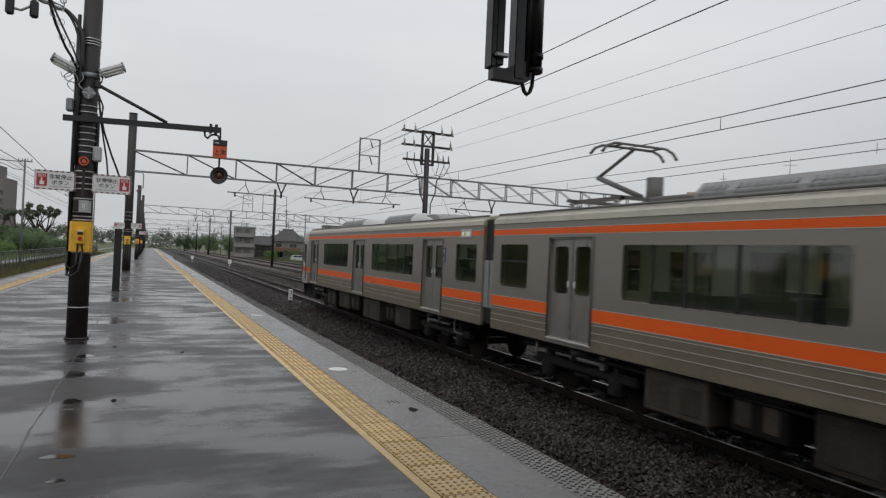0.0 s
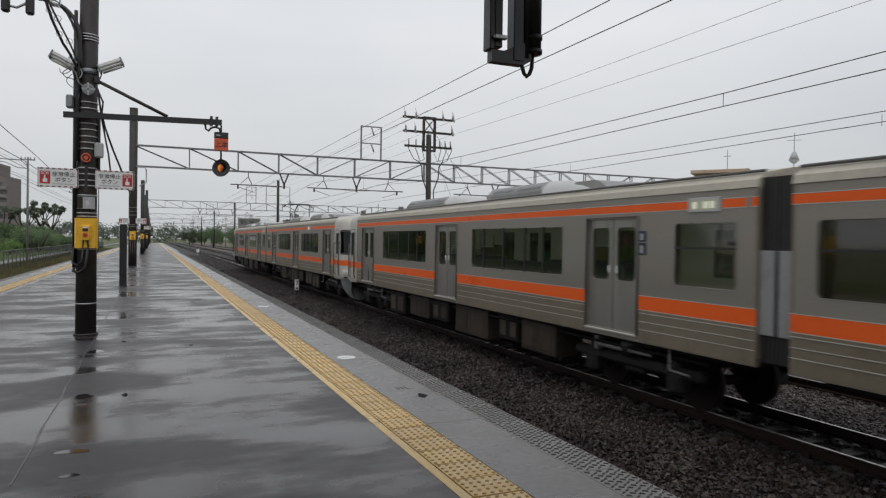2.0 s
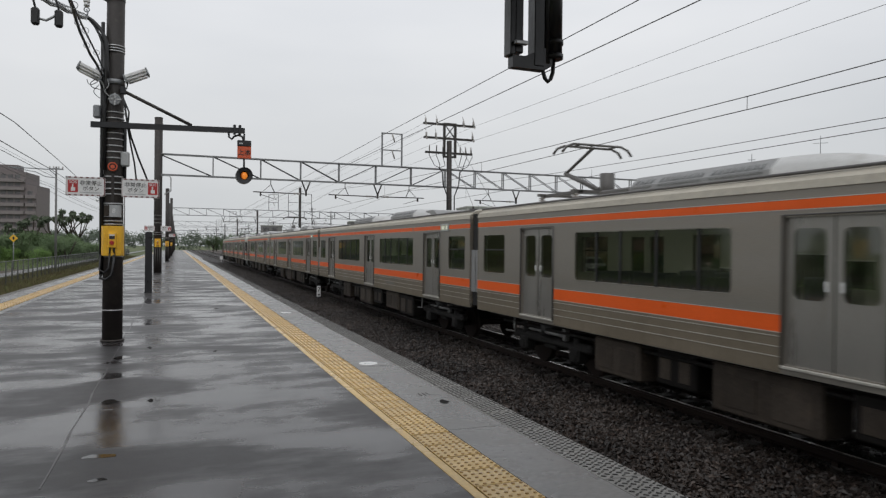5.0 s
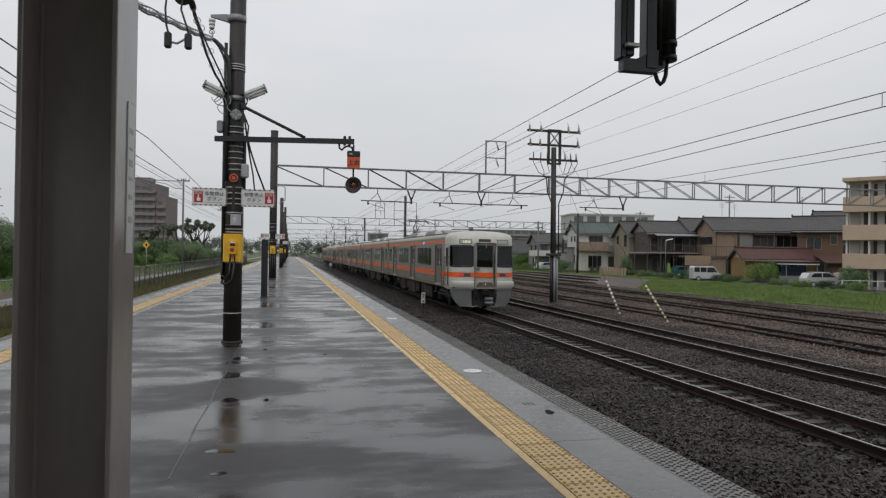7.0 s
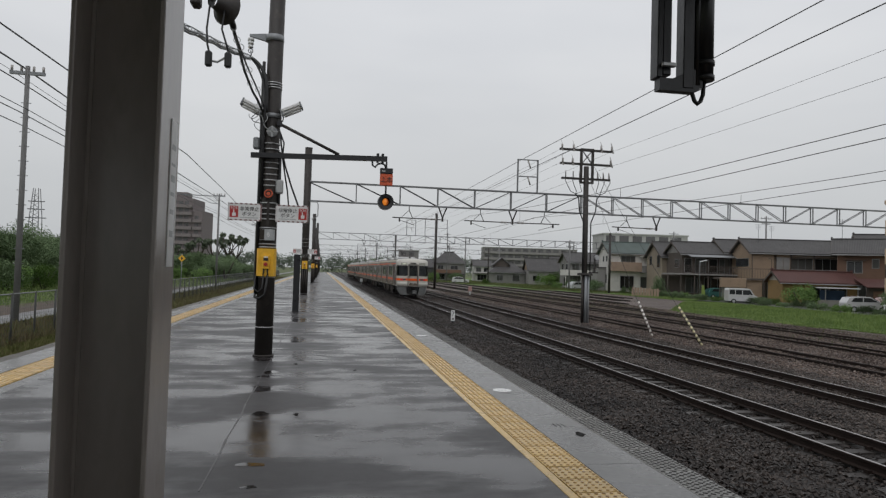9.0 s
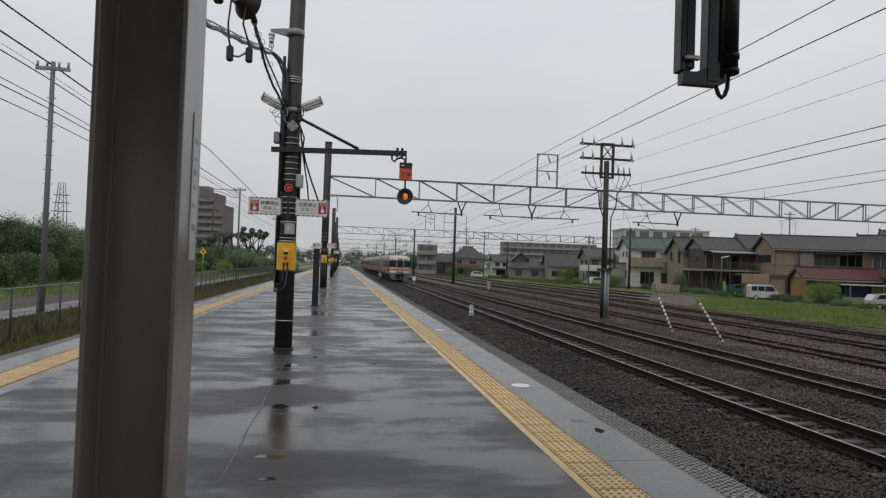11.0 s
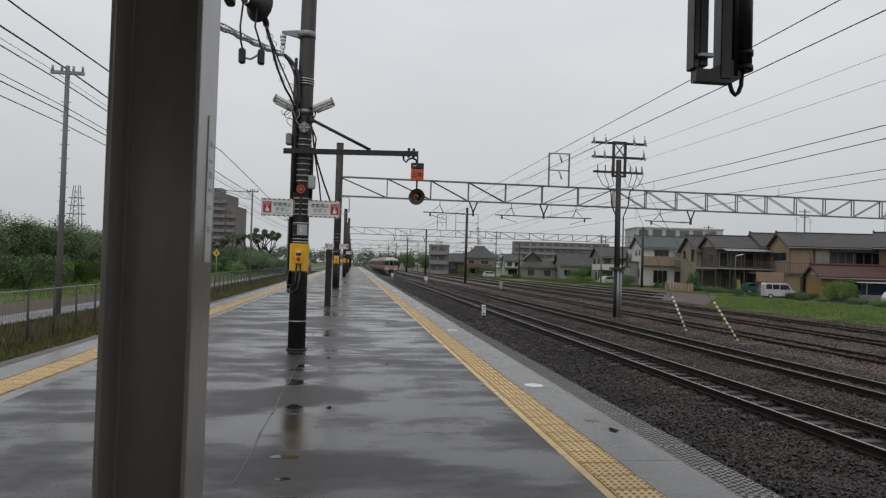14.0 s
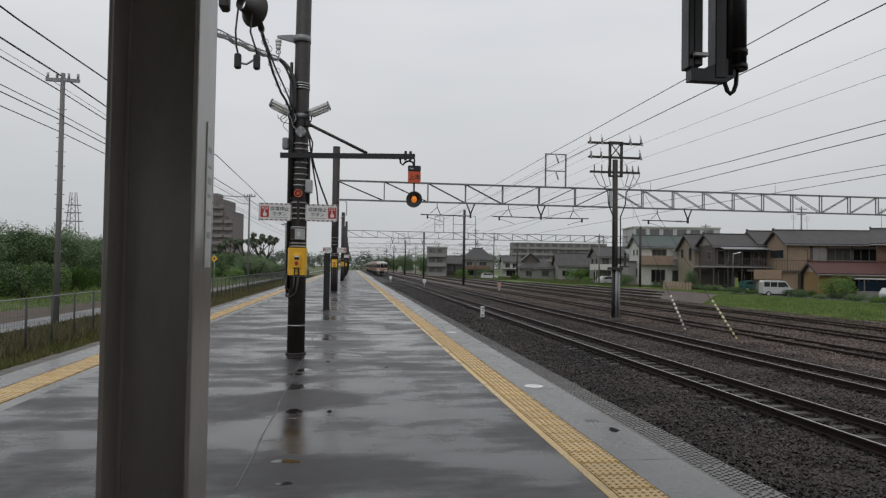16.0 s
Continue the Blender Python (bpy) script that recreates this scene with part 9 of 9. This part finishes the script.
part("downpipe", Shape().tube([(5.2, -0.08, GROUND), (5.2, -0.08, 1.6), (5.0, -0.08, 2.0), (5.2, -0.08, 5.2)], 0.05, 8), M_WALLWHITE, h)
wb = thing("white_block", "white flat-roofed three-storey block", "building", pose(60.6, 55.6, 0, 0, 0, -48))
add_box(wb, "wall", 0, 0, GROUND - 0.1, 14, 9, 9.9, M_APTWALL)
for x in (1.4, 5.6, 9.5):
    w = part("window", Shape().box(x, -0.06, 7.5, x + 1.6, -0.002, 8.8), M_FRAME, wb)
    for q in (x + 0.07, x + 0.83):
        part("pane", Shape().box(q, -0.09, 7.57, q + 0.70, -0.062, 8.73), M_DULLGLASS, w)
    part("sill", Shape().box(x - 0.1, -0.14, 7.42, x + 1.7, -0.002, 7.49), M_FRAME, w)
dish = part("round_tank", Shape().tube([(4.5, 2, 9.9), (4.5, 2, 11.0)], 0.05, 8).tube([(4.5, 1.9, 11.0), (4.5, 1.9, 11.9)], 0.55, 16, r_end=0.2).tube([(4.5, 1.9, 10.65), (4.5, 1.9, 11.0)], 0.2, 16, r_end=0.55), M_PLATEGREY, wb, "grey round aerial housing on the roof")
part("aerial", Shape().tube([(4.5, 1.9, 11.9), (4.5, 1.9, 14.0)], 0.035, 6).tube([(3.8, 1.9, 13.2), (5.2, 1.9, 13.2)], 0.025, 6), M_GALV, wb)
# sheds and yard fence at the foot of the apartment house
yard = thing("yard_fence", "white tube fence along the street", "fence", pose(46.8, 53.6, 0, 0, 0, -48))
part("rail", Shape().tube([(2.6, 0, -0.42), (8.2, 0, -0.42)], 0.03, 8), M_WHITE, yard)
for k in range(2, 7):
    part("post", Shape().tube([(1.35 * k, 0, GROUND - 0.1), (1.35 * k, 0, -0.42)], 0.03, 8), M_WHITE, yard)
shed = thing("shed", "dark slatted garden shed with pale ribs", "shed", pose(52.9, 46.6, GROUND - 0.1, 0, 0, -48))
part("wall", Shape().box(0, 0, 0, 3.2, 2.2, 2.3), M_UNDERBOX, shed)
for k in range(9):
    part("rib", Shape().box(0.1 + 0.36 * k, -0.03, 0.05, 0.16 + 0.36 * k, -0.002, 2.25), M_FRAME, shed)
part("roof", Shape().box(-0.2, -0.3, 2.3, 3.4, 2.4, 2.38), M_GREYWALL, shed)
crate = thing("red_box", "faded red box by the fence", "box", pose(51.2, 48.9, GROUND - 0.1, 0, 0, -48))
part("case", Shape().box(0, 0, 0, 0.95, 0.6, 0.65, 0.03), stucco("faded_red", (0.32, 0.06, 0.05)), crate)
part("lid", Shape().box(-0.03, -0.03, 0.65, 0.98, 0.63, 0.72, 0.02), stucco("faded_red_lid", (0.36, 0.08, 0.06)), crate)

# farther houses and blocks down the line
h = house("grey-white two-storey house with open carport", 47.3, 125, V, 7.2, 8, 4.1, 5.9, M_HAZEWALL, M_ROOFTILE, True, ((0.6, 2.0, 2.2, 3.6), (3.2, 5.4, 2.2, 3.6), (0.8, 3.6, -0.8, 1.2), (4.2, 6.4, -0.6, 1.4)), side=((0.8, 2.4, 2.4, 3.6), (4.4, 6.0, 2.4, 3.6), (1.0, 4.0, -0.8, 1.0)))
add_box(h, "balcony", -0.9, -1.2, 1.3, 6.6, -0.01, 2.4, M_WALLWHITE, "white balcony front")
add_box(h, "side_balcony", -0.9, 0.0, 1.3, -0.02, 3.4, 2.4, M_WALLWHITE)
for q in (-0.8, 2.2, 5.0):
    add_box(h, "carport_post", q - 0.06, -1.15, GROUND - 0.1, q + 0.06, -1.03, 1.3, M_WALLWHITE)
h = house("low grey hip-roofed house in the mist", 42.3, 166, V, 8.6, 9, 1.8, 4.0, M_HAZEWALL, M_ROOFTILE, False, ((1.4, 3.0, -0.6, 0.9), (5.4, 7.2, -0.6, 0.9)), hip=3.0)
part("upper_roof", Shape().prism([(0.6, 3.35), (2.9, 5.35), (5.2, 3.35), (5.2, 3.15), (2.9, 5.1), (0.6, 3.15)], 1, 2.0, 6.5), M_ROOFTILE, h, "small raised tiled roof")
part("upper_wall", Shape().prism([(1.0, 2.9), (4.8, 2.9), (4.8, 3.45), (2.9, 5.05), (1.0, 3.45)], 1, 2.4, 6.1), M_WOODWALL, h)
house("low brown house with long grey roof", 50.3, 160, V, 8.6, 8, 2.4, 5.3, M_GREYWALL, M_ROOFTILE, True, ((1.0, 2.6, -0.4, 1.0), (5, 8, -0.4, 1.0)), gable_wall=M_TAN)
h = house("narrow dark-roofed house with white upper wall in the mist", 43.6, 191, V, 4.8, 8, 3.4, 5.0, M_WALLWHITE, M_ROOFTILE, True, ((0.6, 2.0, 1.5, 2.7), (2.8, 4.2, 1.5, 2.7), (1.0, 3.6, -0.9, 0.7)))
add_box(h, "lower_roof", -0.4, -1.2, 0.95, 5.2, -0.02, 1.15, M_ROOFTILE)
house("dark wooden house with tiled roof far down the line", 28.0, 198, V, 5.4, 9, 2.6, 4.8, M_WOODWALL, M_ROOFTILE, True, ((0.6, 2.0, 0.4, 1.8), (3.0, 4.6, 0.4, 1.8)))
h = house("dark hip-roofed house with brown balcony far down the line", 31.4, 188, V, 8.6, 8, 4.0, 6.9, M_HAZEWALL, M_ROOFTILE, True, ((1.0, 2.6, 1.9, 3.0), (4.6, 6.6, 1.9, 3.0), (1, 3, -0.9, 0.6), (5, 7, -0.9, 0.6)), hip=3.4)
add_box(h, "balcony", 0.4, -1.0, 0.9, 7.6, -0.01, 1.85, M_BROWNWALL, "brown balcony front")
add_box(h, "lower_roof", -0.6, -1.5, 0.55, 8.6, -0.02, 0.75, M_ROOFTILE)
house("small tiled house far across the yard", 60, 170, V, 9, 8, 3.6, 6.2, M_GREYWALL, M_ROOFTILE, True, ((2, 4, 1, 2.4), (5.5, 7.5, 1, 2.4)))
house("tiled house behind the white house", 56.5, 118, V, 8, 8, 4.6, 6.6, M_CREAM, M_ROOFTILE, True, ((2, 4, 2.4, 3.8),))
house("grey tiled house among shrubs", 62, 150, V, 9, 8, 3.8, 5.8, M_GREYWALL, M_ROOFTILE, True, ((2, 4, 1.2, 2.6),))


def block(label, x, y, w, d, h, floors, wall, bays, yaw=V, rails=None):
    b = thing("apartment_block", label, "building", pose(x, y, 0, 0, 0, yaw), "distant apartment blocks")
    add_box(b, "wall", 0, 0, GROUND - 0.3, w, d, h, wall, "", 0)
    add_box(b, "roof_edge", -0.2, -0.2, h + 0.002, w + 0.2, d + 0.2, h + 0.3, M_PALEBLOCK, "", 0)
    step = (h - GROUND) / floors
    for f in range(floors):
        z = GROUND + step * f
        add_box(b, "balcony", 0.3, -1.0, z + 0.1, w - 0.3, -0.002, z + 1.1, rails or M_PALEBLOCK, "", 0)
        for k in range(bays):
            q = 0.6 + (w - 1.2) * k / bays
            add_box(b, "window", q, -0.06, z + 1.25, q + (w - 1.2) / bays * 0.7, -0.002, z + step - 0.3, M_FLATGLASS, "", 0)
    return b


block("grey three-storey concrete house beside the line", 21.3, 188.8, 5.6, 8, 6.8, 3, M_HAZEWALL, 2, rails=M_GREYWALL)
block("long grey apartment block in the mist", 78, 322, 46, 12, 13.6, 5, M_HAZEWALL, 12, rails=M_GREYWALL)
block("pale grey apartment block in the mist", 128, 330, 40, 12, 12.2, 4, M_PALEBLOCK, 10)
block("pale flat-roofed apartment block behind the houses", 66.2, 152.3, 20.4, 10, 11.4, 4, M_PALEBLOCK, 6)

# utility poles and aerials on the house side
for x, y, h_ in ((44, 116, 9), (47, 96, 0), (66, 92, 12.5), (62, 112, 11), (36, 190, 10), (48, 180, 10), (30, 230, 11), (24, 250, 11), (54, 140, 10), (32.1, 150, 10.7), (32.0, 172, 12.6)):
    if h_:
        utility_pole(x, y, h_, ((h_ - 0.4, 0.9), (h_ - 1.2, 0.7)), "dark utility pole among the houses", GROUND, 0.15)
for x, y, z in ((60.5, 86, 7.2), (64, 88, 7.2), (51, 112, 7.0), (70.5, 82, 8)):
    a = thing("tv_aerial", "thin television aerial on a roof", "aerial", pose(x, y, z - 0.8))
    part("mast", Shape().tube([(0, 0, 0), (0, 0, 3.0)], 0.03, 6), M_GALV, a)
    for k in range(4):
        part("rod", Shape().tube([(-0.5 + 0.05 * k, 0, 2.9 - 0.2 * k), (0.5 - 0.05 * k, 0, 2.9 - 0.2 * k)], 0.015, 5), M_GALV, a)

# shrubs in front of the houses
rnd = random.Random(31)
for x, y, k in ((50.7, 52.3, 1.05), (57.4, 57.5, 1.5), (55.8, 44.2, 1.2), (56.8, 43.2, 1.1), (50.0, 93.6, 0.9), (50.6, 88, 0.5), (48, 101, 0.6), (52.0, 79.0, 0.6), (50.2, 70.5, 0.45), (51.4, 70.0, 0.5), (47.6, 66.4, 0.4), (49.4, 87.5, 0.5),
                (46, 108.6, 1.0), (54.5, 152, 1.9), (51.5, 150, 1.6), (57, 150, 1.5), (44, 122, 0.8), (47, 122.5, 0.9), (37, 150, 0.8), (33, 165, 1.2), (30, 180, 1.4), (48.9, 90.6, 0.55)):
    c = copy_thing(dark_bush if rnd.random() < 0.55 else bush, pose(x, y, GROUND - 0.1, 0, 0, rnd.uniform(0, 360)))
    c.scale = (k, k, k * 1.05)
for x, y, z in ((24, 205, 0), (19, 240, 0), (28, 262, 0.5), (34, 280, 0), (14, 290, 0), (21, 310, 0)):
    copy_thing(tree_a, pose(x, y, -1.6 + z, 0, 0, rnd.uniform(0, 360)))


for k in range(26):
    y = 50 + 1.75 * k
    if 70.3 < y < 75.2:
        continue
    c = copy_thing(dark_bush if k % 3 else bush, pose(47.2 + rnd.uniform(0, 1.6) + 0.02 * (y - 50), y, GROUND - 0.1, 0, 0, rnd.uniform(0, 360)))
    q = rnd.uniform(0.28, 0.55)
    c.scale = (q * 1.3, q * 1.3, q)
c = copy_thing(bush, pose(53.2, 67.9, GROUND - 0.15, 0, 0, 40))
c.scale = (1.45, 1.45, 1.5)
c = copy_thing(dark_bush, pose(51.5, 94.0, GROUND - 0.1, 0, 0, 100))
c.scale = (0.6, 0.6, 1.6)
c = copy_thing(dark_bush, pose(47.9, 90.0, GROUND - 0.1, 0, 0, 20))
c.scale = (0.55, 0.55, 1.55)
c = copy_thing(bush, pose(-18.9, 40.5, -0.7, 0, 0, 70))
c.scale = (1.3, 1.3, 0.9)

# yellow diamond sign on the lane
sg = thing("road_sign", "yellow diamond warning sign on a grey post", "sign", pose(-11.5, 60, -0.65))
part("post", Shape().tube([(0, 0.03, 0), (0, 0.03, 2.9)], 0.035, 8), M_GALV, sg)
plate = part("sign_plate", Shape().prism([(0, 2.2), (0.3, 2.5), (0, 2.8), (-0.3, 2.5)], 1, -0.01, 0.01), M_SAFETY, sg, "yellow diamond plate")
part("sign_mark", Shape().prism([(0, 2.35), (0.09, 2.5), (0, 2.65), (-0.08, 2.53)], 1, -0.016, -0.012), M_INK, plate)

# ---------- parked vehicles ----------
def vehicle(label, x, y, yaw, length, width, profile, glass, paint, category):
    """profile: side outline (along, up); glass: outline of the side window band."""
    c = thing("parked_" + category, label, category, pose(x, y, GROUND - 0.02, 0, 0, yaw), "parked vehicles")
    s = Shape()
    s.prism(profile, 1, -width / 2, width / 2)
    me = s.data("body", paint)
    bm = bmesh.new()
    bm.from_mesh(me)
    bmesh.ops.bevel(bm, geom=bm.edges[:], offset=0.07, segments=2, affect="EDGES", profile=0.6)
    bm.to_mesh(me)
    bm.free()
    body = part("body", me, None, c)
    (xa, za), (xb, zb) = (profile[4], profile[5])
    part("windscreen", Shape().prism([(xa - 0.06, za + 0.09), (xb + 0.06, zb - 0.04), (xb + 0.085, zb - 0.015), (xa - 0.035, za + 0.115)], 1, -width / 2 + 0.14, width / 2 - 0.14), M_DULLGLASS, body, "dark sloping windscreen")
    for side in (-1, 1):
        for o in glass:
            s = Shape()
            y0 = side * (width / 2 + 0.004)
            s.prism(o, 1, min(y0, y0 - side * 0.02), max(y0, y0 - side * 0.02))
            part("side_window", s, M_DULLGLASS, body)
        for q in (0.18, 0.81):
            s = Shape()
            s.disc((length * q, side * (width / 2 - 0.08), 0.29), 1, 0.29, 0.2, 22)
            wheel = part("wheel", s, M_RUBBER, c)
            s = Shape()
            s.disc((length * q, side * (width / 2 + 0.02), 0.29), 1, 0.18, 0.03, 16)
            part("rim", s, M_PLATEGREY, wheel)
        s = Shape()
        s.box(length - 0.16, side * width * 0.36 - 0.16, 0.62, length + 0.01, side * width * 0.36 + 0.16, 0.80, 0.04)
        part("headlight", s, M_PLATEGREY, body)
        s = Shape()
        s.box(length * 0.70, min(side * width / 2, side * (width / 2 + 0.18)), 0.98, length * 0.73, max(side * width / 2, side * (width / 2 + 0.18)), 1.12, 0.02)
        part("mirror", s, paint, body)
    s = Shape()
    s.box(0.06, -width / 2 + 0.05, 0.16, length - 0.06, width / 2 - 0.05, 0.34, 0.04)
    part("sill", s, M_RUBBER, c)
    return c


M_CARWHITE = plain("white_car_paint", (0.52, 0.52, 0.52), 0.22, var=0.05, big=1, fine=30, bumpy=0, coat=0.5)
VAN = [(0.0, 0.28), (3.3, 0.28), (3.36, 0.62), (3.30, 0.88), (3.0, 1.02), (2.5, 1.70), (2.25, 1.80), (0.12, 1.80), (0.0, 1.6)]
vehicle("white delivery van parked before the houses", 47.0, 72.6, -14, 3.36, 1.5, VAN,
        ([(0.12, 1.08), (0.75, 1.08), (0.75, 1.62), (0.12, 1.62)], [(0.83, 1.08), (1.55, 1.08), (1.55, 1.62), (0.83, 1.62)], [(1.63, 1.05), (2.8, 1.05), (2.42, 1.62), (1.63, 1.62)]), M_CARWHITE, "van")
HATCH = [(0.0, 0.3), (3.95, 0.3), (4.0, 0.62), (3.85, 0.84), (3.05, 1.02), (2.2, 1.5), (1.2, 1.54), (0.3, 1.4), (0.02, 0.9)]
HGLASS = ([(0.45, 1.0), (1.5, 1.0), (1.5, 1.42), (0.75, 1.38)], [(1.58, 1.0), (2.9, 1.02), (2.2, 1.40), (1.58, 1.42)])
vehicle("white hatchback parked by the apartment house", 50.2, 58.3, -18, 4.0, 1.68, HATCH, HGLASS, M_CARWHITE, "car")
vehicle("pale pink small car parked behind the fence", 54.0, 58.2, -10, 3.6, 1.6, HATCH, HGLASS, stucco("pink_paint", (0.45, 0.30, 0.30), 0.3), "car")
vehicle("white car parked in the mist down the line", 30.6, 157.3, -8, 4.0, 1.68, HATCH, HGLASS, M_CARWHITE, "car")
vehicle("silver car parked beside the grey-white house", 45.4, 119.5, 15, 4.0, 1.68, HATCH, HGLASS, stucco("silver_paint", (0.45, 0.46, 0.47), 0.25), "car")
vehicle("small green car under the veranda", 54.6, 89.2, -8, 3.6, 1.6, HATCH, HGLASS, stucco("green_paint", (0.04, 0.13, 0.12), 0.3), "car")


def motions():
    # where the plane between the two sets lies along the line, second by second
    run = ((0, -6.54), (0.5, 1.57), (1, 9.60), (1.5, 17.70), (2, 26.02), (2.5, 34.34), (3, 42.70), (5.5, 83.87), (6, 92.15), (7, 108.85), (8, 125.4), (9, 142.5), (10, 159.6), (12.5, 202), (14, 228), (16, 262.5))
    for car, offset, turned in FORMATION:
        walk(car, [(t, pose(TRACK_A, y + offset, RAIL, 0, 0, 180 if turned else 0)) for t, y in run])
    # the added drum turns slowly so the repeater's lamp seems to fade: its glowing half comes round and goes
    turn = ((0, -190), (0.5, -172), (1, -150), (1.5, -122), (2, -88), (2.5, -35), (3.2, -5), (4.3, 8), (5.3, 35), (5.7, 62), (6, 90), (6.5, 125), (7, 170), (7.5, 192), (8, 228),
            (8.5, 275), (9, 310), (9.6, 350), (10.4, 375), (11.4, 410), (12.4, 452), (12.8, 490), (13, 515), (13.6, 545), (14, 565), (14.3, 600), (14.6, 632), (15, 680), (15.5, 712), (16, 724))
    walk(lamp_drum, [(t, pose(1.87, -0.19, 2.555, 0, 0, a)) for t, a in turn])


motions()
